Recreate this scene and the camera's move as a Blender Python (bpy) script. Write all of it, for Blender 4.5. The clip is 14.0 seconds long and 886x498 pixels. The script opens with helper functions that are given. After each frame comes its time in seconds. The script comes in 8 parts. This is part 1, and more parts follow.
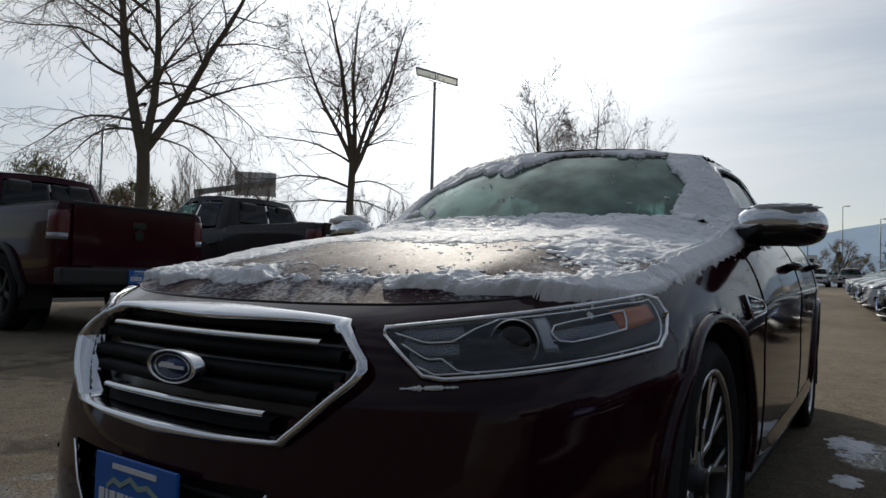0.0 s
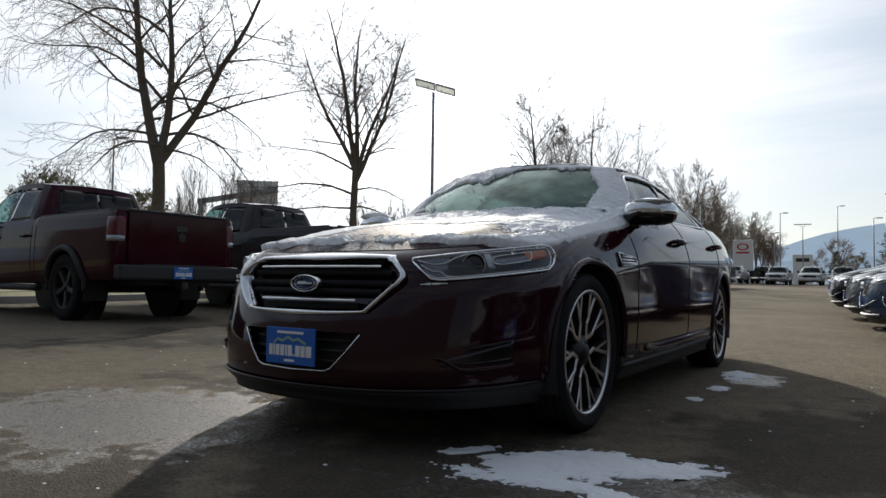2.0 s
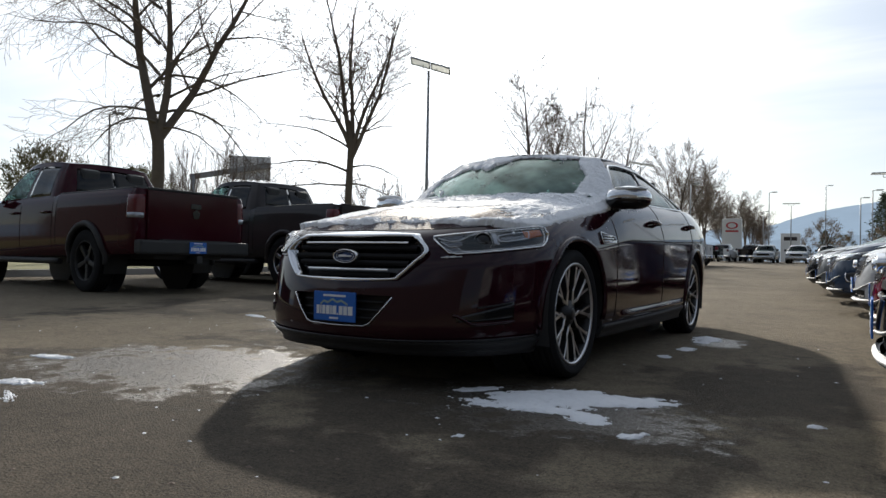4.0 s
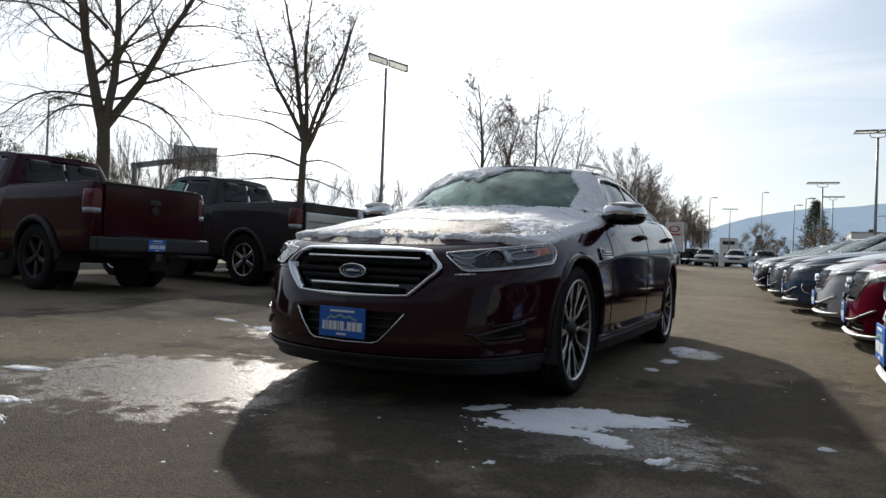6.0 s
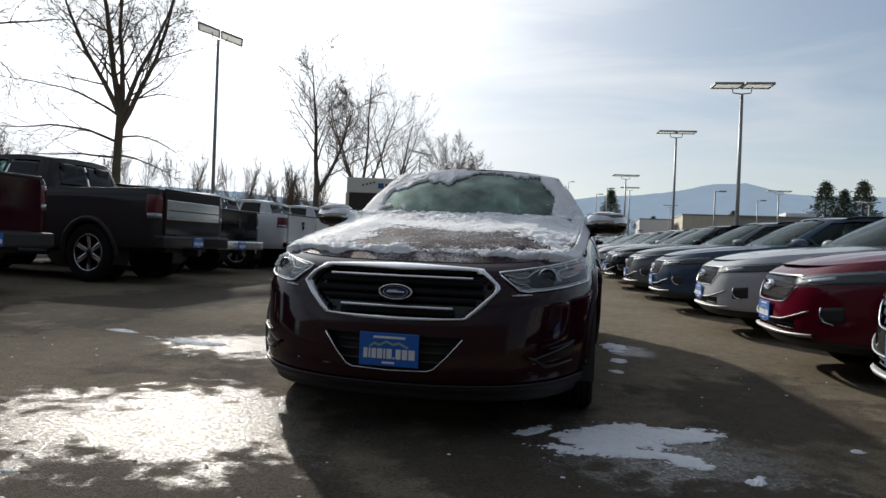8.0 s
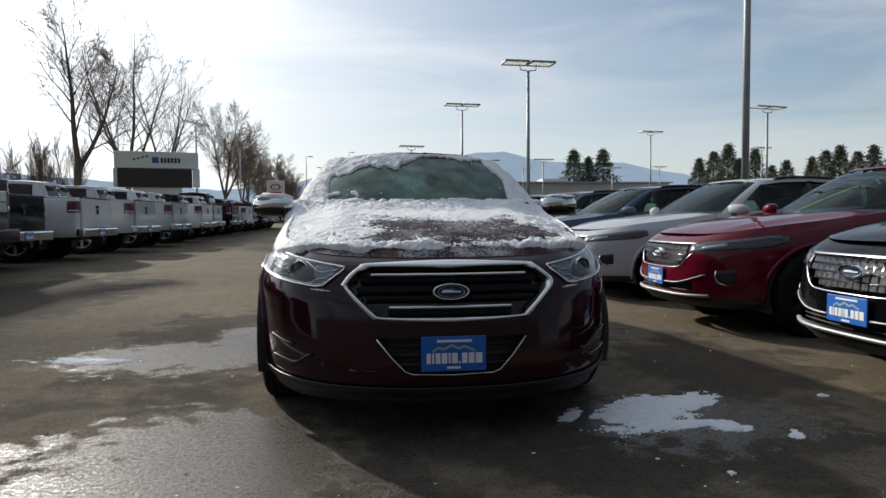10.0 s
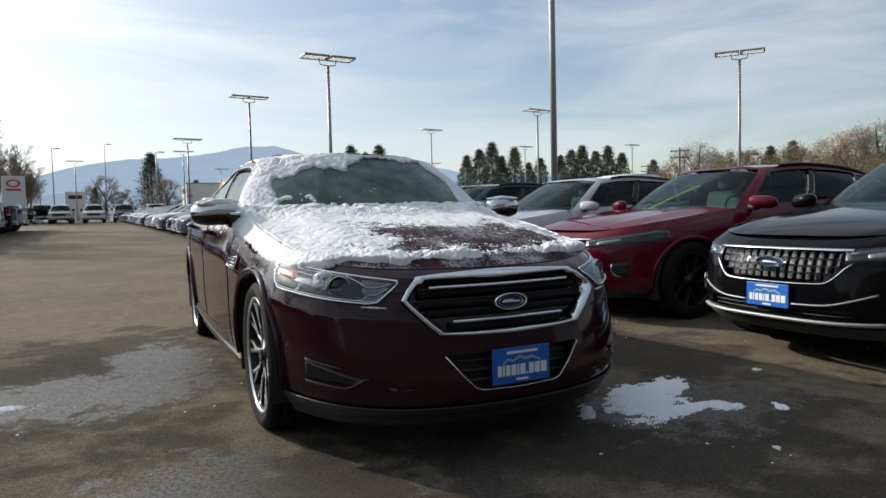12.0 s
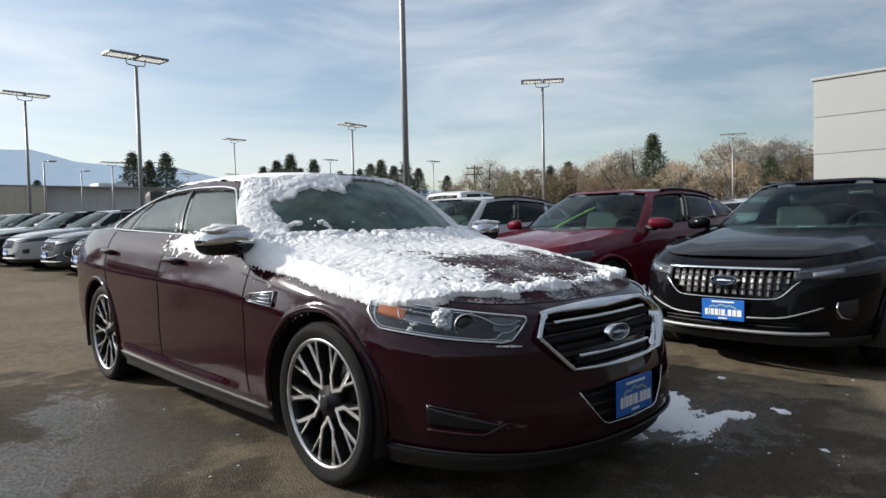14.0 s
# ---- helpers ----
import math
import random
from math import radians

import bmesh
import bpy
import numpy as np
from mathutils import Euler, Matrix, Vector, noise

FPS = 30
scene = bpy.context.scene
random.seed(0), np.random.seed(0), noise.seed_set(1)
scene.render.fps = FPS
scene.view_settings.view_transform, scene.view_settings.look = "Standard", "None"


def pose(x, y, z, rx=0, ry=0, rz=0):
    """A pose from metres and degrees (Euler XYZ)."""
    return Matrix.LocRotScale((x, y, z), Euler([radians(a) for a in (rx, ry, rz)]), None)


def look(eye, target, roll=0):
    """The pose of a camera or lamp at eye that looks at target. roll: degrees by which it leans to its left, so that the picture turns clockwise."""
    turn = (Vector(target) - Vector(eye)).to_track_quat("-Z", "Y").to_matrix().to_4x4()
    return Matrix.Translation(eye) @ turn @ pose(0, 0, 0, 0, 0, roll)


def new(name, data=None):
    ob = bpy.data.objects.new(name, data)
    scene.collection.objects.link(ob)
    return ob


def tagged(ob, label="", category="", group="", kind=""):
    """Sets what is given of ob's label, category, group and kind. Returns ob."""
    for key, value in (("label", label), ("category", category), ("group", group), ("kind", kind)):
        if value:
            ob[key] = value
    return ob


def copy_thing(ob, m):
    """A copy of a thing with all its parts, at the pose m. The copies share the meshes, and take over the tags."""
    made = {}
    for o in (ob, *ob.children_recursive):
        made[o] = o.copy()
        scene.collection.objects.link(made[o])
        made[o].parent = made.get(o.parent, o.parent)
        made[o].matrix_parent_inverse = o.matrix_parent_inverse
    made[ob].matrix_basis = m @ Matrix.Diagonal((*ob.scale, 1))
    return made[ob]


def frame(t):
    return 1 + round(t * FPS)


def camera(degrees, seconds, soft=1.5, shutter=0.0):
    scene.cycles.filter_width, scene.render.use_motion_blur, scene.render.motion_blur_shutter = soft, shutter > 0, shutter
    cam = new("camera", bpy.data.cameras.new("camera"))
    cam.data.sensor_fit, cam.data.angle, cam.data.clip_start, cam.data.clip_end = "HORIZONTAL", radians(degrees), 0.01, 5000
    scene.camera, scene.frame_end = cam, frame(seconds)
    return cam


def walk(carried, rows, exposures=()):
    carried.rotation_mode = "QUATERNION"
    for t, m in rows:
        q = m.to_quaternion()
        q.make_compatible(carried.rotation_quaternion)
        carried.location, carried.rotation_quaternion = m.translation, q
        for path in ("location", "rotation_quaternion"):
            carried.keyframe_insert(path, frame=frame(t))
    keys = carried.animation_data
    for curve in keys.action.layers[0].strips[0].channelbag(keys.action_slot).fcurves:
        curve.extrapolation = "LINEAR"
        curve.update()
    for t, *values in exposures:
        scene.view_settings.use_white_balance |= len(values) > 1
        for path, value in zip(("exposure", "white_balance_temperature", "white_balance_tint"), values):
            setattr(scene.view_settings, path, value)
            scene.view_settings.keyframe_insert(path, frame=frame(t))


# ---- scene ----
cam = camera(67.6, 14.0)
PATH = [
    (0, (1.208, -1.752, 0.842), (0.112, -0.081, 0.924), 1.6),
    (0.5, (1.378, -1.995, 0.793), (0.275, -0.33, 0.905), 1.2),
    (1, (1.584, -2.308, 0.742), (0.484, -0.643, 0.867), 1.1),
    (1.5, (1.774, -2.599, 0.698), (0.676, -0.932, 0.816), 0.9),
    (2, (1.957, -2.861, 0.655), (0.859, -1.192, 0.754), 0.8),
    (2.5, (2.103, -3.076, 0.637), (1.006, -1.404, 0.709), 0.8),
    (3, (2.218, -3.267, 0.622), (1.125, -1.593, 0.669), 0.9),
    (5.5, (2.102, -3.522, 0.698), (1.092, -1.795, 0.712), 1.9),
    (6, (1.918, -3.574, 0.724), (0.977, -1.809, 0.748), 2.2),
    (6.5, (1.694, -3.672, 0.758), (0.859, -1.855, 0.786), 2.5),
    (7, (1.43, -3.727, 0.791), (0.718, -1.858, 0.815), 2.6),
    (7.5, (1.14, -3.734, 0.823), (0.563, -1.819, 0.834), 2.5),
    (8, (0.836, -3.754, 0.852), (0.406, -1.801, 0.844), 2.2),
    (10.5, (-0.649, -3.601, 0.963), (-0.245, -1.645, 0.859), -0.8),
    (11, (-0.929, -3.502, 0.981), (-0.359, -1.588, 0.869), -1.1),
    (11.5, (-1.185, -3.38, 0.986), (-0.457, -1.521, 0.879), -1.5),
    (12, (-1.439, -3.23, 1.013), (-0.563, -1.436, 0.903), -1.4),
    (12.5, (-1.694, -3.053, 1.043), (-0.677, -1.334, 0.938), -1.4),
    (13, (-1.963, -2.885, 1.102), (-0.821, -1.247, 0.99), -1.2),
    (13.5, (-2.219, -2.691, 1.135), (-0.96, -1.141, 1.032), -1.3),
    (14, (-2.412, -2.389, 1.119), (-1.032, -0.944, 1.033), -1.3),
]
walk(cam, [(t, look(e, g, r)) for t, e, g, r in PATH],
     exposures=[(0, -0.55), (0.5, -0.42), (1, -0.3), (1.5, -0.2), (2, -0.1), (3, 0.05), (5.5, 0.08), (6.5, -0.03), (7.5, -0.18), (8, -0.22), (10.5, -0.04), (12, 0.14), (14, 0.22)])

# ---- world and sun ----
SUN_AZ, SUN_EL = radians(35), radians(25.5)          # the sun stands left of +y
SUN_DIR = Vector((-math.sin(SUN_AZ) * math.cos(SUN_EL), math.cos(SUN_AZ) * math.cos(SUN_EL), math.sin(SUN_EL)))
world = bpy.data.worlds.new("sky")
scene.world = world
world.use_nodes = True
wn, wl = world.node_tree.nodes, world.node_tree.links
wn.clear()


def wnode(kind, **vals):
    n = wn.new(kind)
    for k, v in vals.items():
        n.inputs[k].default_value = v
    return n


def wmath(op, a, b=None, clamp=False):
    n = wn.new("ShaderNodeMath")
    n.operation, n.use_clamp = op, clamp
    for i, v in enumerate((a, b)):
        if v is None:
            continue
        if isinstance(v, (int, float)):
            n.inputs[i].default_value = v
        else:
            wl.new(v, n.inputs[i])
    return n.outputs[0]


w_sky = wn.new("ShaderNodeTexSky")
w_sky.sky_type, w_sky.sun_disc = "NISHITA", False
w_sky.sun_elevation, w_sky.sun_rotation = SUN_EL, -SUN_AZ
w_sky.dust_density, w_sky.air_density = 0.6, 1.0
w_co = wn.new("ShaderNodeTexCoord")
w_dot = wn.new("ShaderNodeVectorMath")
w_dot.operation = "DOT_PRODUCT"
wl.new(w_co.outputs["Generated"], w_dot.inputs[0])
w_dot.inputs[1].default_value = SUN_DIR
w_cos = wmath("MAXIMUM", w_dot.outputs["Value"], 0.0)
w_near = wmath("POWER", w_cos, 26.0)                  # bright veil round the sun
w_mid = wmath("POWER", w_cos, 5.0)
w_map = wn.new("ShaderNodeMapping")
w_map.inputs["Scale"].default_value = (1.3, 2.2, 9.0)
w_map.inputs["Rotation"].default_value = (0.10, 0.06, 0.4)
wl.new(w_co.outputs["Generated"], w_map.inputs["Vector"])
w_noise = wnode("ShaderNodeTexNoise", Scale=1.5, Detail=7.0, Roughness=0.55, Distortion=0.6)
wl.new(w_map.outputs["Vector"], w_noise.inputs["Vector"])
w_ramp = wn.new("ShaderNodeMapRange")
w_ramp.inputs["From Min"].default_value, w_ramp.inputs["From Max"].default_value = 0.36, 0.66
wl.new(w_noise.outputs["Fac"], w_ramp.inputs["Value"])
w_cover = wmath("ADD", wmath("MULTIPLY", w_ramp.outputs["Result"], 0.50), wmath("ADD", wmath("MULTIPLY", w_mid, 1.0), 0.10), clamp=True)
w_lum = wmath("ADD", wmath("MULTIPLY", w_near, 18.0), wmath("ADD", wmath("MULTIPLY", w_mid, 6.0), 7.2))
w_white = wn.new("ShaderNodeMix")
w_white.data_type = "RGBA"
w_white.blend_type = "MULTIPLY"
w_white.inputs["Factor"].default_value = 1.0
w_white.inputs["A"].default_value = (0.93, 0.972, 1.02, 1)
wl.new(w_lum, w_white.inputs["B"])
w_mix = wn.new("ShaderNodeMix")
w_mix.data_type = "RGBA"
wl.new(w_cover, w_mix.inputs["Factor"])
wl.new(w_sky.outputs["Color"], w_mix.inputs["A"])
wl.new(w_white.outputs["Result"], w_mix.inputs["B"])
w_bg = wnode("ShaderNodeBackground", Strength=0.11)
w_phase = wn.new("ShaderNodeMapRange")                # thin cloud scatters forward: darker away from the sun
w_phase.interpolation_type = "SMOOTHSTEP"
for w_key, w_val in (("From Min", -1.1), ("From Max", 0.25), ("To Min", 0.24), ("To Max", 1.0)):
    w_phase.inputs[w_key].default_value = w_val
wl.new(w_dot.outputs["Value"], w_phase.inputs["Value"])
w_dim = wn.new("ShaderNodeMix")
w_dim.data_type, w_dim.blend_type = "RGBA", "MULTIPLY"
w_dim.inputs["Factor"].default_value = 1.0
wl.new(w_mix.outputs["Result"], w_dim.inputs["A"])
wl.new(w_phase.outputs["Result"], w_dim.inputs["B"])
wl.new(w_dim.outputs["Result"], w_bg.inputs["Color"])
w_out = wn.new("ShaderNodeOutputWorld")
wl.new(w_bg.outputs["Background"], w_out.inputs["Surface"])

sun_data = bpy.data.lights.new("sun", "SUN")
sun_data.energy, sun_data.angle, sun_data.color = 4.6, radians(1.2), (1.0, 0.93, 0.82)
sun = new("sun", sun_data)
sun.matrix_world = look(SUN_DIR * 100, (0, 0, 0))


# ---- materials ----
def mat(name, color, rough=0.5, metal=0.0, vary=0.0, scale=6.0, bump=0.0, bump_scale=60.0, coat=0.0, fine=0.0, rand=0.0, rough_vary=0.0):
    """A principled material with colour variation at two scales, and a fine relief."""
    m = bpy.data.materials.new(name)
    m.use_nodes = True
    nt = m.node_tree
    b = nt.nodes["Principled BSDF"]
    b.inputs["Base Color"].default_value = (*color, 1)
    b.inputs["Roughness"].default_value = rough
    b.inputs["Metallic"].default_value = metal
    b.inputs["Coat Weight"].default_value = coat
    b.inputs["Coat Roughness"].default_value = 0.04
    co = nt.nodes.new("ShaderNodeTexCoord")
    if vary or fine or rand:
        hsv = nt.nodes.new("ShaderNodeHueSaturation")
        hsv.inputs["Color"].default_value = (*color, 1)
        n1 = nt.nodes.new("ShaderNodeTexNoise")
        n1.inputs["Scale"].default_value, n1.inputs["Detail"].default_value = scale, 5
        n2 = nt.nodes.new("ShaderNodeTexNoise")
        n2.inputs["Scale"].default_value, n2.inputs["Detail"].default_value = scale * 18, 3
        total = nt.nodes.new("ShaderNodeMath")
        total.operation = "MULTIPLY_ADD"
        total.inputs[1].default_value, total.inputs[2].default_value = 2 * vary, 1 - vary - fine - rand
        nt.links.new(co.outputs["Object"], n1.inputs["Vector"])
        nt.links.new(co.outputs["Object"], n2.inputs["Vector"])
        nt.links.new(n1.outputs["Fac"], total.inputs[0])
        t2 = nt.nodes.new("ShaderNodeMath")
        t2.operation = "MULTIPLY_ADD"
        t2.inputs[1].default_value = 2 * fine
        nt.links.new(n2.outputs["Fac"], t2.inputs[0])
        nt.links.new(total.outputs[0], t2.inputs[2])
        last = t2
        if rand:
            info = nt.nodes.new("ShaderNodeObjectInfo")
            last = nt.nodes.new("ShaderNodeMath")
            last.operation = "MULTIPLY_ADD"
            last.inputs[1].default_value = 2 * rand
            nt.links.new(info.outputs["Random"], last.inputs[0])
            nt.links.new(t2.outputs[0], last.inputs[2])
        nt.links.new(last.outputs[0], hsv.inputs["Value"])
        nt.links.new(hsv.outputs["Color"], b.inputs["Base Color"])
    if rough_vary:
        nr = nt.nodes.new("ShaderNodeTexNoise")
        nr.inputs["Scale"].default_value, nr.inputs["Detail"].default_value = scale * 2.5, 6
        nt.links.new(co.outputs["Object"], nr.inputs["Vector"])
        rr = nt.nodes.new("ShaderNodeMapRange")
        rr.inputs["From Min"].default_value, rr.inputs["From Max"].default_value = 0.4, 0.75
        rr.inputs["To Min"].default_value, rr.inputs["To Max"].default_value = rough, rough + rough_vary
        nt.links.new(nr.outputs["Fac"], rr.inputs["Value"])
        nt.links.new(rr.outputs["Result"], b.inputs["Roughness"])
    if bump:
        nb = nt.nodes.new("ShaderNodeTexNoise")
        nb.inputs["Scale"].default_value, nb.inputs["Detail"].default_value = bump_scale, 4
        nt.links.new(co.outputs["Object"], nb.inputs["Vector"])
        bp = nt.nodes.new("ShaderNodeBump")
        bp.inputs["Strength"].default_value, bp.inputs["Distance"].default_value = bump, 0.01
        nt.links.new(nb.outputs["Fac"], bp.inputs["Height"])
        nt.links.new(bp.outputs["Normal"], b.inputs["Normal"])
    return m


def glass_mat(name, tint, gloss=1.0, rough=0.0):
    m = bpy.data.materials.new(name)
    m.use_nodes = True
    nt = m.node_tree
    nt.nodes.clear()
    tr = nt.nodes.new("ShaderNodeBsdfTransparent")
    tr.inputs["Color"].default_value = (*tint, 1)
    gl = nt.nodes.new("ShaderNodeBsdfGlossy")
    gl.inputs["Roughness"].default_value = rough
    fr = nt.nodes.new("ShaderNodeLayerWeight")
    fr.inputs["Blend"].default_value = 0.5
    pw, sc = nt.nodes.new("ShaderNodeMath"), nt.nodes.new("ShaderNodeMath")
    pw.operation, sc.operation = "POWER", "MULTIPLY_ADD"
    pw.inputs[1].default_value = 5.0
    sc.inputs[1].default_value, sc.inputs[2].default_value = 0.96, 0.04
    nt.links.new(fr.outputs["Facing"], pw.inputs[0])
    nt.links.new(pw.outputs[0], sc.inputs[0])
    k = nt.nodes.new("ShaderNodeMath")
    k.operation, k.use_clamp = "MULTIPLY", True
    k.inputs[1].default_value = gloss
    nt.links.new(sc.outputs[0], k.inputs[0])
    mx = nt.nodes.new("ShaderNodeMixShader")
    nt.links.new(k.outputs[0], mx.inputs[0])
    nt.links.new(tr.outputs[0], mx.inputs[1])
    nt.links.new(gl.outputs[0], mx.inputs[2])
    out = nt.nodes.new("ShaderNodeOutputMaterial")
    nt.links.new(mx.outputs[0], out.inputs["Surface"])
    return m


def paint(name, color, dirt=0.10):
    m = mat(name, color, rough=0.05, vary=dirt, scale=3.0, fine=0.05, rough_vary=0.06)
    m.node_tree.nodes["Principled BSDF"].inputs["Specular IOR Level"].default_value = 0.36
    return m


M_BURG = paint("burgundy_paint", (0.022, 0.0036, 0.0075))


def frosted_paint(name, color):
    """Paint under a thin rime: dark gloss with fine white crystals in drifts."""
    m = mat(name, color, rough=0.62, vary=0.15, scale=3.0, fine=0.08, bump=0.10, bump_scale=300)
    nt = m.node_tree
    N, L = nt.nodes, nt.links
    b = N["Principled BSDF"]
    b.inputs["Specular IOR Level"].default_value = 0.08
    co = N.new("ShaderNodeTexCoord")
    grain, drift = N.new("ShaderNodeTexNoise"), N.new("ShaderNodeTexNoise")
    grain.inputs["Scale"].default_value, grain.inputs["Detail"].default_value, grain.inputs["Roughness"].default_value = 85, 6, 0.75
    drift.inputs["Scale"].default_value, drift.inputs["Detail"].default_value = 7, 4
    for n in (grain, drift):
        L.new(co.outputs["Object"], n.inputs["Vector"])
    total, cut = N.new("ShaderNodeMath"), N.new("ShaderNodeMapRange")
    total.operation = "MULTIPLY_ADD"
    total.inputs[1].default_value = 0.55
    L.new(drift.outputs["Fac"], total.inputs[0])
    L.new(grain.outputs["Fac"], total.inputs[2])
    cut.inputs["From Min"].default_value, cut.inputs["From Max"].default_value = 0.76, 0.94
    cut.inputs["To Max"].default_value = 0.70
    L.new(total.outputs[0], cut.inputs["Value"])
    mix = N.new("ShaderNodeMix")
    mix.data_type = "RGBA"
    L.new(cut.outputs["Result"], mix.inputs["Factor"])
    L.new(b.inputs["Base Color"].links[0].from_socket, mix.inputs["A"])
    mix.inputs["B"].default_value = (0.55, 0.57, 0.60, 1)
    L.new(mix.outputs["Result"], b.inputs["Base Color"])
    return m


M_BONNET = frosted_paint("frosted_burgundy_paint", (0.022, 0.0036, 0.0075))
M_BLACK = paint("black_paint", (0.004, 0.004, 0.005))
M_BLACK.node_tree.nodes["Principled BSDF"].inputs["Specular IOR Level"].default_value = 0.15
M_RED = paint("red_paint", (0.110, 0.005, 0.017))
M_SILVER = paint("silver_paint", (0.46, 0.48, 0.50))
M_WHITE = paint("white_paint", (0.70, 0.71, 0.72))
M_BLUE = paint("slate_blue_paint", (0.035, 0.055, 0.095))
M_GREY = paint("grey_paint", (0.11, 0.12, 0.13))
M_BROWN = paint("brown_grey_paint", (0.042, 0.036, 0.036))
M_BROWN.node_tree.nodes["Principled BSDF"].inputs["Specular IOR Level"].default_value = 0.25
M_MAROON = paint("maroon_paint", (0.036, 0.004, 0.009))
M_MAROON.node_tree.nodes["Principled BSDF"].inputs["Specular IOR Level"].default_value = 0.20
M_CHROME = mat("chrome", (0.78, 0.79, 0.80), rough=0.12, metal=1.0, fine=0.04)
M_ALLOY = mat("machined_alloy", (0.62, 0.62, 0.63), rough=0.28, metal=1.0, fine=0.05)
M_DARKALLOY = mat("dark_alloy", (0.03, 0.03, 0.032), rough=0.35, metal=0.6, fine=0.05)
M_TYRE = mat("tyre_rubber", (0.011, 0.011, 0.012), rough=0.8, vary=0.25, scale=5, fine=0.1, bump=0.3, bump_scale=180)
M_TYRE.node_tree.nodes["Principled BSDF"].inputs["Specular IOR Level"].default_value = 0.2
M_PLASTIC = mat("black_plastic", (0.016, 0.016, 0.017), rough=0.6, vary=0.2, scale=4, fine=0.1, bump=0.15, bump_scale=300)
M_GLOSSBLACK = mat("gloss_black", (0.008, 0.008, 0.009), rough=0.15, fine=0.05)
M_GLASS = glass_mat("tinted_glass", (0.62, 0.74, 0.73), 0.62)
M_PRIVACY = glass_mat("dark_privacy_glass", (0.05, 0.055, 0.06), 1.1)
M_CLEAR = glass_mat("clear_lens", (0.95, 0.96, 0.97), 0.8)


def frost_mat(name, tint, amount, film=(0.62, 0.74, 0.70), gloss=1.0, forward=0.5, ice=0.0):
    """Glass with a film of frost and meltwater: part clear, part scattering, glossy outside."""
    m = glass_mat(name, tint, gloss, 0.03)
    nt = m.node_tree
    top = [n for n in nt.nodes if n.type == "MIX_SHADER"][0]
    clear = top.inputs[1].links[0].from_socket
    di, tl, ad = (nt.nodes.new(k) for k in ("ShaderNodeBsdfDiffuse", "ShaderNodeBsdfRefraction" if ice else "ShaderNodeBsdfTranslucent", "ShaderNodeMixShader"))
    di.inputs["Color"].default_value = tl.inputs["Color"].default_value = (*film, 1)
    if ice:                                           # melted crystals pass the light on, mostly forwards
        tl.inputs["Roughness"].default_value, tl.inputs["IOR"].default_value = 0.40, 1.12
    ad.inputs[0].default_value = forward
    nt.links.new(di.outputs[0], ad.inputs[1])
    nt.links.new(tl.outputs[0], ad.inputs[2])
    if ice:                                           # rough crystals that glitter against the light
        gi, am = nt.nodes.new("ShaderNodeBsdfGlossy"), nt.nodes.new("ShaderNodeMixShader")
        gi.inputs["Color"].default_value = (0.60, 0.84, 0.73, 1)
        gi.inputs["Roughness"].default_value = 0.25
        am.inputs[0].default_value = ice
        nt.links.new(ad.outputs[0], am.inputs[1])
        nt.links.new(gi.outputs[0], am.inputs[2])
        ad = am
    co, n1, mr, mx = (nt.nodes.new(k) for k in ("ShaderNodeTexCoord", "ShaderNodeTexNoise", "ShaderNodeMapRange", "ShaderNodeMixShader"))
    n1.inputs["Scale"].default_value, n1.inputs["Detail"].default_value = 7.0, 8
    mr.inputs["From Min"].default_value, mr.inputs["From Max"].default_value = 0.3, 0.75
    mr.inputs["To Min"].default_value, mr.inputs["To Max"].default_value = amount * 0.5, amount * 1.6
    nt.links.new(co.outputs["Object"], n1.inputs["Vector"])
    nt.links.new(n1.outputs["Fac"], mr.inputs["Value"])
    nt.links.new(mr.outputs["Result"], mx.inputs[0])
    nt.links.new(clear, mx.inputs[1])
    nt.links.new(ad.outputs[0], mx.inputs[2])
    nt.links.new(mx.outputs[0], top.inputs[1])
    return m


M_SCREEN = frost_mat("wet_windscreen", (0.30, 0.46, 0.44), 0.50, (0.52, 0.78, 0.74), 0.6, 0.98, 0.28)
M_SIDEGLASS = frost_mat("misted_side_glass", (0.52, 0.56, 0.55), 0.14, gloss=0.8)
M_GRILLE = mat("grille_black", (0.006, 0.006, 0.007), rough=0.65, fine=0.1)
M_GRILLE.node_tree.nodes["Principled BSDF"].inputs["Specular IOR Level"].default_value = 0.2
M_LAMPBED = mat("lamp_bed", (0.009, 0.013, 0.016), rough=0.4, fine=0.1)
M_LAMPBED.node_tree.nodes["Principled BSDF"].inputs["Specular IOR Level"].default_value = 0.15
M_LAMPCELL = mat("lamp_cell", (0.14, 0.15, 0.165), rough=0.16, metal=0.9, fine=0.15, bump=0.5, bump_scale=120)
M_LAMPBACK = mat("lamp_reflector", (0.34, 0.36, 0.39), rough=0.22, metal=0.6, fine=0.1)
M_AMBER = mat("amber_lens", (0.46, 0.11, 0.018), rough=0.25, fine=0.1)
M_REDLENS = mat("red_lens", (0.10, 0.004, 0.008), rough=0.22, fine=0.1, coat=0.15)
M_INTERIOR = mat("dark_interior", (0.035, 0.035, 0.036), rough=0.8, vary=0.2, scale=5, fine=0.1)
M_SEAT = mat("seat_leather", (0.055, 0.054, 0.053), rough=0.6, vary=0.2, scale=5, fine=0.1)
M_PLATE = mat("blue_plate", (0.012, 0.13, 0.52), rough=0.4, fine=0.05)
M_PLATEGREEN = mat("plate_green", (0.30, 0.42, 0.36), rough=0.5, fine=0.05)
M_PLATEINK = mat("white_ink", (0.8, 0.82, 0.84), rough=0.5, fine=0.05)
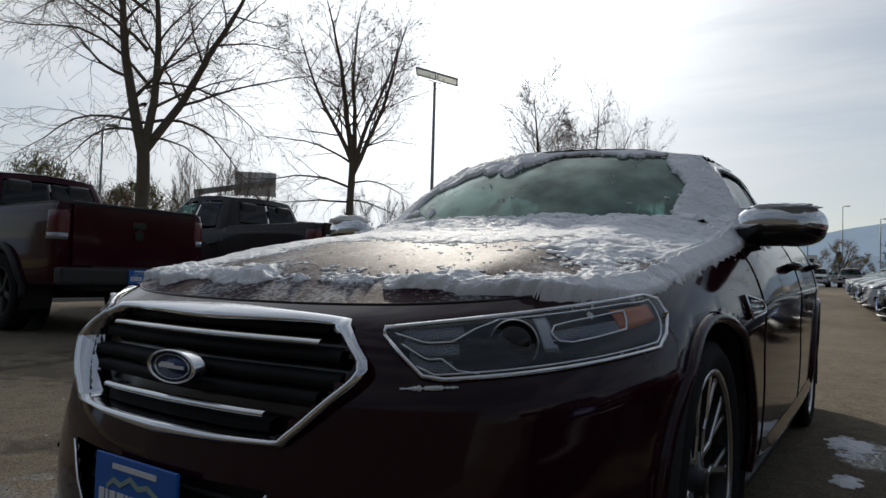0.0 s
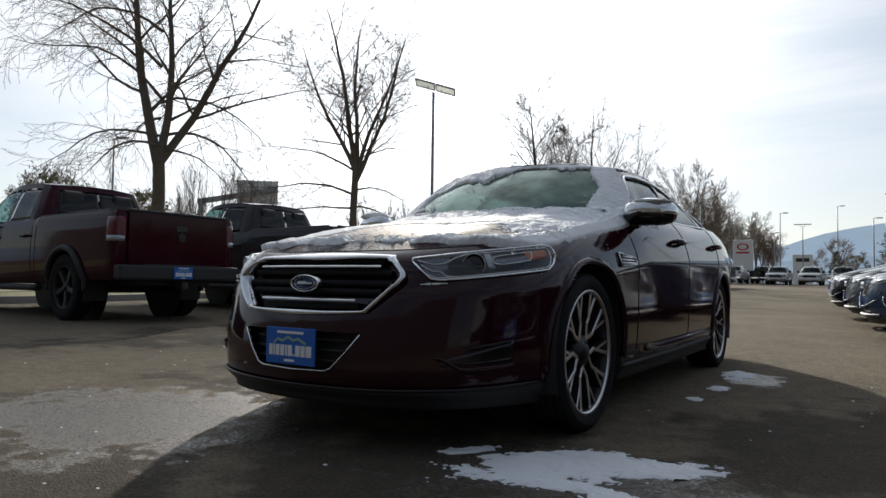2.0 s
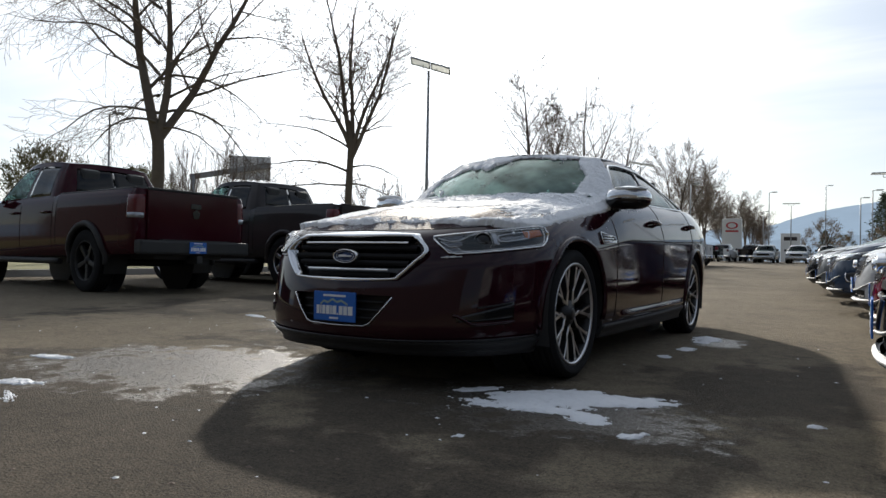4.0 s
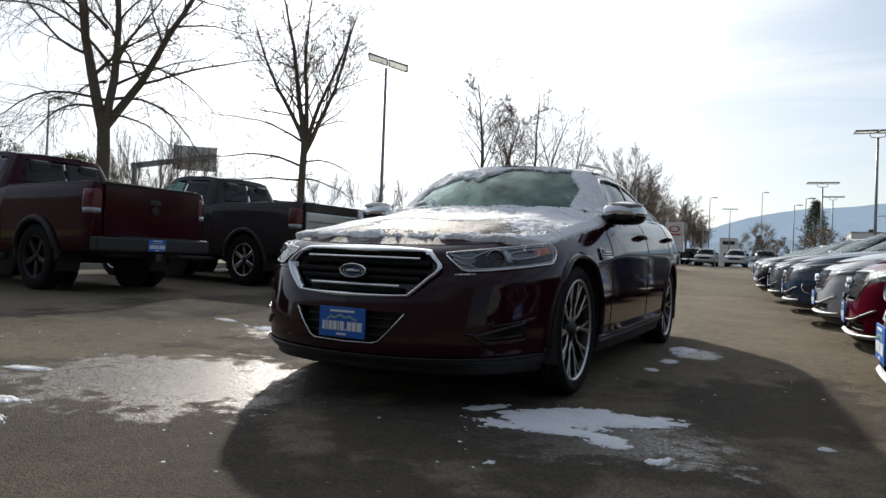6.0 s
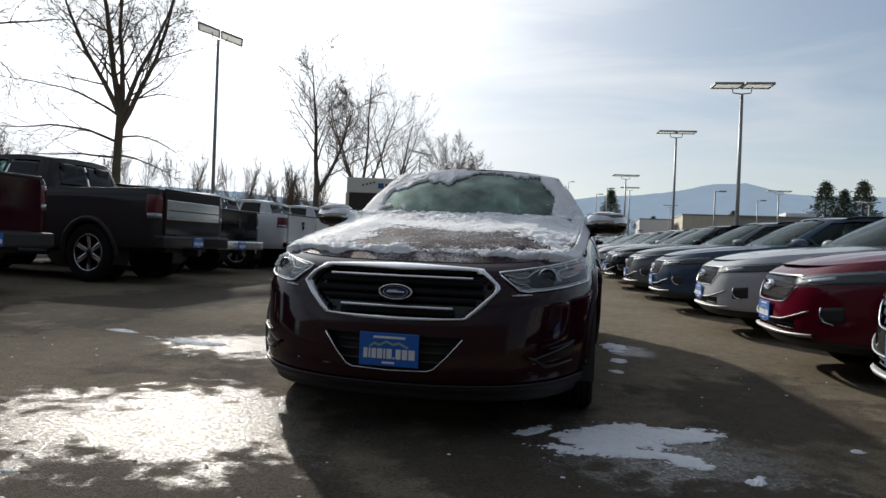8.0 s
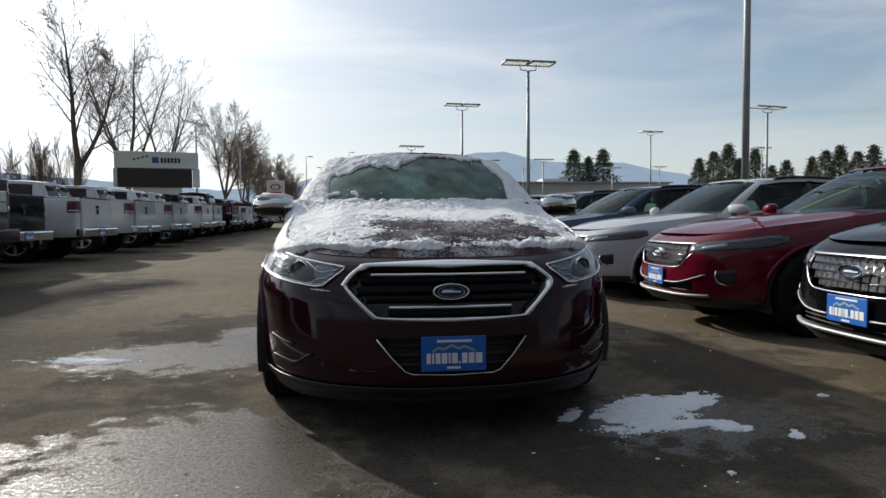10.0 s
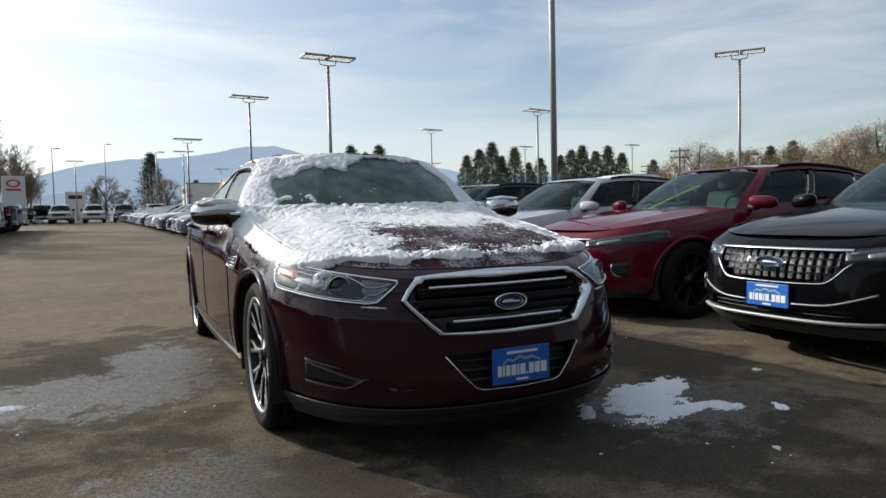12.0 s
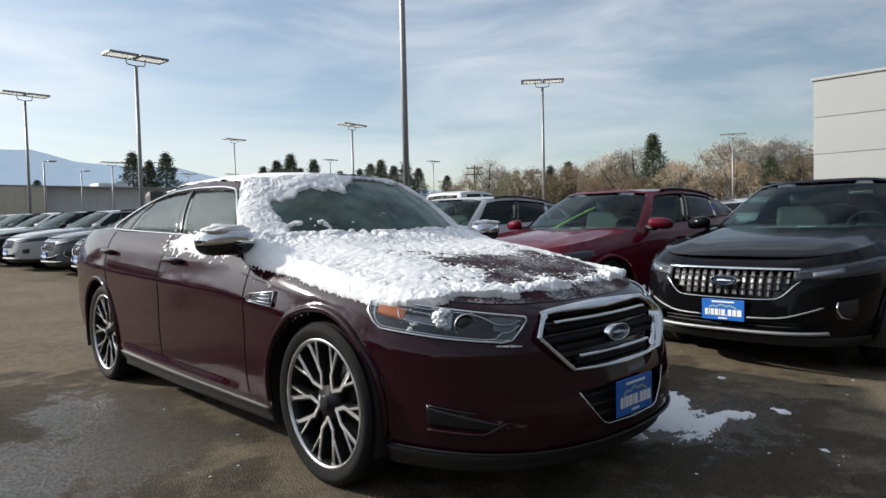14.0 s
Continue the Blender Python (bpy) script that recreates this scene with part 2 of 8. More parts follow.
M_BADGE = mat("badge_face", (0.03, 0.05, 0.12), rough=0.2, metal=0.5, fine=0.05)
M_FIN = mat("grille_fin_satin", (0.48, 0.48, 0.49), rough=0.22, metal=0.8, fine=0.05)
M_STEEL = mat("galvanised_steel", (0.30, 0.31, 0.32), rough=0.5, metal=0.5, vary=0.15, scale=3, fine=0.06)
M_LENS = bpy.data.materials.new("lamp_lens")         # thin milky panel: the sky shows through it
M_LENS.use_nodes = True
l_nt = M_LENS.node_tree
l_nt.nodes.clear()
l_di, l_tl, l_mx, l_no, l_ra, l_out = (l_nt.nodes.new(k) for k in ("ShaderNodeBsdfDiffuse", "ShaderNodeBsdfTranslucent", "ShaderNodeMixShader", "ShaderNodeTexNoise", "ShaderNodeValToRGB", "ShaderNodeOutputMaterial"))
l_no.inputs["Scale"].default_value = 9.0
l_ra.color_ramp.elements[0].color, l_ra.color_ramp.elements[1].color = (0.80, 0.80, 0.76, 1), (0.92, 0.92, 0.88, 1)
l_mx.inputs[0].default_value = 0.8
l_nt.links.new(l_no.outputs["Fac"], l_ra.inputs[0])
for l_sh in (l_di, l_tl):
    l_nt.links.new(l_ra.outputs[0], l_sh.inputs["Color"])
l_nt.links.new(l_di.outputs[0], l_mx.inputs[1])
l_nt.links.new(l_tl.outputs[0], l_mx.inputs[2])
l_nt.links.new(l_mx.outputs[0], l_out.inputs["Surface"])
M_BARK = mat("bark", (0.13, 0.105, 0.085), rough=0.9, vary=0.3, scale=4, fine=0.15, bump=0.6, bump_scale=30)
M_TWIG = mat("twig", (0.15, 0.115, 0.09), rough=0.9, vary=0.2, scale=2)
M_NEEDLE = mat("conifer_needles", (0.085, 0.105, 0.062), rough=0.8, vary=0.35, scale=1.5, fine=0.2)
M_STRAW = mat("dry_leaf_yellow", (0.45, 0.30, 0.06), rough=0.7, vary=0.2, scale=40)
M_WOODPOLE = mat("weathered_pole", (0.14, 0.11, 0.085), rough=0.9, vary=0.2, scale=1.0, fine=0.1)
M_PALETWIG = mat("pale_bare_twigs", (0.42, 0.39, 0.34), rough=0.85, vary=0.25, scale=0.7, fine=0.2)
M_RUSSET = mat("russet_leaves", (0.30, 0.235, 0.160), rough=0.8, vary=0.35, scale=0.8, fine=0.2)
M_HEDGE = mat("dull_green_leaves", (0.150, 0.140, 0.065), rough=0.8, vary=0.35, scale=0.8, fine=0.2)
M_GRASS = mat("dry_grass", (0.16, 0.15, 0.055), rough=0.95, vary=0.35, scale=1.2, fine=0.25, bump=0.6, bump_scale=40)
M_CONC = mat("concrete", (0.40, 0.39, 0.37), rough=0.85, vary=0.15, scale=1.5, fine=0.1, bump=0.2, bump_scale=60)
M_PANEL = mat("metal_panel", (0.40, 0.41, 0.41), rough=0.45, metal=0.2, vary=0.05, scale=0.5, fine=0.03, rand=0.04)
M_CREAM = mat("cream_wall", (0.58, 0.54, 0.45), rough=0.8, vary=0.08, scale=0.4, fine=0.04)
M_GREYWALL = mat("grey_wall", (0.60, 0.62, 0.65), rough=0.8, vary=0.08, scale=0.4, fine=0.04)
M_DARKWALL = mat("unseen_wall_dark", (0.045, 0.043, 0.042), rough=0.8, vary=0.15, scale=0.6, fine=0.05)
M_SIGNWHITE = mat("sign_white", (0.74, 0.75, 0.76), rough=0.45, vary=0.04, scale=1, fine=0.03)
M_SIGNDARK = mat("sign_dark", (0.035, 0.025, 0.024), rough=0.5, vary=0.2, scale=1, fine=0.05)
M_SIGNRED = mat("sign_red", (0.50, 0.02, 0.03), rough=0.45, fine=0.05)
M_SIGNBLUE = mat("sign_blue", (0.02, 0.10, 0.32), rough=0.45, fine=0.05)
M_SNOW = mat("snow", (0.86, 0.875, 0.895), rough=0.7, vary=0.05, scale=14, fine=0.06, bump=0.38, bump_scale=230)

# ---- building helpers ----
def mesh_from(name, verts, faces, smooth=True):
    me = bpy.data.meshes.new(name)
    me.from_pydata([tuple(v) for v in verts], [], [tuple(f) for f in faces])
    me.validate()
    if smooth:
        me.polygons.foreach_set("use_smooth", [True] * len(me.polygons))
    return me


def part(name, data, material, parent, label=""):
    """Links a bmesh or a mesh as one object under a thing or a part."""
    if isinstance(data, bmesh.types.BMesh):
        me = bpy.data.meshes.new(name)
        data.to_mesh(me)
        data.free()
    else:
        me = data
    if not me.materials:
        me.materials.append(material)
    ob = new(name, me)
    ob.parent = parent
    return tagged(ob, label)


def thing(name, m, label, category, group="", kind=""):
    ob = new(name)
    ob.empty_display_size = 0.2
    ob.matrix_basis = m
    return tagged(ob, label, category, group, kind)


def box_bm(x0, x1, y0, y1, z0, z1, bevel=0.0, bm=None, m=None):
    bm = bm or bmesh.new()
    r = bmesh.ops.create_cube(bm, size=1.0)
    vs = r["verts"]
    for v in vs:
        v.co = Vector(((x0 + x1) / 2 + v.co.x * (x1 - x0), (y0 + y1) / 2 + v.co.y * (y1 - y0), (z0 + z1) / 2 + v.co.z * (z1 - z0)))
    if bevel:
        es = list({e for v in vs for e in v.link_edges})
        r = bmesh.ops.bevel(bm, geom=es, offset=bevel, segments=2, profile=0.6, affect="EDGES")
        vs = list({v for f in r["faces"] for v in f.verts} | {v for v in vs if v.is_valid})
    if m is not None:
        bmesh.ops.transform(bm, matrix=m, verts=[v for v in vs if v.is_valid])
    return bm


def tube_bm(points, radii, sides=8, bm=None, caps=True):
    """A tube along points."""
    bm = bm or bmesh.new()
    rings = []
    pts = [Vector(p) for p in points]
    for i, p in enumerate(pts):
        d = (pts[min(i + 1, len(pts) - 1)] - pts[max(i - 1, 0)]).normalized()
        a = d.orthogonal().normalized() if i == 0 else (a_prev - d * a_prev.dot(d)).normalized()
        a_prev = a
        b = d.cross(a)
        r = radii[i] if isinstance(radii, (list, tuple)) else radii
        rings.append([bm.verts.new(p + (a * math.cos(2 * math.pi * k / sides) + b * math.sin(2 * math.pi * k / sides)) * r) for k in range(sides)])
    for r0, r1 in zip(rings, rings[1:]):
        for k in range(sides):
            f = bm.faces.new((r0[k], r0[(k + 1) % sides], r1[(k + 1) % sides], r1[k]))
            f.smooth = True
    if caps:
        bm.faces.new(rings[0][::-1])
        bm.faces.new(rings[-1])
    return bm


def lathe_bm(profile, sides=40, bm=None, m=None):
    """Turns (r, x) pairs about the x axis."""
    bm = bm or bmesh.new()
    rings = [[bm.verts.new((x, r * math.cos(2 * math.pi * k / sides), r * math.sin(2 * math.pi * k / sides))) for k in range(sides)] for r, x in profile]
    for r0, r1 in zip(rings, rings[1:]):
        for k in range(sides):
            f = bm.faces.new((r0[k], r0[(k + 1) % sides], r1[(k + 1) % sides], r1[k]))
            f.smooth = True
    if m is not None:
        bmesh.ops.transform(bm, matrix=m, verts=[v for ring in rings for v in ring])
    return bm


def grid_mesh(name, rows, keep=None, smooth=True):
    """A sheet through rows of points; keep(centre) drops cells."""
    h, w = len(rows), len(rows[0])
    verts = [p for r in rows for p in r]
    faces = []
    for i in range(h - 1):
        for j in range(w - 1):
            q = (i * w + j, i * w + j + 1, (i + 1) * w + j + 1, (i + 1) * w + j)
            if keep is None or keep((verts[q[0]] + verts[q[2]]) / 2):
                faces.append(q)
    used = sorted({k for f in faces for k in f})
    ids = {k: i for i, k in enumerate(used)}
    return mesh_from(name, [verts[k] for k in used], [[ids[k] for k in f] for f in faces], smooth)


def slab_mesh(name, rows, depth, smooth=True):
    """A sheet with thickness: rows of points on top, the same moved by depth below, closed round the edge."""
    h, w = len(rows), len(rows[0])
    top = [Vector(p) for r in rows for p in r]
    verts = top + [p + Vector(depth) for p in top]
    n = h * w
    faces = []
    for i in range(h - 1):
        for j in range(w - 1):
            q = (i * w + j, i * w + j + 1, (i + 1) * w + j + 1, (i + 1) * w + j)
            faces += [q, tuple(k + n for k in q[::-1])]
    rim = [j for j in range(w)] + [i * w + w - 1 for i in range(1, h)] + [(h - 1) * w + j for j in range(w - 2, -1, -1)] + [i * w for i in range(h - 2, 0, -1)]
    for a, b in zip(rim, rim[1:] + rim[:1]):
        faces.append((b, a, a + n, b + n))
    return mesh_from(name, verts, faces, smooth)


def spline(points, n):
    """n points on a Catmull-Rom curve through the given ones, evenly by arc length."""
    p = np.array(points, float)
    e = np.vstack([2 * p[0] - p[1], p, 2 * p[-1] - p[-2]])
    out = []
    for i in range(len(p) - 1):
        a, b, c, d = e[i], e[i + 1], e[i + 2], e[i + 3]
        for t in np.linspace(0, 1, 24, endpoint=False):
            out.append(0.5 * (2 * b + (c - a) * t + (2 * a - 5 * b + 4 * c - d) * t * t + (3 * b - a - 3 * c + d) * t ** 3))
    out = np.array(out + [p[-1]])
    s = np.concatenate([[0], np.cumsum(np.linalg.norm(np.diff(out, axis=0), axis=1))])
    k = np.linspace(0, s[-1], n)
    return np.stack([np.interp(k, s, out[:, j]) for j in range(p.shape[1])], 1)


def by_index(points, s):
    """The Catmull-Rom point at index s."""
    i = min(int(s), len(points) - 2)
    t = s - i
    b, c = Vector(points[i]), Vector(points[i + 1])
    a = Vector(points[i - 1]) if i else 2 * b - c
    d = Vector(points[i + 2]) if i + 2 < len(points) else 2 * c - b
    return 0.5 * (2 * b + (c - a) * t + (2 * a - 5 * b + 4 * c - d) * t * t + (3 * b - a - 3 * c + d) * t ** 3)


def smooth(a, b, x):
    t = min(max((x - a) / (b - a), 0.0), 1.0)
    return t * t * (3 - 2 * t)


def ground_z(x, y):
    """The lot rises gently away from the parked car."""
    def ramp(v):
        return 0.5 * (v + math.sqrt(v * v + 4)) if v > -30 else 0.0
    return 0.012 * min(max(ramp(y - 4) - ramp(-4.0), 0), 90) + 0.008 * min(max(ramp(-x - 4) - ramp(-4.0), 0), 30)


# ---- vehicles: the shell ----
class Shell:
    """The lower body of a vehicle, front towards -y, front axle at y = 0: point(u, z) lies u metres round from the front's middle."""

    def __init__(self, sp):
        self.sp = sp
        self.o = spline(sp["outline"], 900)
        d = np.gradient(self.o, axis=0)
        d /= np.linalg.norm(d, axis=1)[:, None]
        self.n = np.stack([d[:, 1], -d[:, 0]], 1)
        self.u = np.concatenate([[0], np.cumsum(np.linalg.norm(np.diff(self.o, axis=0), axis=1))])
        self.n[0], self.n[-1] = (0, -1), (0, 1)
        self.length = float(self.u[-1])
        self.step = self.length / 1500
        us = [i * self.step for i in range(1502)]
        self.table = []
        for u in us:
            o = [float(np.interp(u, self.u, self.o[:, j])) for j in (0, 1)]
            n = [float(np.interp(u, self.u, self.n[:, j])) for j in (0, 1)]
            q = math.hypot(*n)
            n = [n[0] / q, n[1] / q]
            f, r, w = max(0, -n[1]) ** 2, max(0, n[1]) ** 2, n[0] ** 2
            self.table.append((o[0], o[1], n[0], n[1], self.soft("zbot", o[1]), self.soft("ztop", o[1]), w, f, r))
        self.ins = [[self.soft(key, i / 300) for i in range(302)] for key in ("in_side", "in_front", "in_rear")]

    def soft(self, key, k):
        """A smooth curve through the pairs under key."""
        a = self.sp[key]
        n = len(a)
        j = 0
        while j < n - 2 and a[j + 1][0] <= k:
            j += 1
        h = a[j + 1][0] - a[j][0]
        t = min(max((k - a[j][0]) / h, 0.0), 1.0)
        i0, i3 = max(j - 1, 0), min(j + 2, n - 1)
        m0 = (a[j + 1][1] - a[i0][1]) / (a[j + 1][0] - a[i0][0])
        m1 = (a[i3][1] - a[j][1]) / (a[i3][0] - a[j][0])
        return (2 * t**3 - 3 * t**2 + 1) * a[j][1] + (t**3 - 2 * t**2 + t) * h * m0 + (3 * t**2 - 2 * t**3) * a[j + 1][1] + (t**3 - t**2) * h * m1

    def at(self, u):
        v = min(abs(u), self.length) / self.step
        i = int(v)
        t = v - i
        return [p + (q - p) * t for p, q in zip(self.table[i], self.table[i + 1])]

    def limits(self, u):
        row = self.at(u)
        return row[4], row[5]

    def point(self, u, z, out=0.0):
        ox, oy, nx, ny, zb, zt, w, f, r = self.at(u)
        k = min(max((z - zb) / (zt - zb), 0.0), 1.0) * 300
        i = int(k)
        t = k - i
        s, g, b = self.ins
        d = w * (s[i] + (s[i + 1] - s[i]) * t) + f * (g[i] + (g[i + 1] - g[i]) * t) + r * (b[i] + (b[i + 1] - b[i]) * t) - out
        return Vector(((ox - nx * d) * (1.0 if u >= 0 else -1.0), oy - ny * d, z))

    def u_at(self, y):
        """u of the flank at this y."""
        lo, hi = 0.0, self.length
        for _ in range(24):
            mid = (lo + hi) / 2
            lo, hi = (mid, hi) if self.at(mid)[1] < y else (lo, mid)
        return lo

    def u_x(self, x, z):
        """u on the front where the skin has this x."""
        lo, hi = 0.0, 1.6
        for _ in range(20):
            mid = (lo + hi) / 2
            lo, hi = (mid, hi) if abs(self.point(mid, z).x) < abs(x) else (lo, mid)
        return lo if x >= 0 else -lo

    def top(self, u):
        return self.point(u, self.limits(abs(u))[1])

    def flank(self, y, z, out=0.0, side=1):
        return self.point(side * self.u_at(y), z, out)

    def front(self, x, z, out=0.0):
        return self.point(self.u_x(x, z), z, out)

    def body(self, nu=200, nk=26, holes=()):
        arches = self.sp["arches"]
        us = np.linspace(0, self.length, nu)
        ks = np.linspace(0, 1, nk)
        half = []
        for k in ks:
            row = []
            for u in us:
                zb, zt = self.limits(u)
                row.append(self.point(u, zb + (zt - zb) * k))
            half.append(row)
        for row in half:
            for p in row:
                for yc, zc, r in arches:
                    if abs(p.x) > 0.45:
                        dy, dz = p.y - yc, p.z - zc
                        d = math.hypot(dy, dz)
                        if r - 0.028 < d < r + 0.022 and d > 0:
                            p.y, p.z = yc + dy * r / d, zc + dz * r / d
        rows = [[Vector((-p.x, p.y, p.z)) for p in reversed(row)][:-1] + row for row in half]

        def keep(c):
            for yc, zc, r in arches:
                if abs(c.x) > 0.45 and math.hypot(c.y - yc, c.z - zc) < r - 0.004:
                    return False
            return not any(h(c) for h in holes)
        return grid_mesh("body", rows, keep)

    def patch(self, name, u0, u1, low, high, out, nu=16, nz=6, depth=0.012, side=1):
        """A piece that lies on the skin between two heights low(t), high(t), t = 0..1 from u0 to u1."""
        rows = []
        for i in range(nz + 1):
            row = []
            for j in range(nu + 1):
                t = j / nu
                z = low(t) + (high(t) - low(t)) * i / nz
                row.append(self.point(side * (u0 + (u1 - u0) * t), z, out))
            rows.append(row if side > 0 else row[::-1])
        mid = rows[nz // 2][nu // 2]
        inner = self.point(side * (u0 + u1) / 2, mid.z, out - 1) - self.point(side * (u0 + u1) / 2, mid.z, out)
        return slab_mesh(name, rows, inner * depth)




def coons(front, right, back, left, crown):
    """A sheet between four edges: front and back run from -x to +x, left and right from front to back."""
    n, m = len(front), len(right)
    rows = []
    for i in range(m):
        r = i / (m - 1)
        row = []
        for j in range(n):
            s = j / (n - 1)
            p = (1 - r) * front[j] + r * back[j] + (1 - s) * left[i] + s * right[i]
            p -= (1 - r) * ((1 - s) * front[0] + s * front[-1]) + r * ((1 - s) * back[0] + s * back[-1])
            row.append(p + Vector((0, 0, crown(2 * s - 1, r))))
        rows.append(row)
    return rows


class Cabin:
    """The glasshouse over a shell: a ring at the belt, a ring at the roof."""

    def __init__(self, sh, sp):
        self.sh = sh
        b = [Vector(p) for p in sp["belt_front"]]
        for y in sp["belt_y"]:
            p = sh.top(sh.u_at(y))
            b.append(Vector((p.x - 0.006, p.y, p.z - 0.012)))
        b += [Vector(p) for p in sp["belt_rear"]]
        self.belt, self.roof, self.bulge = b, [Vector(p) for p in sp["roof"]], sp.get("bulge", 0.02)
        self.last = len(b) - 1
        self.crown = sp.get("crown", 0.06)

    def point(self, s, v, out=0.0):
        side = 1.0 if s >= 0 else -1.0
        s = abs(s)
        b, r = Vector(by_index(self.belt, s)), Vector(by_index(self.roof, s))
        p = b + (r - b) * v
        t = Vector(by_index(self.belt, min(s + 0.05, self.last))) - Vector(by_index(self.belt, max(s - 0.05, 0)))
        n = t.cross(r - b)
        n.normalize()
        p = p + n * (self.bulge * 4 * v * (1 - v) + out)
        return Vector((side * p.x, p.y, p.z))

    def sheet(self, name, s0, s1, v0, v1, out=0.0, ns=12, nv=8, depth=0.006):
        s0, s1 = min(s0, s1), max(s0, s1)
        rows = []
        for i in range(nv + 1):
            rows.append([self.point(s0 + (s1 - s0) * j / ns, v0 + (v1 - v0) * i / nv, out) for j in range(ns + 1)])
        d = self.point((s0 + s1) / 2, 0.5, out - 1) - self.point((s0 + s1) / 2, 0.5, out)
        return slab_mesh(name, rows, d * depth)

    def pillar_mesh(self, windows, step=0.05, nv=24):
        """Pillars and rails: the whole glasshouse less its windows (s0, s1, v0, v1), both sides."""
        cuts = sorted({0.0, float(self.last), *[w[0] for w in windows], *[w[1] for w in windows]})
        ss = []
        for a, b in zip(cuts, cuts[1:]):
            k = max(1, round((b - a) / step))
            ss += [a + (b - a) * i / k for i in range(k)]
        ss.append(cuts[-1])
        vcuts = sorted({0.0, 1.0, *[w[2] for w in windows], *[w[3] for w in windows]})
        vs = []
        for a, b in zip(vcuts, vcuts[1:]):
            k = max(1, round((b - a) * nv))
            vs += [a + (b - a) * i / k for i in range(k)]
        vs.append(1.0)
        verts, faces = [], []
        for side in (1, -1):
            base = len(verts)
            w = len(ss)
            verts += [self.point(side * s if s else 0.0, v) for v in vs for s in ss]
            for i in range(len(vs) - 1):
                for j in range(w - 1):
                    sm, vm = (ss[j] + ss[j + 1]) / 2, (vs[i] + vs[i + 1]) / 2
                    if any(a < sm < b and c < vm < d for a, b, c, d in windows):
                        continue
                    q = (base + i * w + j, base + i * w + j + 1, base + (i + 1) * w + j + 1, base + (i + 1) * w + j)
                    faces.append(q if side > 0 else q[::-1])
        return mesh_from("pillars", verts, faces)

    def roof_rows(self, n=24, lift=0.0):
        """The roof panel as rows from left to right."""
        rows = []
        half = [Vector(by_index(self.roof, self.last * i / (2 * n))) for i in range(2 * n + 1)]
        y0, y1 = half[0].y, half[-1].y
        for i in range(n + 1):
            r = i / n
            row = []
            f, b = half[0], half[-1]
            edge = half[int(round(2 * n * (0.16 + 0.70 * r)))]
            for j in range(-n, n + 1):
                s = j / n
                x = edge.x * s
                y = (y0 + (y1 - y0) * r) * (1 - s * s) + edge.y * s * s
                zc = (f.z + (b.z - f.z) * r) + self.crown * 4 * r * (1 - r)
                z = zc * (1 - abs(s) ** 2.6) + edge.z * abs(s) ** 2.6
                row.append(Vector((x, y, z + lift)))
            rows.append(row)
        return rows


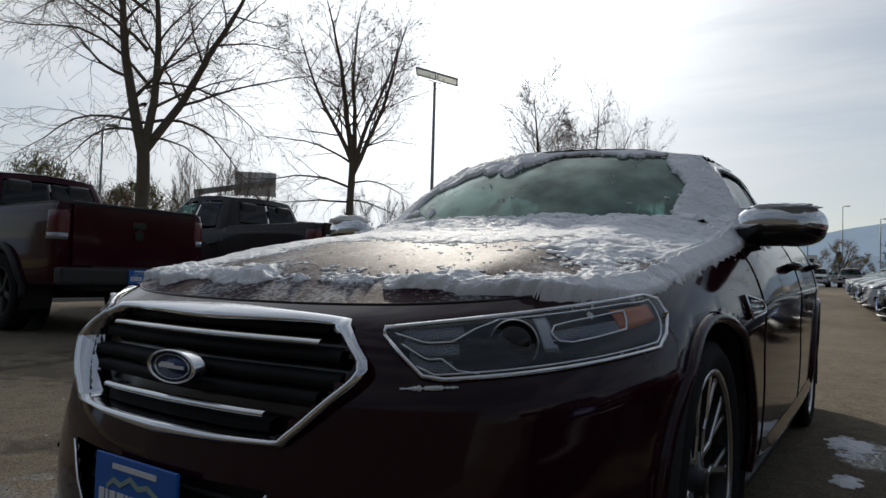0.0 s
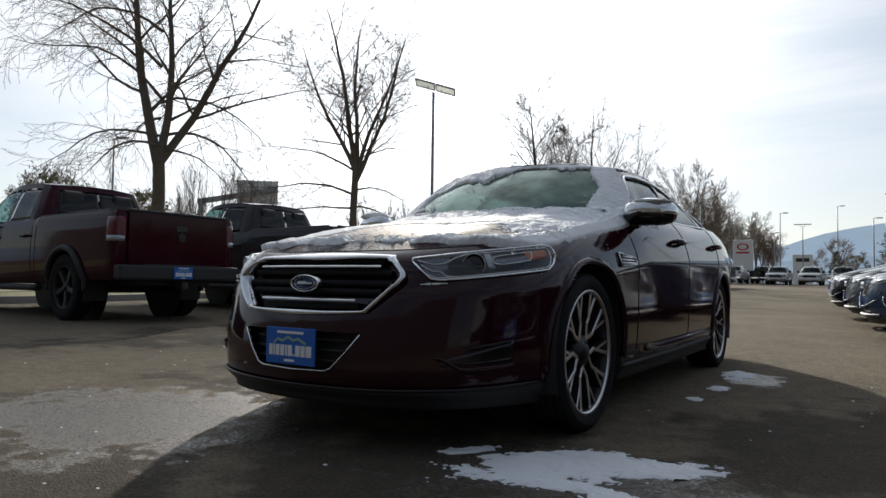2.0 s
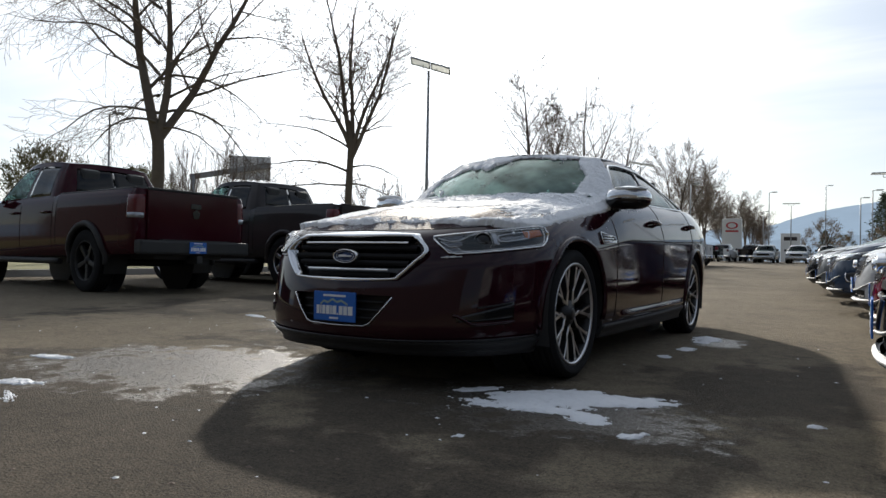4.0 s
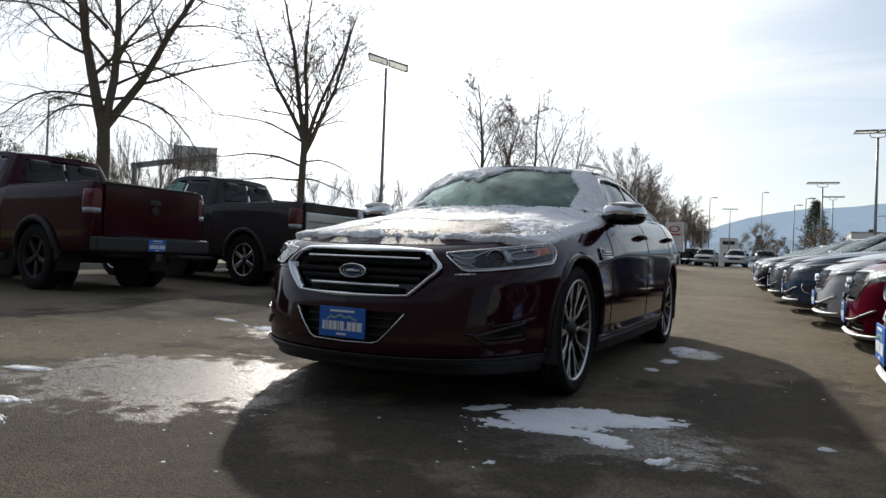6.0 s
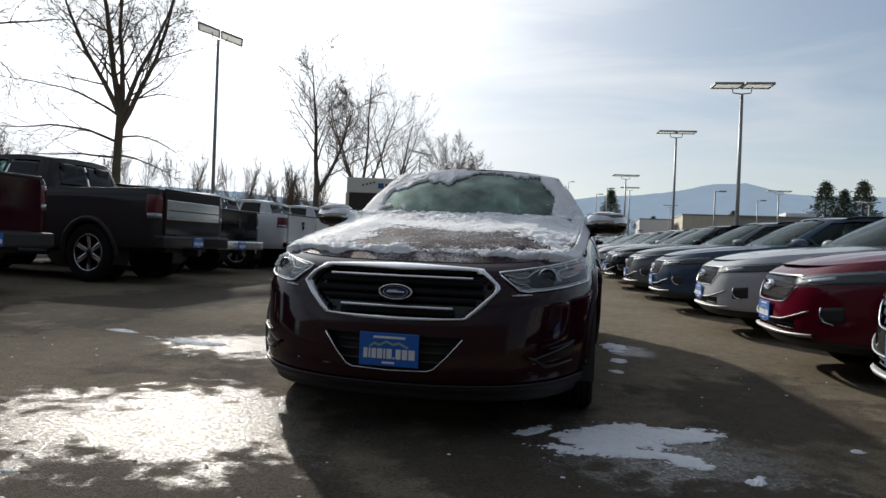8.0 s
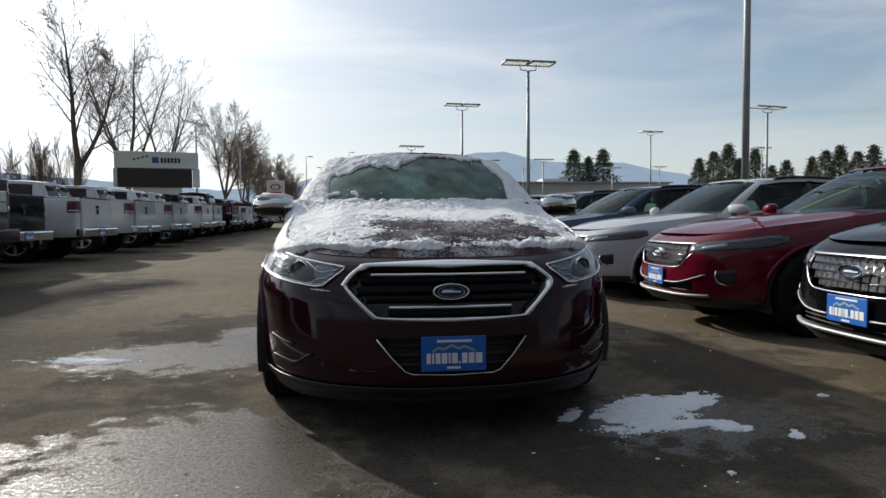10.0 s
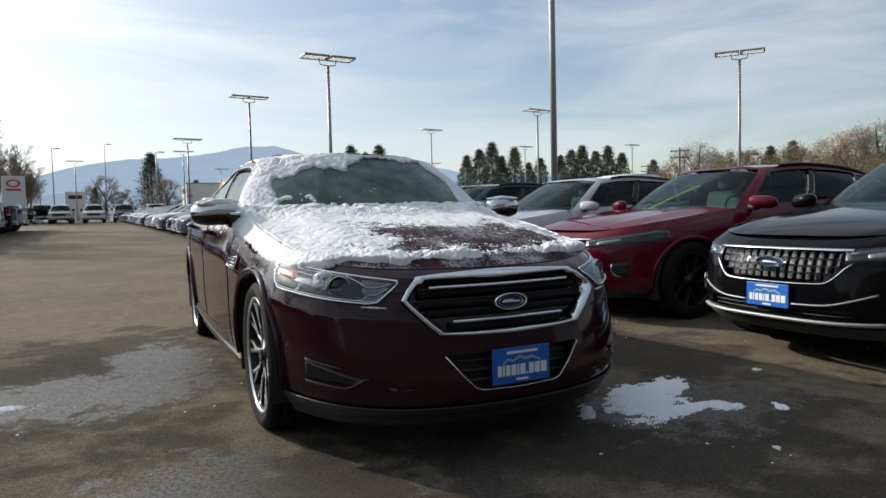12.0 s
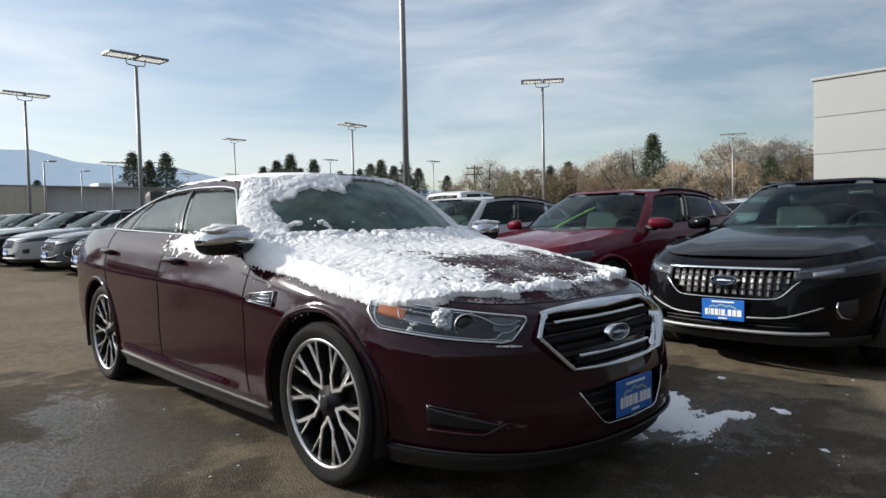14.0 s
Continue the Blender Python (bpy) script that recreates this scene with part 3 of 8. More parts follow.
# ---- vehicles: wheels ----
def wheel(parent, x, y, r, rim, width, spokes, face, back, style="twin", side=1):
    """A wheel with its parts, axis along x, outer face towards side."""
    root = part("wheel", lathe_bm([(0.05, -0.03), (rim * 0.80, -0.03), (rim * 0.82, 0.01), (0.05, 0.01)], 24), M_DARKALLOY, parent, "dark brake disc behind an alloy wheel")
    root.location = (x, y, r)
    root.scale = (side, 1, 1)
    w = width / 2
    tyre = [(rim * 0.985, -w * 0.86), (rim * 1.06, -w * 0.98), ((rim + r) / 2, -w * 1.06), (r * 0.955, -w * 0.97), (r * 0.99, -w * 0.80), (r, -w * 0.5)]
    tread = []
    for k in range(-2, 3):
        c = k * w * 0.34
        tread += [(r, c - w * 0.13), (r, c + w * 0.10), (r - 0.007, c + w * 0.105), (r - 0.007, c + w * 0.17)]
    tyre = tyre + tread + [(r, w * 0.84), (r * 0.985, w * 0.90), (r * 0.955, w * 0.97), ((rim + r) / 2 + 0.01, w * 1.05), ((rim + r) / 2, w * 1.055), (rim * 1.06, w * 0.98), (rim * 1.02, w * 0.94), (rim * 0.985, w * 0.86)]
    part("tyre", lathe_bm(tyre, 48), M_TYRE, root, "black rubber tyre with grooved tread")
    part("rim", lathe_bm([(rim * 0.86, -w * 0.7), (rim * 0.9, -w * 0.2), (rim * 0.93, w * 0.55), (rim * 0.95, w * 0.80), (rim * 0.985, w * 0.92), (rim * 1.012, w * 0.93), (rim * 1.012, w * 0.84), (rim * 0.95, w * 0.6), (rim * 0.9, -w * 0.7)], 48), back, root)
    part("rim_lip", lathe_bm([(rim * 0.955, w * 0.86), (rim * 0.965, w * 0.935), (rim * 1.0, w * 0.955), (rim * 1.014, w * 0.94), (rim * 1.012, w * 0.86)], 48), face, root, "bright machined rim edge")
    xf = w * 0.80
    bar = bmesh.new()
    dark = bmesh.new()

    def spoke(bm, a0, r0, a1, r1, w0, w1, x0, x1, thick):
        p, q = Vector((0, math.cos(a0) * r0, math.sin(a0) * r0)), Vector((0, math.cos(a1) * r1, math.sin(a1) * r1))
        t = (q - p).normalized()
        nrm = Vector((0, -t.z, t.y))
        vs = []
        for c, ww, xx in ((p, w0, x0), (q, w1, x1)):
            vs += [bm.verts.new(c - nrm * ww + Vector((xx, 0, 0))), bm.verts.new(c + nrm * ww + Vector((xx, 0, 0))),
                   bm.verts.new(c + nrm * ww * 1.4 + Vector((xx - thick, 0, 0))), bm.verts.new(c - nrm * ww * 1.4 + Vector((xx - thick, 0, 0)))]
        a, b = vs[:4], vs[4:]
        for i in range(4):
            bm.faces.new((a[i], a[(i + 1) % 4], b[(i + 1) % 4], b[i]))
        bm.faces.new(a[::-1])
        bm.faces.new(b)

    def pocket(a, rows, half, x0, x1, bm, thick):
        """One twin spoke: two limbs that part near the hub and run out to the rim."""
        for s in (-1, 1):
            for (ra, oa), (rb, ob) in zip(rows, rows[1:]):
                spoke(bm, a + s * math.atan2(oa, ra), rim * math.hypot(ra, oa), a + s * math.atan2(ob, rb), rim * math.hypot(rb, ob), half, half * 1.1, x0 + (x1 - x0) * ra, x0 + (x1 - x0) * rb, thick)

    for k in range(spokes):
        a = 2 * math.pi * k / spokes - math.pi / 2
        if style == "fork":
            rows = ((0.22, 0.012), (0.27, 0.02), (0.43, 0.150), (0.97, 0.205))
            pocket(a, rows, 0.0058, xf - 0.020, xf + 0.004, bar, 0.004)
            pocket(a, rows, 0.0125, xf - 0.025, xf - 0.001, dark, 0.035)
            for s in (-1, 1):
                spoke(bar, a + s * 0.207, rim * 0.90, a + s * 0.207, rim * 0.98, 0.005, 0.015, xf + 0.001, xf + 0.005, 0.004)
                spoke(bar, a + s * 0.285, rim * 0.52, a + s * 0.430, rim * 0.97, 0.0035, 0.0045, xf - 0.008, xf + 0.003, 0.004)
                spoke(dark, a + s * 0.285, rim * 0.50, a + s * 0.430, rim * 0.95, 0.008, 0.009, xf - 0.013, xf - 0.002, 0.035)
            continue
        if style == "twin":
            da, db = 0.115, 2 * math.pi / spokes * 0.235
            for s in (-1, 1):
                spoke(bar, a + s * da, rim * 0.22, a + s * da * 1.1, rim * 0.52, 0.0055, 0.006, xf - 0.012, xf - 0.006, 0.004)
                spoke(bar, a + s * da * 1.1, rim * 0.50, a + s * db, rim * 0.97, 0.006, 0.0085, xf - 0.006, xf + 0.004, 0.004)
                spoke(dark, a + s * da, rim * 0.22, a + s * da * 1.1, rim * 0.52, 0.011, 0.012, xf - 0.017, xf - 0.011, 0.035)
                spoke(dark, a + s * da * 1.1, rim * 0.50, a + s * db, rim * 0.95, 0.012, 0.014, xf - 0.011, xf - 0.001, 0.035)
        else:
            spoke(bar, a, rim * 0.2, a + 0.05, rim * 0.97, 0.020, 0.026, xf - 0.012, xf + 0.002, 0.004)
            spoke(dark, a, rim * 0.2, a + 0.05, rim * 0.95, 0.024, 0.030, xf - 0.017, xf - 0.003, 0.035)
    part("spokes", bar, face, root)
    part("spoke_back", dark, back, root)
    part("hub_cap", lathe_bm([(0.0, xf + 0.004), (0.028, xf + 0.004), (0.034, xf), (0.034, xf - 0.012), (rim * 0.26, xf - 0.016), (rim * 0.27, xf - 0.05)], 24), back, root)
    return root


def plate(parent, centre, normal_yaw, w=0.29, h=0.145, tilt=0.0):
    """A blue dealer plate with bars for its lettering."""
    root = part("dealer_plate", box_bm(-w / 2, w / 2, -0.004, 0.004, -h / 2, h / 2, 0.003), M_PLATE, parent, "blue dealer plate with white bars")
    root.matrix_basis = Matrix.Translation(centre) @ Euler((tilt, 0, normal_yaw)).to_matrix().to_4x4()
    k = w / 0.29
    x = -0.122
    bars = bmesh.new()
    for wide, tall in ((0.019, 1), (0.009, 1), (0.021, 1), (0.024, 1), (0.009, 1), (0.025, 1), (0.007, 0.2), (0.024, 1), (0.025, 1), (0.030, 1)):
        box_bm(x * k, (x + wide) * k, -0.0065, -0.0042, -0.042 * k, (-0.042 + 0.046 * tall) * k, bm=bars)
        x += wide + 0.0063
    box_bm(-0.075 * k, 0.08 * k, -0.0065, -0.0042, 0.052 * k, 0.063 * k, bm=bars)
    box_bm(-0.03 * k, 0.03 * k, -0.0065, -0.0042, -0.066 * k, -0.056 * k, bm=bars)
    part("lettering", bars, M_PLATEINK, root, "white bars")
    peaks = [(-0.095, 0.016), (-0.07, 0.034), (-0.045, 0.026), (-0.01, 0.044), (0.02, 0.030), (0.05, 0.038), (0.095, 0.018)]
    bm = bmesh.new()
    rims = [[bm.verts.new((px * k, yy, (pz - dz) * k)) for px, pz in peaks] for yy, dz in ((-0.0062, 0), (-0.0062, 0.011), (-0.0042, 0.011), (-0.0042, 0))]
    for p, q in zip(rims, rims[1:] + rims[:1]):
        for i in range(len(peaks) - 1):
            bm.faces.new((p[i], p[i + 1], q[i + 1], q[i]))
    part("ridge_mark", bm, M_PLATEGREEN, root, "pale green ridge mark")
    return root


def badge(parent, centre, w, h, depth=0.012, yaw=0.0, pitch=0.0):
    """An oval badge with a bright rim, plain inside."""
    bm = lathe_bm([(0.0, depth), (0.82, depth), (0.84, depth * 0.7), (0.84, 0)], 28)
    face = part("badge", bm, M_BADGE, parent, "dark oval badge with a chrome rim")
    face.matrix_basis = Matrix.Translation(centre) @ Euler((pitch, 0, yaw)).to_matrix().to_4x4() @ Matrix.Rotation(-math.pi / 2, 4, "Z") @ Matrix.Diagonal((1, w / 2, h / 2, 1))
    rim = lathe_bm([(0.84, 0), (0.83, depth * 1.05), (0.90, depth * 1.35), (0.97, depth * 1.1), (1.0, 0)], 28)
    part("badge_rim", rim, M_CHROME, face)
    sw = bmesh.new()
    for y0, y1, z0, z1 in ((-0.50, 0.50, -0.10, 0.08), (-0.42, 0.10, 0.08, 0.20)):
        box_bm(depth * 0.9, depth * 1.12, y0, y1, z0, z1, bm=sw)
    part("badge_mark", sw, M_PLATEINK, face, "plain white bar")
    part("badge_ring", lathe_bm([(0.66, depth * 0.98), (0.67, depth * 1.08), (0.70, depth * 1.08), (0.71, depth * 0.98)], 28), M_CHROME, face)
    return face

# ---- ground ----
def ground_material():
    m = bpy.data.materials.new("asphalt")
    m.use_nodes = True
    nt = m.node_tree
    N, L = nt.nodes, nt.links
    b = N["Principled BSDF"]
    co = N.new("ShaderNodeTexCoord")

    def noise_tex(scale, detail=4, rough=0.55, dist=0.0):
        n = N.new("ShaderNodeTexNoise")
        n.inputs["Scale"].default_value, n.inputs["Detail"].default_value = scale, detail
        n.inputs["Roughness"].default_value, n.inputs["Distortion"].default_value = rough, dist
        L.new(co.outputs["Object"], n.inputs["Vector"])
        return n

    def op(kind, a, b2=None, c=None, clamp=False):
        n = N.new("ShaderNodeMath")
        n.operation, n.use_clamp = kind, clamp
        for i, v in enumerate((a, b2, c)):
            if v is None:
                continue
            if isinstance(v, (int, float)):
                n.inputs[i].default_value = v
            else:
                L.new(v, n.inputs[i])
        return n.outputs[0]

    def rng(v, a, b2, c=0.0, d=1.0):
        n = N.new("ShaderNodeMapRange")
        n.interpolation_type = "SMOOTHSTEP"
        n.inputs["From Min"].default_value, n.inputs["From Max"].default_value = a, b2
        n.inputs["To Min"].default_value, n.inputs["To Max"].default_value = c, d
        L.new(v, n.inputs["Value"])
        return n.outputs["Result"]

    grit, mottled, broad, streak = noise_tex(170, 3, 0.7), noise_tex(9, 5), noise_tex(0.7, 5), noise_tex(2.6, 6, 0.6, 0.4)
    vor = N.new("ShaderNodeTexVoronoi")
    vor.inputs["Scale"].default_value = 120
    L.new(co.outputs["Object"], vor.inputs["Vector"])
    sep = N.new("ShaderNodeSeparateXYZ")
    L.new(co.outputs["Object"], sep.inputs[0])
    # places where meltwater lies: centre, half axes
    wet = None
    for cx, cy, rx, ry in WET:
        dx = op("DIVIDE", op("SUBTRACT", sep.outputs[0], cx), rx)
        dy = op("DIVIDE", op("SUBTRACT", sep.outputs[1], cy), ry)
        d = op("SQRT", op("ADD", op("MULTIPLY", dx, dx), op("MULTIPLY", dy, dy)))
        d = op("ADD", d, op("MULTIPLY", op("SUBTRACT", streak.outputs["Fac"], 0.5), 1.5))
        d = op("ADD", d, op("MULTIPLY", op("SUBTRACT", mottled.outputs["Fac"], 0.5), 1.3))
        k = rng(d, 0.45, 0.85, 1.0, 0.0)
        wet = k if wet is None else op("MAXIMUM", wet, k)
    # darker asphalt: damp spots, with some ground shade put into the colour
    damp_shade = None
    for cx, cy, rx, ry in DAMP_SHADE:
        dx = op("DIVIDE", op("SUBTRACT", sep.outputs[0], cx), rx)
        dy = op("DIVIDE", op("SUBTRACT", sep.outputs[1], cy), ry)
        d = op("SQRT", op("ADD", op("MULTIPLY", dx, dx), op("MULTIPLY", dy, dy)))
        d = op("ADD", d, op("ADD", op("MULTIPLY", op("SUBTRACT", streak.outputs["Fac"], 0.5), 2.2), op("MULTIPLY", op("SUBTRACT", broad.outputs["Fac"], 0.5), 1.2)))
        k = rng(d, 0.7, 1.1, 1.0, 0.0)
        damp_shade = k if damp_shade is None else op("MAXIMUM", damp_shade, k)
    chips = noise_tex(55, 6, 0.8)
    base = N.new("ShaderNodeMix")
    base.data_type = "RGBA"
    base.inputs["A"].default_value = (0.052, 0.044, 0.033, 1)
    base.inputs["B"].default_value = (0.280, 0.232, 0.165, 1)
    tone = op("ADD", op("ADD", op("MULTIPLY", grit.outputs["Fac"], 0.9), op("MULTIPLY", chips.outputs["Fac"], 1.2)), op("ADD", op("MULTIPLY", mottled.outputs["Fac"], 0.35), op("MULTIPLY", broad.outputs["Fac"], 0.35)))
    L.new(rng(tone, 1.02, 1.82), base.inputs["Factor"])
    stone = N.new("ShaderNodeMix")
    stone.data_type = "RGBA"
    stone.inputs["B"].default_value = (0.34, 0.31, 0.27, 1)
    L.new(base.outputs["Result"], stone.inputs["A"])
    L.new(op("MULTIPLY", rng(vor.outputs["Distance"], 0.10, 0.22, 1.0, 0.0), rng(grit.outputs["Fac"], 0.5, 0.62)), stone.inputs["Factor"])
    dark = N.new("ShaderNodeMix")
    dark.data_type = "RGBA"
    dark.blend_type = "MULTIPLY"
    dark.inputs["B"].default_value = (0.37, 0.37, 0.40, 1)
    L.new(op("MAXIMUM", op("MULTIPLY", wet, 0.9), op("MULTIPLY", damp_shade, 0.85)), dark.inputs["Factor"])
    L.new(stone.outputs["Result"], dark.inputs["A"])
    L.new(dark.outputs["Result"], b.inputs["Base Color"])
    film = op("MULTIPLY", wet, rng(chips.outputs["Fac"], 0.40, 0.62, 0.25, 1.0))
    L.new(op("SUBTRACT", op("SUBTRACT", 0.90, op("MULTIPLY", damp_shade, 0.02)), op("MULTIPLY", film, 0.73)), b.inputs["Roughness"])
    L.new(op("ADD", 0.12, op("MULTIPLY", film, 0.64)), b.inputs["Specular IOR Level"])
    bp = N.new("ShaderNodeBump")
    bp.inputs["Distance"].default_value = 0.008
    L.new(op("ADD", op("MULTIPLY", grit.outputs["Fac"], 0.7), op("MULTIPLY", vor.outputs["Distance"], 0.6)), bp.inputs["Height"])
    L.new(op("SUBTRACT", 1.0, op("MULTIPLY", wet, 0.70)), bp.inputs["Strength"])
    L.new(bp.outputs["Normal"], b.inputs["Normal"])
    return m


WET = ((-1.00, -1.00, 1.28, 1.00), (-1.65, 1.12, 1.05, 0.78), (-1.2, 1.9, 0.5, 0.9), (1.1, -0.75, 0.9, 0.6), (1.25, 2.2, 0.25, 0.5))
# damp and oil-dark spots; the broad ellipses also paint in shade
DAMP_SHADE = ((0.52, -1.40, 0.16, 0.07), (0.70, -1.65, 0.13, 0.09), (0.42, -1.96, 0.16, 0.09), (0.55, -1.23, 0.18, 0.05), (-0.7, -1.9, 1.5, 0.55), (-1.5, 1.6, 0.9, 2.0), (0.9, -0.9, 1.3, 0.8), (-1.1, -1.4, 1.2, 0.8), (0.2, -2.3, 1.6, 0.8), (1.9, 0.2, 0.7, 1.2), (-4.5, 4.0, 1.2, 4.0))
M_ASPHALT = ground_material()


def lines(step):
    a = [0.0]
    while a[-1] < 3500:
        if a[-1] > 14:
            step *= 1.35
        a.append(a[-1] + step)
    return [-v for v in a[:0:-1]] + a


gx = lines(1.0)
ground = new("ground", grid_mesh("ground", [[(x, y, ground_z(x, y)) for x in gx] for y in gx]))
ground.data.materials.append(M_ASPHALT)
tagged(ground, "worn grey-brown asphalt car park with wet and icy patches", "asphalt ground", kind="structure")

# planted strip behind the trucks, with its kerb
strip_rows = [[(x, y, ground_z(x, y) + 0.13 + 0.05 * noise.noise((x, y * 0.3, 0))) for x in (-25, -21, -17, -15, -13.6, -13.15)] for y in np.linspace(-30, 130, 60)]
verge = new("grass_verge", slab_mesh("grass_verge", strip_rows, (0, 0, -0.25)))
verge.data.materials.append(M_GRASS)
tagged(verge, "strip of dry yellow-green winter grass beside the car park", "grass verge", kind="structure")
kerb = new("kerb", slab_mesh("kerb", [[(x, y, ground_z(x, y) + 0.15) for x in (-13.15, -13.0)] for y in np.linspace(-30, 130, 60)], (0, 0, -0.25), False))
kerb.data.materials.append(M_CONC)
tagged(kerb, "pale concrete kerb along the grass strip", "kerb", kind="structure")

# ---- the burgundy saloon ----
SALOON = dict(
    outline=[(0, -0.970), (0.22, -0.955), (0.42, -0.908), (0.58, -0.825), (0.71, -0.70), (0.805, -0.53), (0.868, -0.32), (0.898, 0.0), (0.91, 0.45), (0.92, 1.0), (0.925, 1.6),
             (0.92, 2.2), (0.912, 2.8), (0.885, 3.25), (0.83, 3.65), (0.73, 3.92), (0.55, 4.06), (0.28, 4.12), (0, 4.13)],
    ztop=[(-1.0, 0.775), (-0.8, 0.79), (-0.55, 0.815), (-0.3, 0.855), (0, 0.905), (0.5, 0.985), (0.8, 1.035), (1.5, 1.065), (2.3, 1.09), (2.9, 1.11), (3.4, 1.11), (4.0, 1.08), (4.13, 1.07)],
    zbot=[(-1.0, 0.20), (-0.5, 0.19), (0, 0.19), (0.5, 0.20), (2.4, 0.21), (3.2, 0.24), (4.13, 0.28)],
    in_side=[(0, 0.075), (0.06, 0.04), (0.15, 0.018), (0.3, 0.007), (0.40, 0.004), (0.5, 0.004), (0.60, 0.003), (0.655, 0.001), (0.69, 0.0), (0.73, 0.007), (0.78, 0.018), (0.86, 0.042), (0.94, 0.08), (1.0, 0.125)],
    in_front=[(0, 0.06), (0.06, 0.02), (0.14, 0.0), (0.3, 0.0), (0.45, 0.012), (0.6, 0.035), (0.75, 0.065), (0.88, 0.10), (0.95, 0.14), (1.0, 0.20)],
    in_rear=[(0, 0.10), (0.1, 0.04), (0.25, 0.0), (0.5, 0.0), (0.75, 0.04), (0.92, 0.06), (1.0, 0.10)],
    arches=[(0.0, 0.355, 0.405), (2.868, 0.355, 0.405)],
    belt_front=[(0, 0.42, 1.02), (0.40, 0.50, 1.025)], belt_y=[0.76, 1.15, 1.62, 2.15, 2.80], belt_rear=[(0.62, 3.28, 1.115), (0, 3.38, 1.12)],
    roof=[(0, 1.00, 1.405), (0.33, 1.03, 1.395), (0.565, 1.14, 1.365), (0.60, 1.40, 1.385), (0.605, 1.78, 1.390), (0.585, 2.15, 1.375), (0.545, 2.50, 1.335), (0.40, 2.60, 1.355), (0, 2.64, 1.375)],
    crown=0.055, bulge=0.022)


def seat(parent, x, y, z, name="seat"):
    bm = box_bm(-0.26, 0.26, -0.02, 0.14, 0, 0.60, 0.05)
    box_bm(-0.15, 0.15, 0.0, 0.12, 0.62, 0.83, 0.04, bm=bm)
    box_bm(-0.27, 0.27, -0.5, 0.05, -0.12, 0.06, 0.05, bm=bm)
    s = part(name, bm, M_SEAT, parent)
    s.matrix_basis = pose(x, y, z, -14, 0, 0)
    return s


def liner(parent, yc, zc, r, half):
    """Dark wheel housings behind the arches."""
    for side in (1, -1):
        rows = []
        for i in range(19):
            a = math.pi * (-0.12 + 1.24 * i / 18)
            rows.append([(side * x, yc + math.cos(a) * r, zc + math.sin(a) * r) for x in (half, half - 0.10, half - 0.36)])
        lm = grid_mesh("wheel_housing", rows)
        part("wheel_housing", lm, M_PLASTIC, parent)
        bm = bmesh.new()
        bmesh.ops.create_circle(bm, cap_ends=True, radius=r, segments=28, matrix=Matrix.Translation((side * (half - 0.36), yc, zc)) @ Matrix.Rotation(math.pi / 2, 4, "Y"))
        part("housing_back", bm, M_PLASTIC, parent)


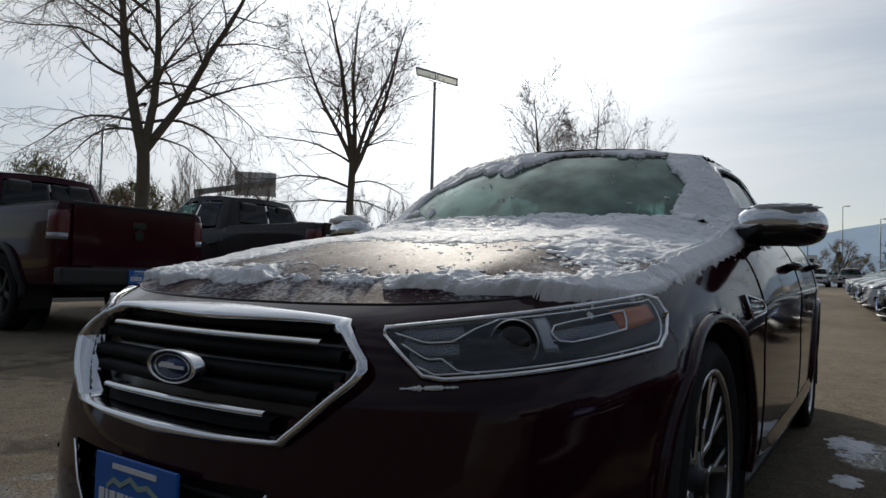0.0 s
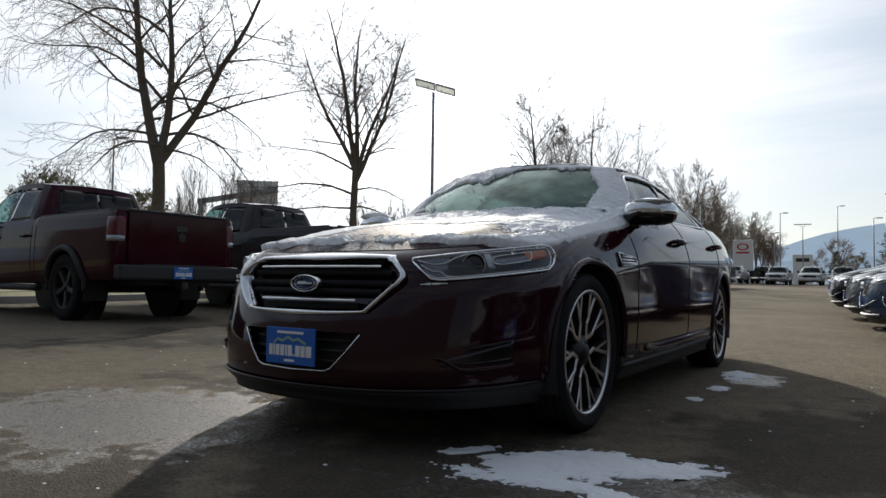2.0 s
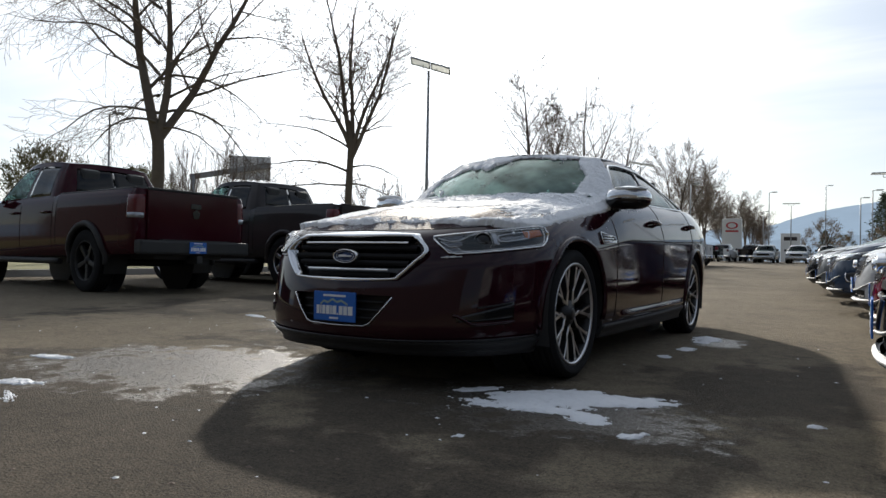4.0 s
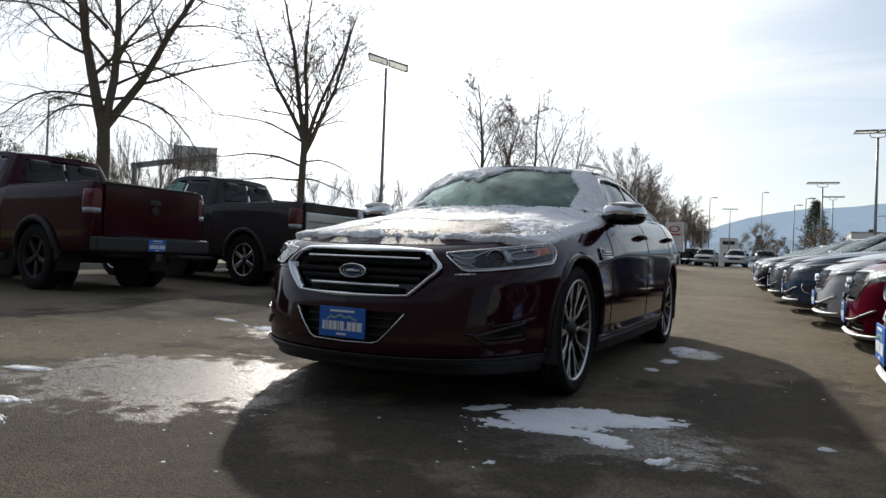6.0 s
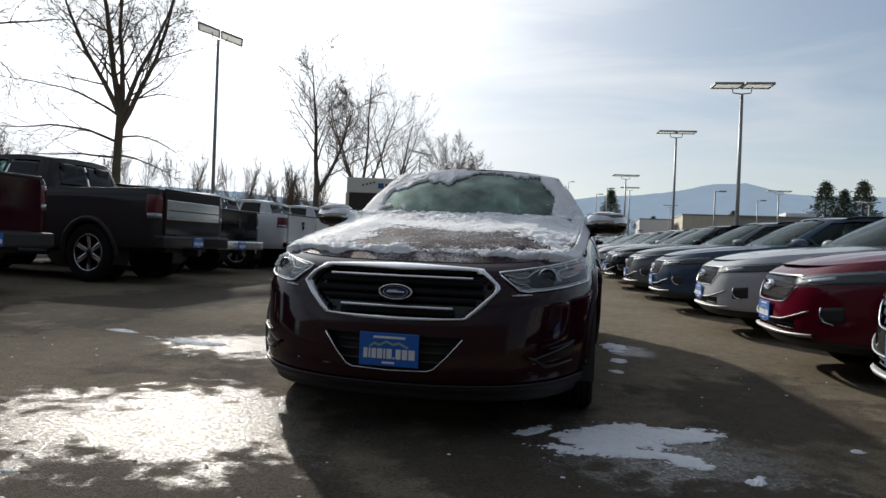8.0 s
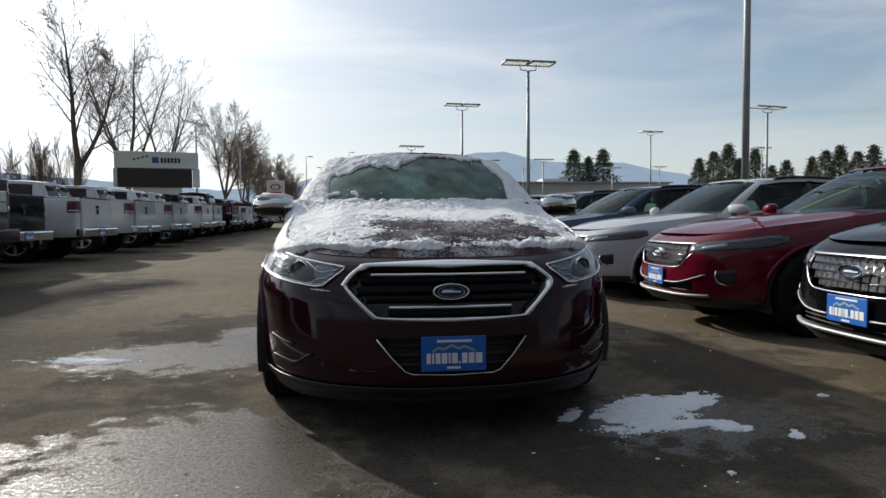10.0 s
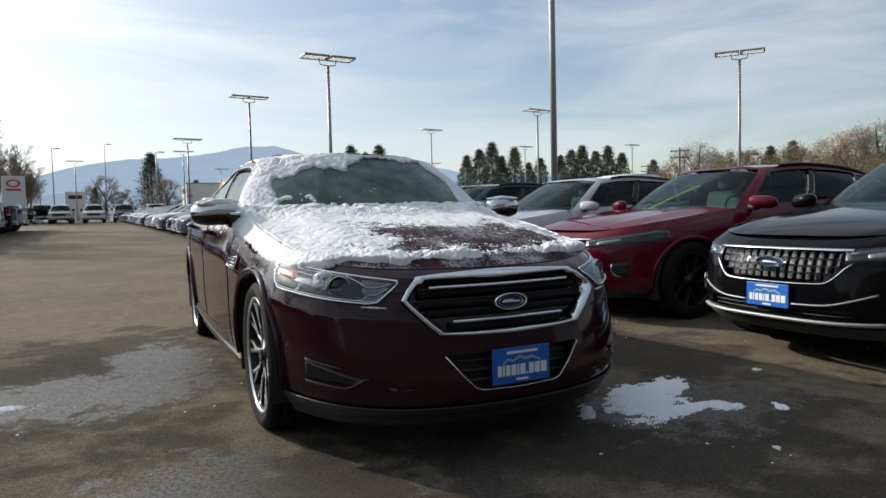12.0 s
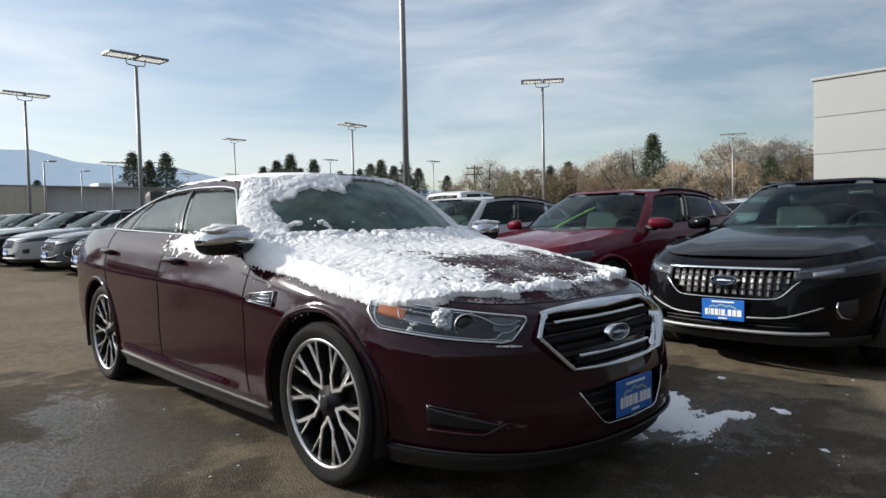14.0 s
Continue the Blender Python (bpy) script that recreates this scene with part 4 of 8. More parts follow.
def saloon():
    car = thing("saloon_car", pose(0, 0, 0), "dark burgundy four-door saloon with snow lying on it", "car")
    sh = Shell(SALOON)
    cab = Cabin(sh, SALOON)

    def grille_hole(c):
        return c.y < -0.6 and 0.535 < c.z < 0.748 and abs(c.x) < 0.435 - (max(0, c.z - 0.672) * 1.1 + max(0, 0.672 - c.z) * 1.02)

    def intake_hole(c):
        return c.y < -0.6 and 0.305 < c.z < 0.45 and abs(c.x) < 0.20 + (c.z - 0.305) * 0.75
    part("body", sh.body(300, 44, (grille_hole, intake_hole)), M_BURG, car, "glossy dark burgundy painted body")
    # bonnet
    uc, uw = sh.u_x(0.62, 0.78), sh.u_at(0.76)
    fr = [sh.top(u) for u in np.linspace(-uc, uc, 41)]
    ri = [sh.top(u) for u in np.linspace(uc, uw, 31)]
    le = [Vector((-p.x, p.y, p.z)) for p in ri]
    bk = [Vector(cab.point(2 * s, 0.0)) if s else Vector(cab.belt[0]) for s in np.linspace(-1, 1, 41)]
    bk[0], bk[-1] = le[-1], ri[-1]

    def crown(s, r):
        dome = 0.012 * math.exp(-((abs(s) - 0.62) / 0.10) ** 2) * smooth(0.0, 0.3, r)
        return 0.050 * (1 - s * s) * math.sin(math.pi * min(1, 0.12 + r * 0.80)) ** 0.8 * smooth(0, 0.25, r + 0.05) * (1 - 0.4 * r) + dome * (1 - smooth(0.85, 1.0, r))
    hood = coons(fr, ri, bk, le, crown)
    part("bonnet", grid_mesh("bonnet", hood), M_BONNET, car, "frosted burgundy bonnet")
    part("bonnet_gap", tube_bm(le[::-1] + fr + ri, 0.0035, 4), M_GLOSSBLACK, car)
    # boot lid
    ub = sh.u_at(2.80)
    ue = sh.length - 0.62
    bri = [sh.top(u) for u in np.linspace(ub, ue, 21)]
    ble = [Vector((-p.x, p.y, p.z)) for p in bri]
    bbk = [sh.top(u) for u in np.linspace(ue, sh.length, 16)]
    back = [Vector((-p.x, p.y, p.z)) for p in bbk] + bbk[::-1][1:]
    fro = [Vector(cab.point(s, 0.0)) for s in np.linspace(6, 8, 16)]
    front = [Vector((-p.x, p.y, p.z)) for p in fro] + fro[::-1][1:]
    front[0], front[-1] = ble[0], bri[0]
    boot = coons(front, bri, back, ble, lambda s, r: 0.02 * (1 - s * s) * math.sin(math.pi * r))
    part("boot_lid", grid_mesh("boot_lid", boot), M_BURG, car)
    # glasshouse
    windows = [(0.0, 1.86, 0.0, 0.93), (2.22, 3.92, 0.05, 0.83), (4.10, 5.55, 0.05, 0.83), (5.63, 6.02, 0.08, 0.66), (6.75, 8.0, 0.06, 0.94)]
    part("pillar_frame", cab.pillar_mesh(windows), M_BURG, car)
    part("roof", grid_mesh("roof", cab.roof_rows(22)), M_BURG, car, "burgundy roof panel under snow")
    pane = grid_mesh("windscreen", [[cab.point(sw, vw, -0.004) for sw in np.linspace(-1.87, 1.87, 41)] for vw in np.linspace(0.0, 0.935, 15)])
    part("windscreen", pane, M_SCREEN, car, "greenish tinted windscreen with snow at its edges")
    part("rear_window", cab.sheet("rear_window", 6.73, 8.0, 0.05, 0.95, -0.004, 14, 10), M_GLASS, car)
    for side in (1, -1):
        part("rear_window", cab.sheet("rear_window", side * 6.73, side * 8.0, 0.05, 0.95, -0.004, 14, 10), M_GLASS, car) if side < 0 else None
        for a, b, v in ((2.20, 3.94, 0.84), (4.08, 5.57, 0.84), (5.61, 6.04, 0.67)):
            part("side_window", cab.sheet("side_window", side * a, side * b, 0.045, v, -0.006, 14, 8), M_SIDEGLASS, car, "pale reflecting side window")
        # bright surround of the side windows
        line = [cab.point(side * s, v, 0.004) for s, v in spline([(2.12, 0.035), (2.20, 0.45), (2.32, 0.80), (2.6, 0.865), (3.4, 0.87), (4.4, 0.87), (5.3, 0.85), (5.8, 0.74), (6.1, 0.45), (6.22, 0.12), (6.1, 0.035)], 60)]
        line += [cab.point(side * s, 0.03, 0.006) for s in np.linspace(6.0, 2.12, 30)]
        part("window_trim", tube_bm(line, 0.008, 5), M_CHROME, car, "bright chrome window surround")
        for s in (4.01,):
            part("door_pillar", cab.sheet("door_pillar", side * (s - 0.09), side * (s + 0.09), 0.04, 0.85, 0.003, 3, 8), M_GLOSSBLACK, car)
        # doors: shut lines, handles, sill moulding
        for y, z0, z1 in ((0.60, 0.30, 1.0), (1.66, 0.30, 1.07), (2.62, 0.62, 1.09)):
            part("shut_line", tube_bm([sh.flank(y + (0.10 if y > 2 else 0) * smooth(0.62, 1.1, z), z, 0.0005, side) for z in np.linspace(z0, z1, 20)], 0.0035, 4), M_GLOSSBLACK, car)
        for y in (1.45, 2.62):
            zc = 0.925 if y < 2 else 0.955
            h = part("door_handle", tube_bm([sh.flank(y - 0.11, zc - 0.004, 0.004, side), sh.flank(y - 0.09, zc, 0.034, side), sh.flank(y, zc + 0.004, 0.042, side), sh.flank(y + 0.08, zc, 0.034, side), sh.flank(y + 0.10, zc - 0.004, 0.004, side)], [0.012, 0.015, 0.015, 0.015, 0.012], 8), M_BURG, car, "burgundy door handle")
            part("handle_trim", tube_bm([sh.flank(y - 0.09, zc + 0.014, 0.036, side), sh.flank(y + 0.08, zc + 0.014, 0.036, side)], 0.005, 6), M_CHROME, h)
        part("sill", sh.patch("sill", sh.u_at(0.42), sh.u_at(2.46), lambda t: 0.175, lambda t: 0.255 + 0.02 * t, 0.012, 40, 4, 0.05, side), M_PLASTIC, car, "matt black sill panel")
        ledge = [[sh.flank(y, 0.330 + 0.008 * y - dz - 0.012 * smooth(0.85, 0.60, y), o * smooth(0.56, 0.9, y) * (1 - smooth(2.30, 2.50, y)), side) for y in np.linspace(0.58, 2.48, 44)] for dz, o in ((0.0, 0.001), (0.012, 0.006), (0.030, 0.018), (0.040, 0.022), (0.048, 0.018), (0.060, 0.001))]
        part("sill_trim", grid_mesh("sill_trim", ledge if side < 0 else [r[::-1] for r in ledge]), M_BURG, car, "burgundy ledge along the door bottoms")
        # fender vent
        v = part("fender_vent", sh.patch("fender_vent", sh.u_at(0.33), sh.u_at(0.53), lambda t: 0.745 + 0.012 * t, lambda t: 0.812 - 0.02 * t, 0.006, 8, 3, 0.01, side), M_GLOSSBLACK, car, "chrome fender vent with slats")
        for k in range(3):
            part("vent_slat", tube_bm([sh.flank(0.335 + 0.01 * k, 0.758 + 0.018 * k, 0.010, side), sh.flank(0.52 - 0.02 * k, 0.764 + 0.013 * k, 0.010, side)], 0.005, 6), M_CHROME, v)
        part("vent_frame", tube_bm([sh.flank(y, z, 0.010, side) for y, z in ((0.33, 0.745), (0.53, 0.757), (0.55, 0.775), (0.53, 0.792), (0.33, 0.812), (0.325, 0.78), (0.33, 0.745))], 0.004, 6), M_CHROME, v)
        # mirror
        mp = Vector((side * 0.94, 0.70, 1.045))
        mb = bmesh.new()
        bmesh.ops.create_uvsphere(mb, u_segments=24, v_segments=14, radius=1)
        for vv in mb.verts:
            c = vv.co
            c.x, c.z = math.copysign(abs(c.x) ** 0.75, c.x), math.copysign(abs(c.z) ** 0.75, c.z)
            c.y = min(c.y, 0.55)
            vv.co = Vector((c.x * 0.135, c.y * 0.085 + side * c.x * 0.03, c.z * 0.072 - abs(c.x) * 0.008))
        mir = part("door_mirror", mb, M_GLOSSBLACK, car, "black door mirror with a chrome cap")
        for f in mir.data.polygons:
            f.use_smooth = True
        mir.location = mp
        cap = bmesh.new()
        bmesh.ops.create_uvsphere(cap, u_segments=24, v_segments=14, radius=1)
        for vv in cap.verts:
            c = vv.co
            c.x, c.z = math.copysign(abs(c.x) ** 0.75, c.x), math.copysign(abs(c.z) ** 0.75, c.z)
            c.y = min(c.y, 0.45)
            vv.co = Vector((c.x * 0.138, c.y * 0.088 + side * c.x * 0.03, max(c.z, -0.15) * 0.075 - abs(c.x) * 0.008))
        cp = part("mirror_cap", cap, M_CHROME, mir, "chrome mirror cap")
        for f in cp.data.polygons:
            f.use_smooth = True
        part("mirror_arm", tube_bm([Vector((-side * 0.17, 0.03, -0.075)), Vector((-side * 0.06, 0.01, -0.055))], [0.035, 0.03], 10), M_GLOSSBLACK, mir)
        # headlamp
        u0, u1 = sh.u_x(0.455, 0.72), sh.u_at(-0.30)
        lo = lambda t: 0.652 + 0.050 * t + 0.018 * t * t + 0.080 * max(0, (0.13 - t) / 0.13) + 0.055 * smooth(0.90, 1.0, t)
        hi = lambda t: 0.744 + 0.074 * t - 0.012 * smooth(0.95, 1.0, t)
        hl = part("headlamp", sh.patch("headlamp", u0, u1, lambda t: lo(t) + 0.004, lambda t: hi(t) - 0.004, 0.001, 30, 8, 0.004, side), M_LAMPBED, car, "headlamp with projector and amber corner")
        for c0, c1, k0, k1 in ((0.05, 0.24, 0.66, 0.92), (0.06, 0.22, 0.36, 0.60), (0.08, 0.20, 0.08, 0.30)):
            part("lamp_reflector", sh.patch("lamp_reflector", u0 + (u1 - u0) * c0, u0 + (u1 - u0) * c1, lambda t: lo(c0 + (c1 - c0) * t) + k0 * (hi(c0 + (c1 - c0) * t) - lo(c0 + (c1 - c0) * t)), lambda t: lo(c0 + (c1 - c0) * t) + k1 * (hi(c0 + (c1 - c0) * t) - lo(c0 + (c1 - c0) * t)), 0.005, 14, 3, 0.003, side), M_LAMPCELL, hl, "faceted reflector cell")
        part("light_bar", sh.patch("light_bar", u0 + (u1 - u0) * 0.50, u0 + (u1 - u0) * 0.76, lambda t: 0.722 + 0.018 * t, lambda t: 0.744 + 0.020 * t, 0.006, 24, 3, 0.003, side), M_LAMPCELL, hl)
        part("amber_reflector", sh.patch("amber_reflector", u0 + (u1 - u0) * 0.75, u0 + (u1 - u0) * 0.93, lambda t: 0.742 + 0.022 * t, lambda t: 0.782 + 0.012 * t, 0.007, 24, 3, 0.003, side), M_AMBER, hl, "amber side marker")
        blades = (((0.03, 0.66), (0.12, 0.65), (0.20, 0.64), (0.27, 0.82), (0.36, 0.95)), ((0.055, 0.36), (0.11, 0.36), (0.17, 0.36), (0.21, 0.14), (0.27, 0.06)),
                  ((0.50, 0.60), (0.52, 0.72), (0.58, 0.75), (0.68, 0.77), (0.80, 0.79), (0.79, 0.62), (0.77, 0.46), (0.66, 0.42), (0.56, 0.40), (0.515, 0.46), (0.50, 0.60)),
                  ((0.10, 0.09), (0.30, 0.08), (0.50, 0.08), (0.70, 0.08), (0.88, 0.10), (0.945, 0.30), (0.955, 0.60), (0.95, 0.87), (0.80, 0.91), (0.60, 0.91), (0.36, 0.93)))
        for line in blades:
            fine_line = [(a[0] + (b[0] - a[0]) * f, a[1] + (b[1] - a[1]) * f) for a, b in zip(line, line[1:]) for f in (0, 0.25, 0.5, 0.75)] + [line[-1]]
            part("lamp_blade", tube_bm([sh.point(side * (u0 + (u1 - u0) * t), lo(t) + (hi(t) - lo(t)) * k, 0.009) for t, k in fine_line], 0.0022, 5), M_CHROME, hl)
        part("lamp_bridge", sh.patch("lamp_bridge", u0 + (u1 - u0) * 0.465, u0 + (u1 - u0) * 0.51, lambda t: lo(0.49) + 0.028, lambda t: hi(0.49) - 0.010, 0.006, 6, 6, 0.003, side), M_LAMPBACK, hl)
        pc = sh.point(side * (u0 + (u1 - u0) * 0.39), 0.722, -0.01)
        pn = (sh.point(side * (u0 + (u1 - u0) * 0.39), 0.722, 1) - sh.point(side * (u0 + (u1 - u0) * 0.39), 0.722, 0)).normalized()
        q = Vector((1, 0, 0)).rotation_difference((pn * 0.5 + Vector((0, -0.5, 0))).normalized()).to_matrix().to_4x4()
        part("projector", lathe_bm([(0.0, 0.022), (0.020, 0.019), (0.035, 0.009), (0.042, 0.0)], 28, m=Matrix.Translation(pc) @ q), M_GLOSSBLACK, hl, "dark projector lens")
        part("projector_ring", lathe_bm([(0.0425, 0.0), (0.043, 0.012), (0.0440, 0.014), (0.045, 0.012), (0.0455, 0.0)], 32, m=Matrix.Translation(pc) @ q), M_ALLOY, hl)
        part("lens", sh.patch("lens", u0, u1, lo, hi, 0.012, 40, 10, 0.002, side), M_CLEAR, hl, "clear headlamp lens")
        edge = [(u0 + (u1 - u0) * t, lo(t)) for t in np.linspace(0.0, 1, 18)] + [(u0 + (u1 - u0) * t, hi(t)) for t in np.linspace(1, 0.0, 18)]
        edge.append(edge[0])
        part("lamp_bezel", tube_bm([sh.point(side * u, z, 0.010) for u, z in edge], 0.0045, 6), M_CHROME, hl)
        # corner recess with a bright bar, front bumper
        fu = sh.u_x(0.60, 0.38)
        rec = part("bumper_recess", sh.patch("bumper_recess", fu, fu + 0.30, lambda t: 0.340 + 0.015 * t, lambda t: 0.362 + 0.075 * t, 0.003, 24, 4, 0.01, side), M_GLOSSBLACK, car, "black recess in the bumper corner")
        part("bright_bar", tube_bm([sh.point(side * (fu + 0.10 + 0.19 * t), 0.408 + 0.026 * t, 0.008) for t in np.linspace(0, 1, 10)], 0.004, 6), M_DARKALLOY, rec)
        part("recess_edge", tube_bm([sh.point(side * (fu - 0.02 + 0.32 * t), 0.372 - 0.050 * smooth(0, 0.35, t) + 0.02 * t, 0.005) for t in np.linspace(0, 1, 14)], 0.008, 6), M_BURG, rec)
    # lower lip
    part("bumper_lip", sh.patch("bumper_lip", -sh.u_at(-0.42), sh.u_at(-0.42), lambda t: 0.175, lambda t: 0.262 - 0.025 * math.sin(math.pi * t), 0.014, 60, 4, 0.05), M_PLASTIC, car, "matt black lower bumper lip")
    part("lip_trim", tube_bm([sh.point(u, 0.268 - 0.025 * math.cos(u / sh.u_at(-0.42) * math.pi / 2), 0.012) for u in np.linspace(-sh.u_at(-0.42), sh.u_at(-0.42), 60)], 0.006, 6), M_DARKALLOY, car)
    # grille

    def gpoint(x, z, out):
        return sh.front(x, z, out + 0.026 * smooth(0.26, 0.45, abs(x)) * smooth(0.48, 0.53, z))
    backing = [[gpoint(x, z, -0.055) for x in np.linspace(-0.45, 0.45, 30)] for z in np.linspace(0.515, 0.765, 8)]
    gr = part("grille", grid_mesh("grille", backing), M_GLOSSBLACK, car, "black grille with chrome surround and bars")
    ring = [(-0.445, 0.672), (-0.415, 0.712), (-0.37, 0.748), (-0.33, 0.757), (0, 0.765), (0.33, 0.757), (0.37, 0.748), (0.415, 0.712), (0.445, 0.672), (0.40, 0.615), (0.335, 0.548), (0.29, 0.532), (0, 0.522), (-0.29, 0.532), (-0.335, 0.548), (-0.40, 0.615), (-0.445, 0.672)]
    pts = spline(ring, 120)
    verts, faces = [], []
    for i, (x, z) in enumerate(pts):
        d = Vector((x, 0, (z - 0.645) * 1.6))
        d = d.normalized() if d.length else d
        k = 0.026 if z > 0.735 else 0.015
        o, c, n = gpoint(x + d.x * 0.005, z + d.z * 0.005, 0.003), gpoint(x - d.x * k * 0.4, z - d.z * k * 0.4, 0.014), gpoint(x - d.x * k, z - d.z * k, -0.045)
        m2 = gpoint(x - d.x * k * 0.95, z - d.z * k * 0.95, 0.004)
        verts += [o, c, m2, n]
    for i in range(len(pts) - 1):
        for k in range(3):
            faces.append((i * 4 + k, i * 4 + k + 1, (i + 1) * 4 + k + 1, (i + 1) * 4 + k))
    part("grille_surround", mesh_from("grille_surround", verts, faces), M_CHROME, gr, "chrome grille surround")
    for z, half, mm, hh in ((0.712, 0.335, M_CHROME, 0.006), (0.578, 0.262, M_CHROME, 0.006)):
        rows = [[gpoint(x, z + dz, o) for x in np.linspace(-half, half, 30)] for dz, o in ((-hh, -0.018), (-hh * 0.6, -0.004), (hh * 0.6, -0.004), (hh, -0.018))]
        part("grille_bar", grid_mesh("grille_bar", rows), mm, gr, "chrome grille bar")
    for z, half in ((0.738, 0.33), (0.688, 0.385), (0.645, 0.40), (0.612, 0.36), (0.555, 0.27)):
        rows = [[gpoint(x, z + dz, o) for x in np.linspace(-half, half, 30)] for dz, o in ((-0.015, -0.050), (-0.012, -0.028), (0.008, -0.024), (0.013, -0.048))]
        part("grille_slat", grid_mesh("grille_slat", rows), M_GRILLE, gr)
    badge(gr, gpoint(0, 0.642, -0.012) + Vector((0, -0.002, 0)), 0.165, 0.072, 0.020)
    # lower intake with plate
    ib = [[gpoint(x, z, -0.05) for x in np.linspace(-0.34, 0.34, 24)] for z in np.linspace(0.29, 0.465, 5)]
    intake = part("lower_intake", grid_mesh("lower_intake", ib), M_PLASTIC, car, "black lower air intake with a bright edge")
    part("intake_trim", tube_bm([gpoint(x, z, 0.004) for x, z in ((-0.315, 0.45), (-0.255, 0.375), (-0.20, 0.318), (-0.17, 0.306), (0, 0.302), (0.17, 0.306), (0.20, 0.318), (0.255, 0.375), (0.315, 0.45))], 0.0032, 6), M_CHROME, intake)
    for z in (0.34, 0.38, 0.42):
        part("intake_slat", tube_bm([gpoint(x, z, -0.03) for x in np.linspace(-0.26, 0.26, 12)], 0.007, 5), M_PLASTIC, intake)
    plate(car, gpoint(0, 0.392, 0.012), 0.0, 0.27, 0.145)
    # tail lamps, bumper
    for side in (1, -1):
        part("tail_lamp", sh.patch("tail_lamp", sh.length - 0.98, sh.length - 0.50, lambda t: 0.86 + 0.02 * t, lambda t: 1.0 + 0.01 * t, 0.006, 14, 5, 0.01, side), M_REDLENS, car, "red tail lamp")
    for yc in (0.0, 2.868):
        liner(car, yc, 0.355, 0.402, 0.885)
        for side in (1, -1):
            lip = [sh.flank(yc + math.cos(a) * 0.403, 0.355 + math.sin(a) * 0.403, 0.000, side) for a in np.linspace(-0.15, math.pi + 0.15, 36)]
            part("arch_lip", tube_bm(lip, 0.017, 8), M_BURG, car)
            wheel(car, side * 0.768, yc, 0.350, 0.276, 0.215, 5, M_ALLOY, M_DARKALLOY, "fork", side)
    # cabin floor, dash, seats
    part("underbody", box_bm(-0.50, 0.50, -0.8, 3.9, 0.20, 0.34, 0.03), M_PLASTIC, car)
    part("dashboard", box_bm(-0.70, 0.70, 0.50, 1.05, 0.80, 1.0, 0.05), M_INTERIOR, car)
    part("cabin_floor", box_bm(-0.72, 0.72, 1.0, 3.2, 0.40, 0.55, 0.03), M_INTERIOR, car)
    part("parcel_shelf", box_bm(-0.66, 0.66, 2.7, 3.3, 0.95, 1.03, 0.03), M_INTERIOR, car)
    for x in (-0.38, 0.38):
        seat(car, x, 1.75, 0.60)
        seat(car, x, 2.62, 0.60, "rear_seat")
    return car, sh, cab, hood


saloon_car, SH, CAB, HOOD = saloon()

# ---- snow on the saloon ----
def fbm(p, scale, octaves=4):
    return noise.fractal(Vector(p) * scale, 0.9, 2.1, octaves)


def snow_sheet(name, point, normal, ss, rs, cover, thick, label, seed=0.0, rag=1.0):
    """A ragged layer of snow over point(s, r); cover(s, r) from 0 (bare) to 1 (full)."""
    base, h = [], []
    for r in rs:
        for s in ss:
            p = point(s, r)
            c = cover(s, r)
            q = p + Vector((seed, seed * 0.7, 0))
            big, fine, grain = fbm(q, 5.0, 3), fbm(q, 24.0, 3), fbm(q, 78.0, 2)
            body = c + rag * (0.34 * big + 0.24 * fine) - 0.40
            m = body + (0.20 + 0.32 * smooth(0.50, 0.0, c)) * grain
            t = thick(s, r) * (0.12 + 0.88 * smooth(0.0, 0.50, body)) * min(1, max(0, m) * 9) * max(0.15, 1 + 0.22 * fine + 0.13 * grain + 0.50 * big)
            base.append(p)
            h.append(t if m > 0 else -1)
    w = len(ss)
    verts, faces, ids = [], [], {}

    def vid(k):
        if k not in ids:
            i, j = divmod(k, w)
            ids[k] = len(verts)
            verts.append(base[k] + normal(ss[j], rs[i]) * (max(h[k], 0.0) + (0.0015 if h[k] > 0 else -0.008)))
        return ids[k]
    for i in range(len(rs) - 1):
        for j in range(w - 1):
            q = (i * w + j, i * w + j + 1, (i + 1) * w + j + 1, (i + 1) * w + j)
            if sum(h[k] > 0 for k in q) >= 2:
                faces.append([vid(k) for k in q])
    ob = new(name, mesh_from(name, verts, faces))
    ob.data.materials.append(M_SNOW)
    return tagged(ob, label, "snow", kind="stuff")


def hood_point(s, r):
    """The bonnet, carried on down the fender for |s| > 1."""
    n, m = len(HOOD[0]) - 1, len(HOOD) - 1
    if abs(s) <= 1:
        x, y = (s + 1) / 2 * n, r * m
        i, j = min(int(y), m - 1), min(int(x), n - 1)
        a, b = x - j, y - i
        return (HOOD[i][j] * (1 - a) + HOOD[i][j + 1] * a) * (1 - b) + (HOOD[i + 1][j] * (1 - a) + HOOD[i + 1][j + 1] * a) * b
    u = HU0 + (HU1 - HU0) * r
    return SH.point(math.copysign(u, s), SH.limits(u)[1] - (abs(s) - 1) * 0.62)


HU0, HU1 = SH.u_x(0.62, 0.78), SH.u_at(0.76)


def hood_normal(s, r):
    if abs(s) <= 1:
        return Vector((s * 0.25, -0.25 * (1 - r), 0.95)).normalized()
    k = min(1, (abs(s) - 1) * 5)
    return Vector((math.copysign(0.3 + 0.5 * k, s), -0.15, 0.8)).normalized()


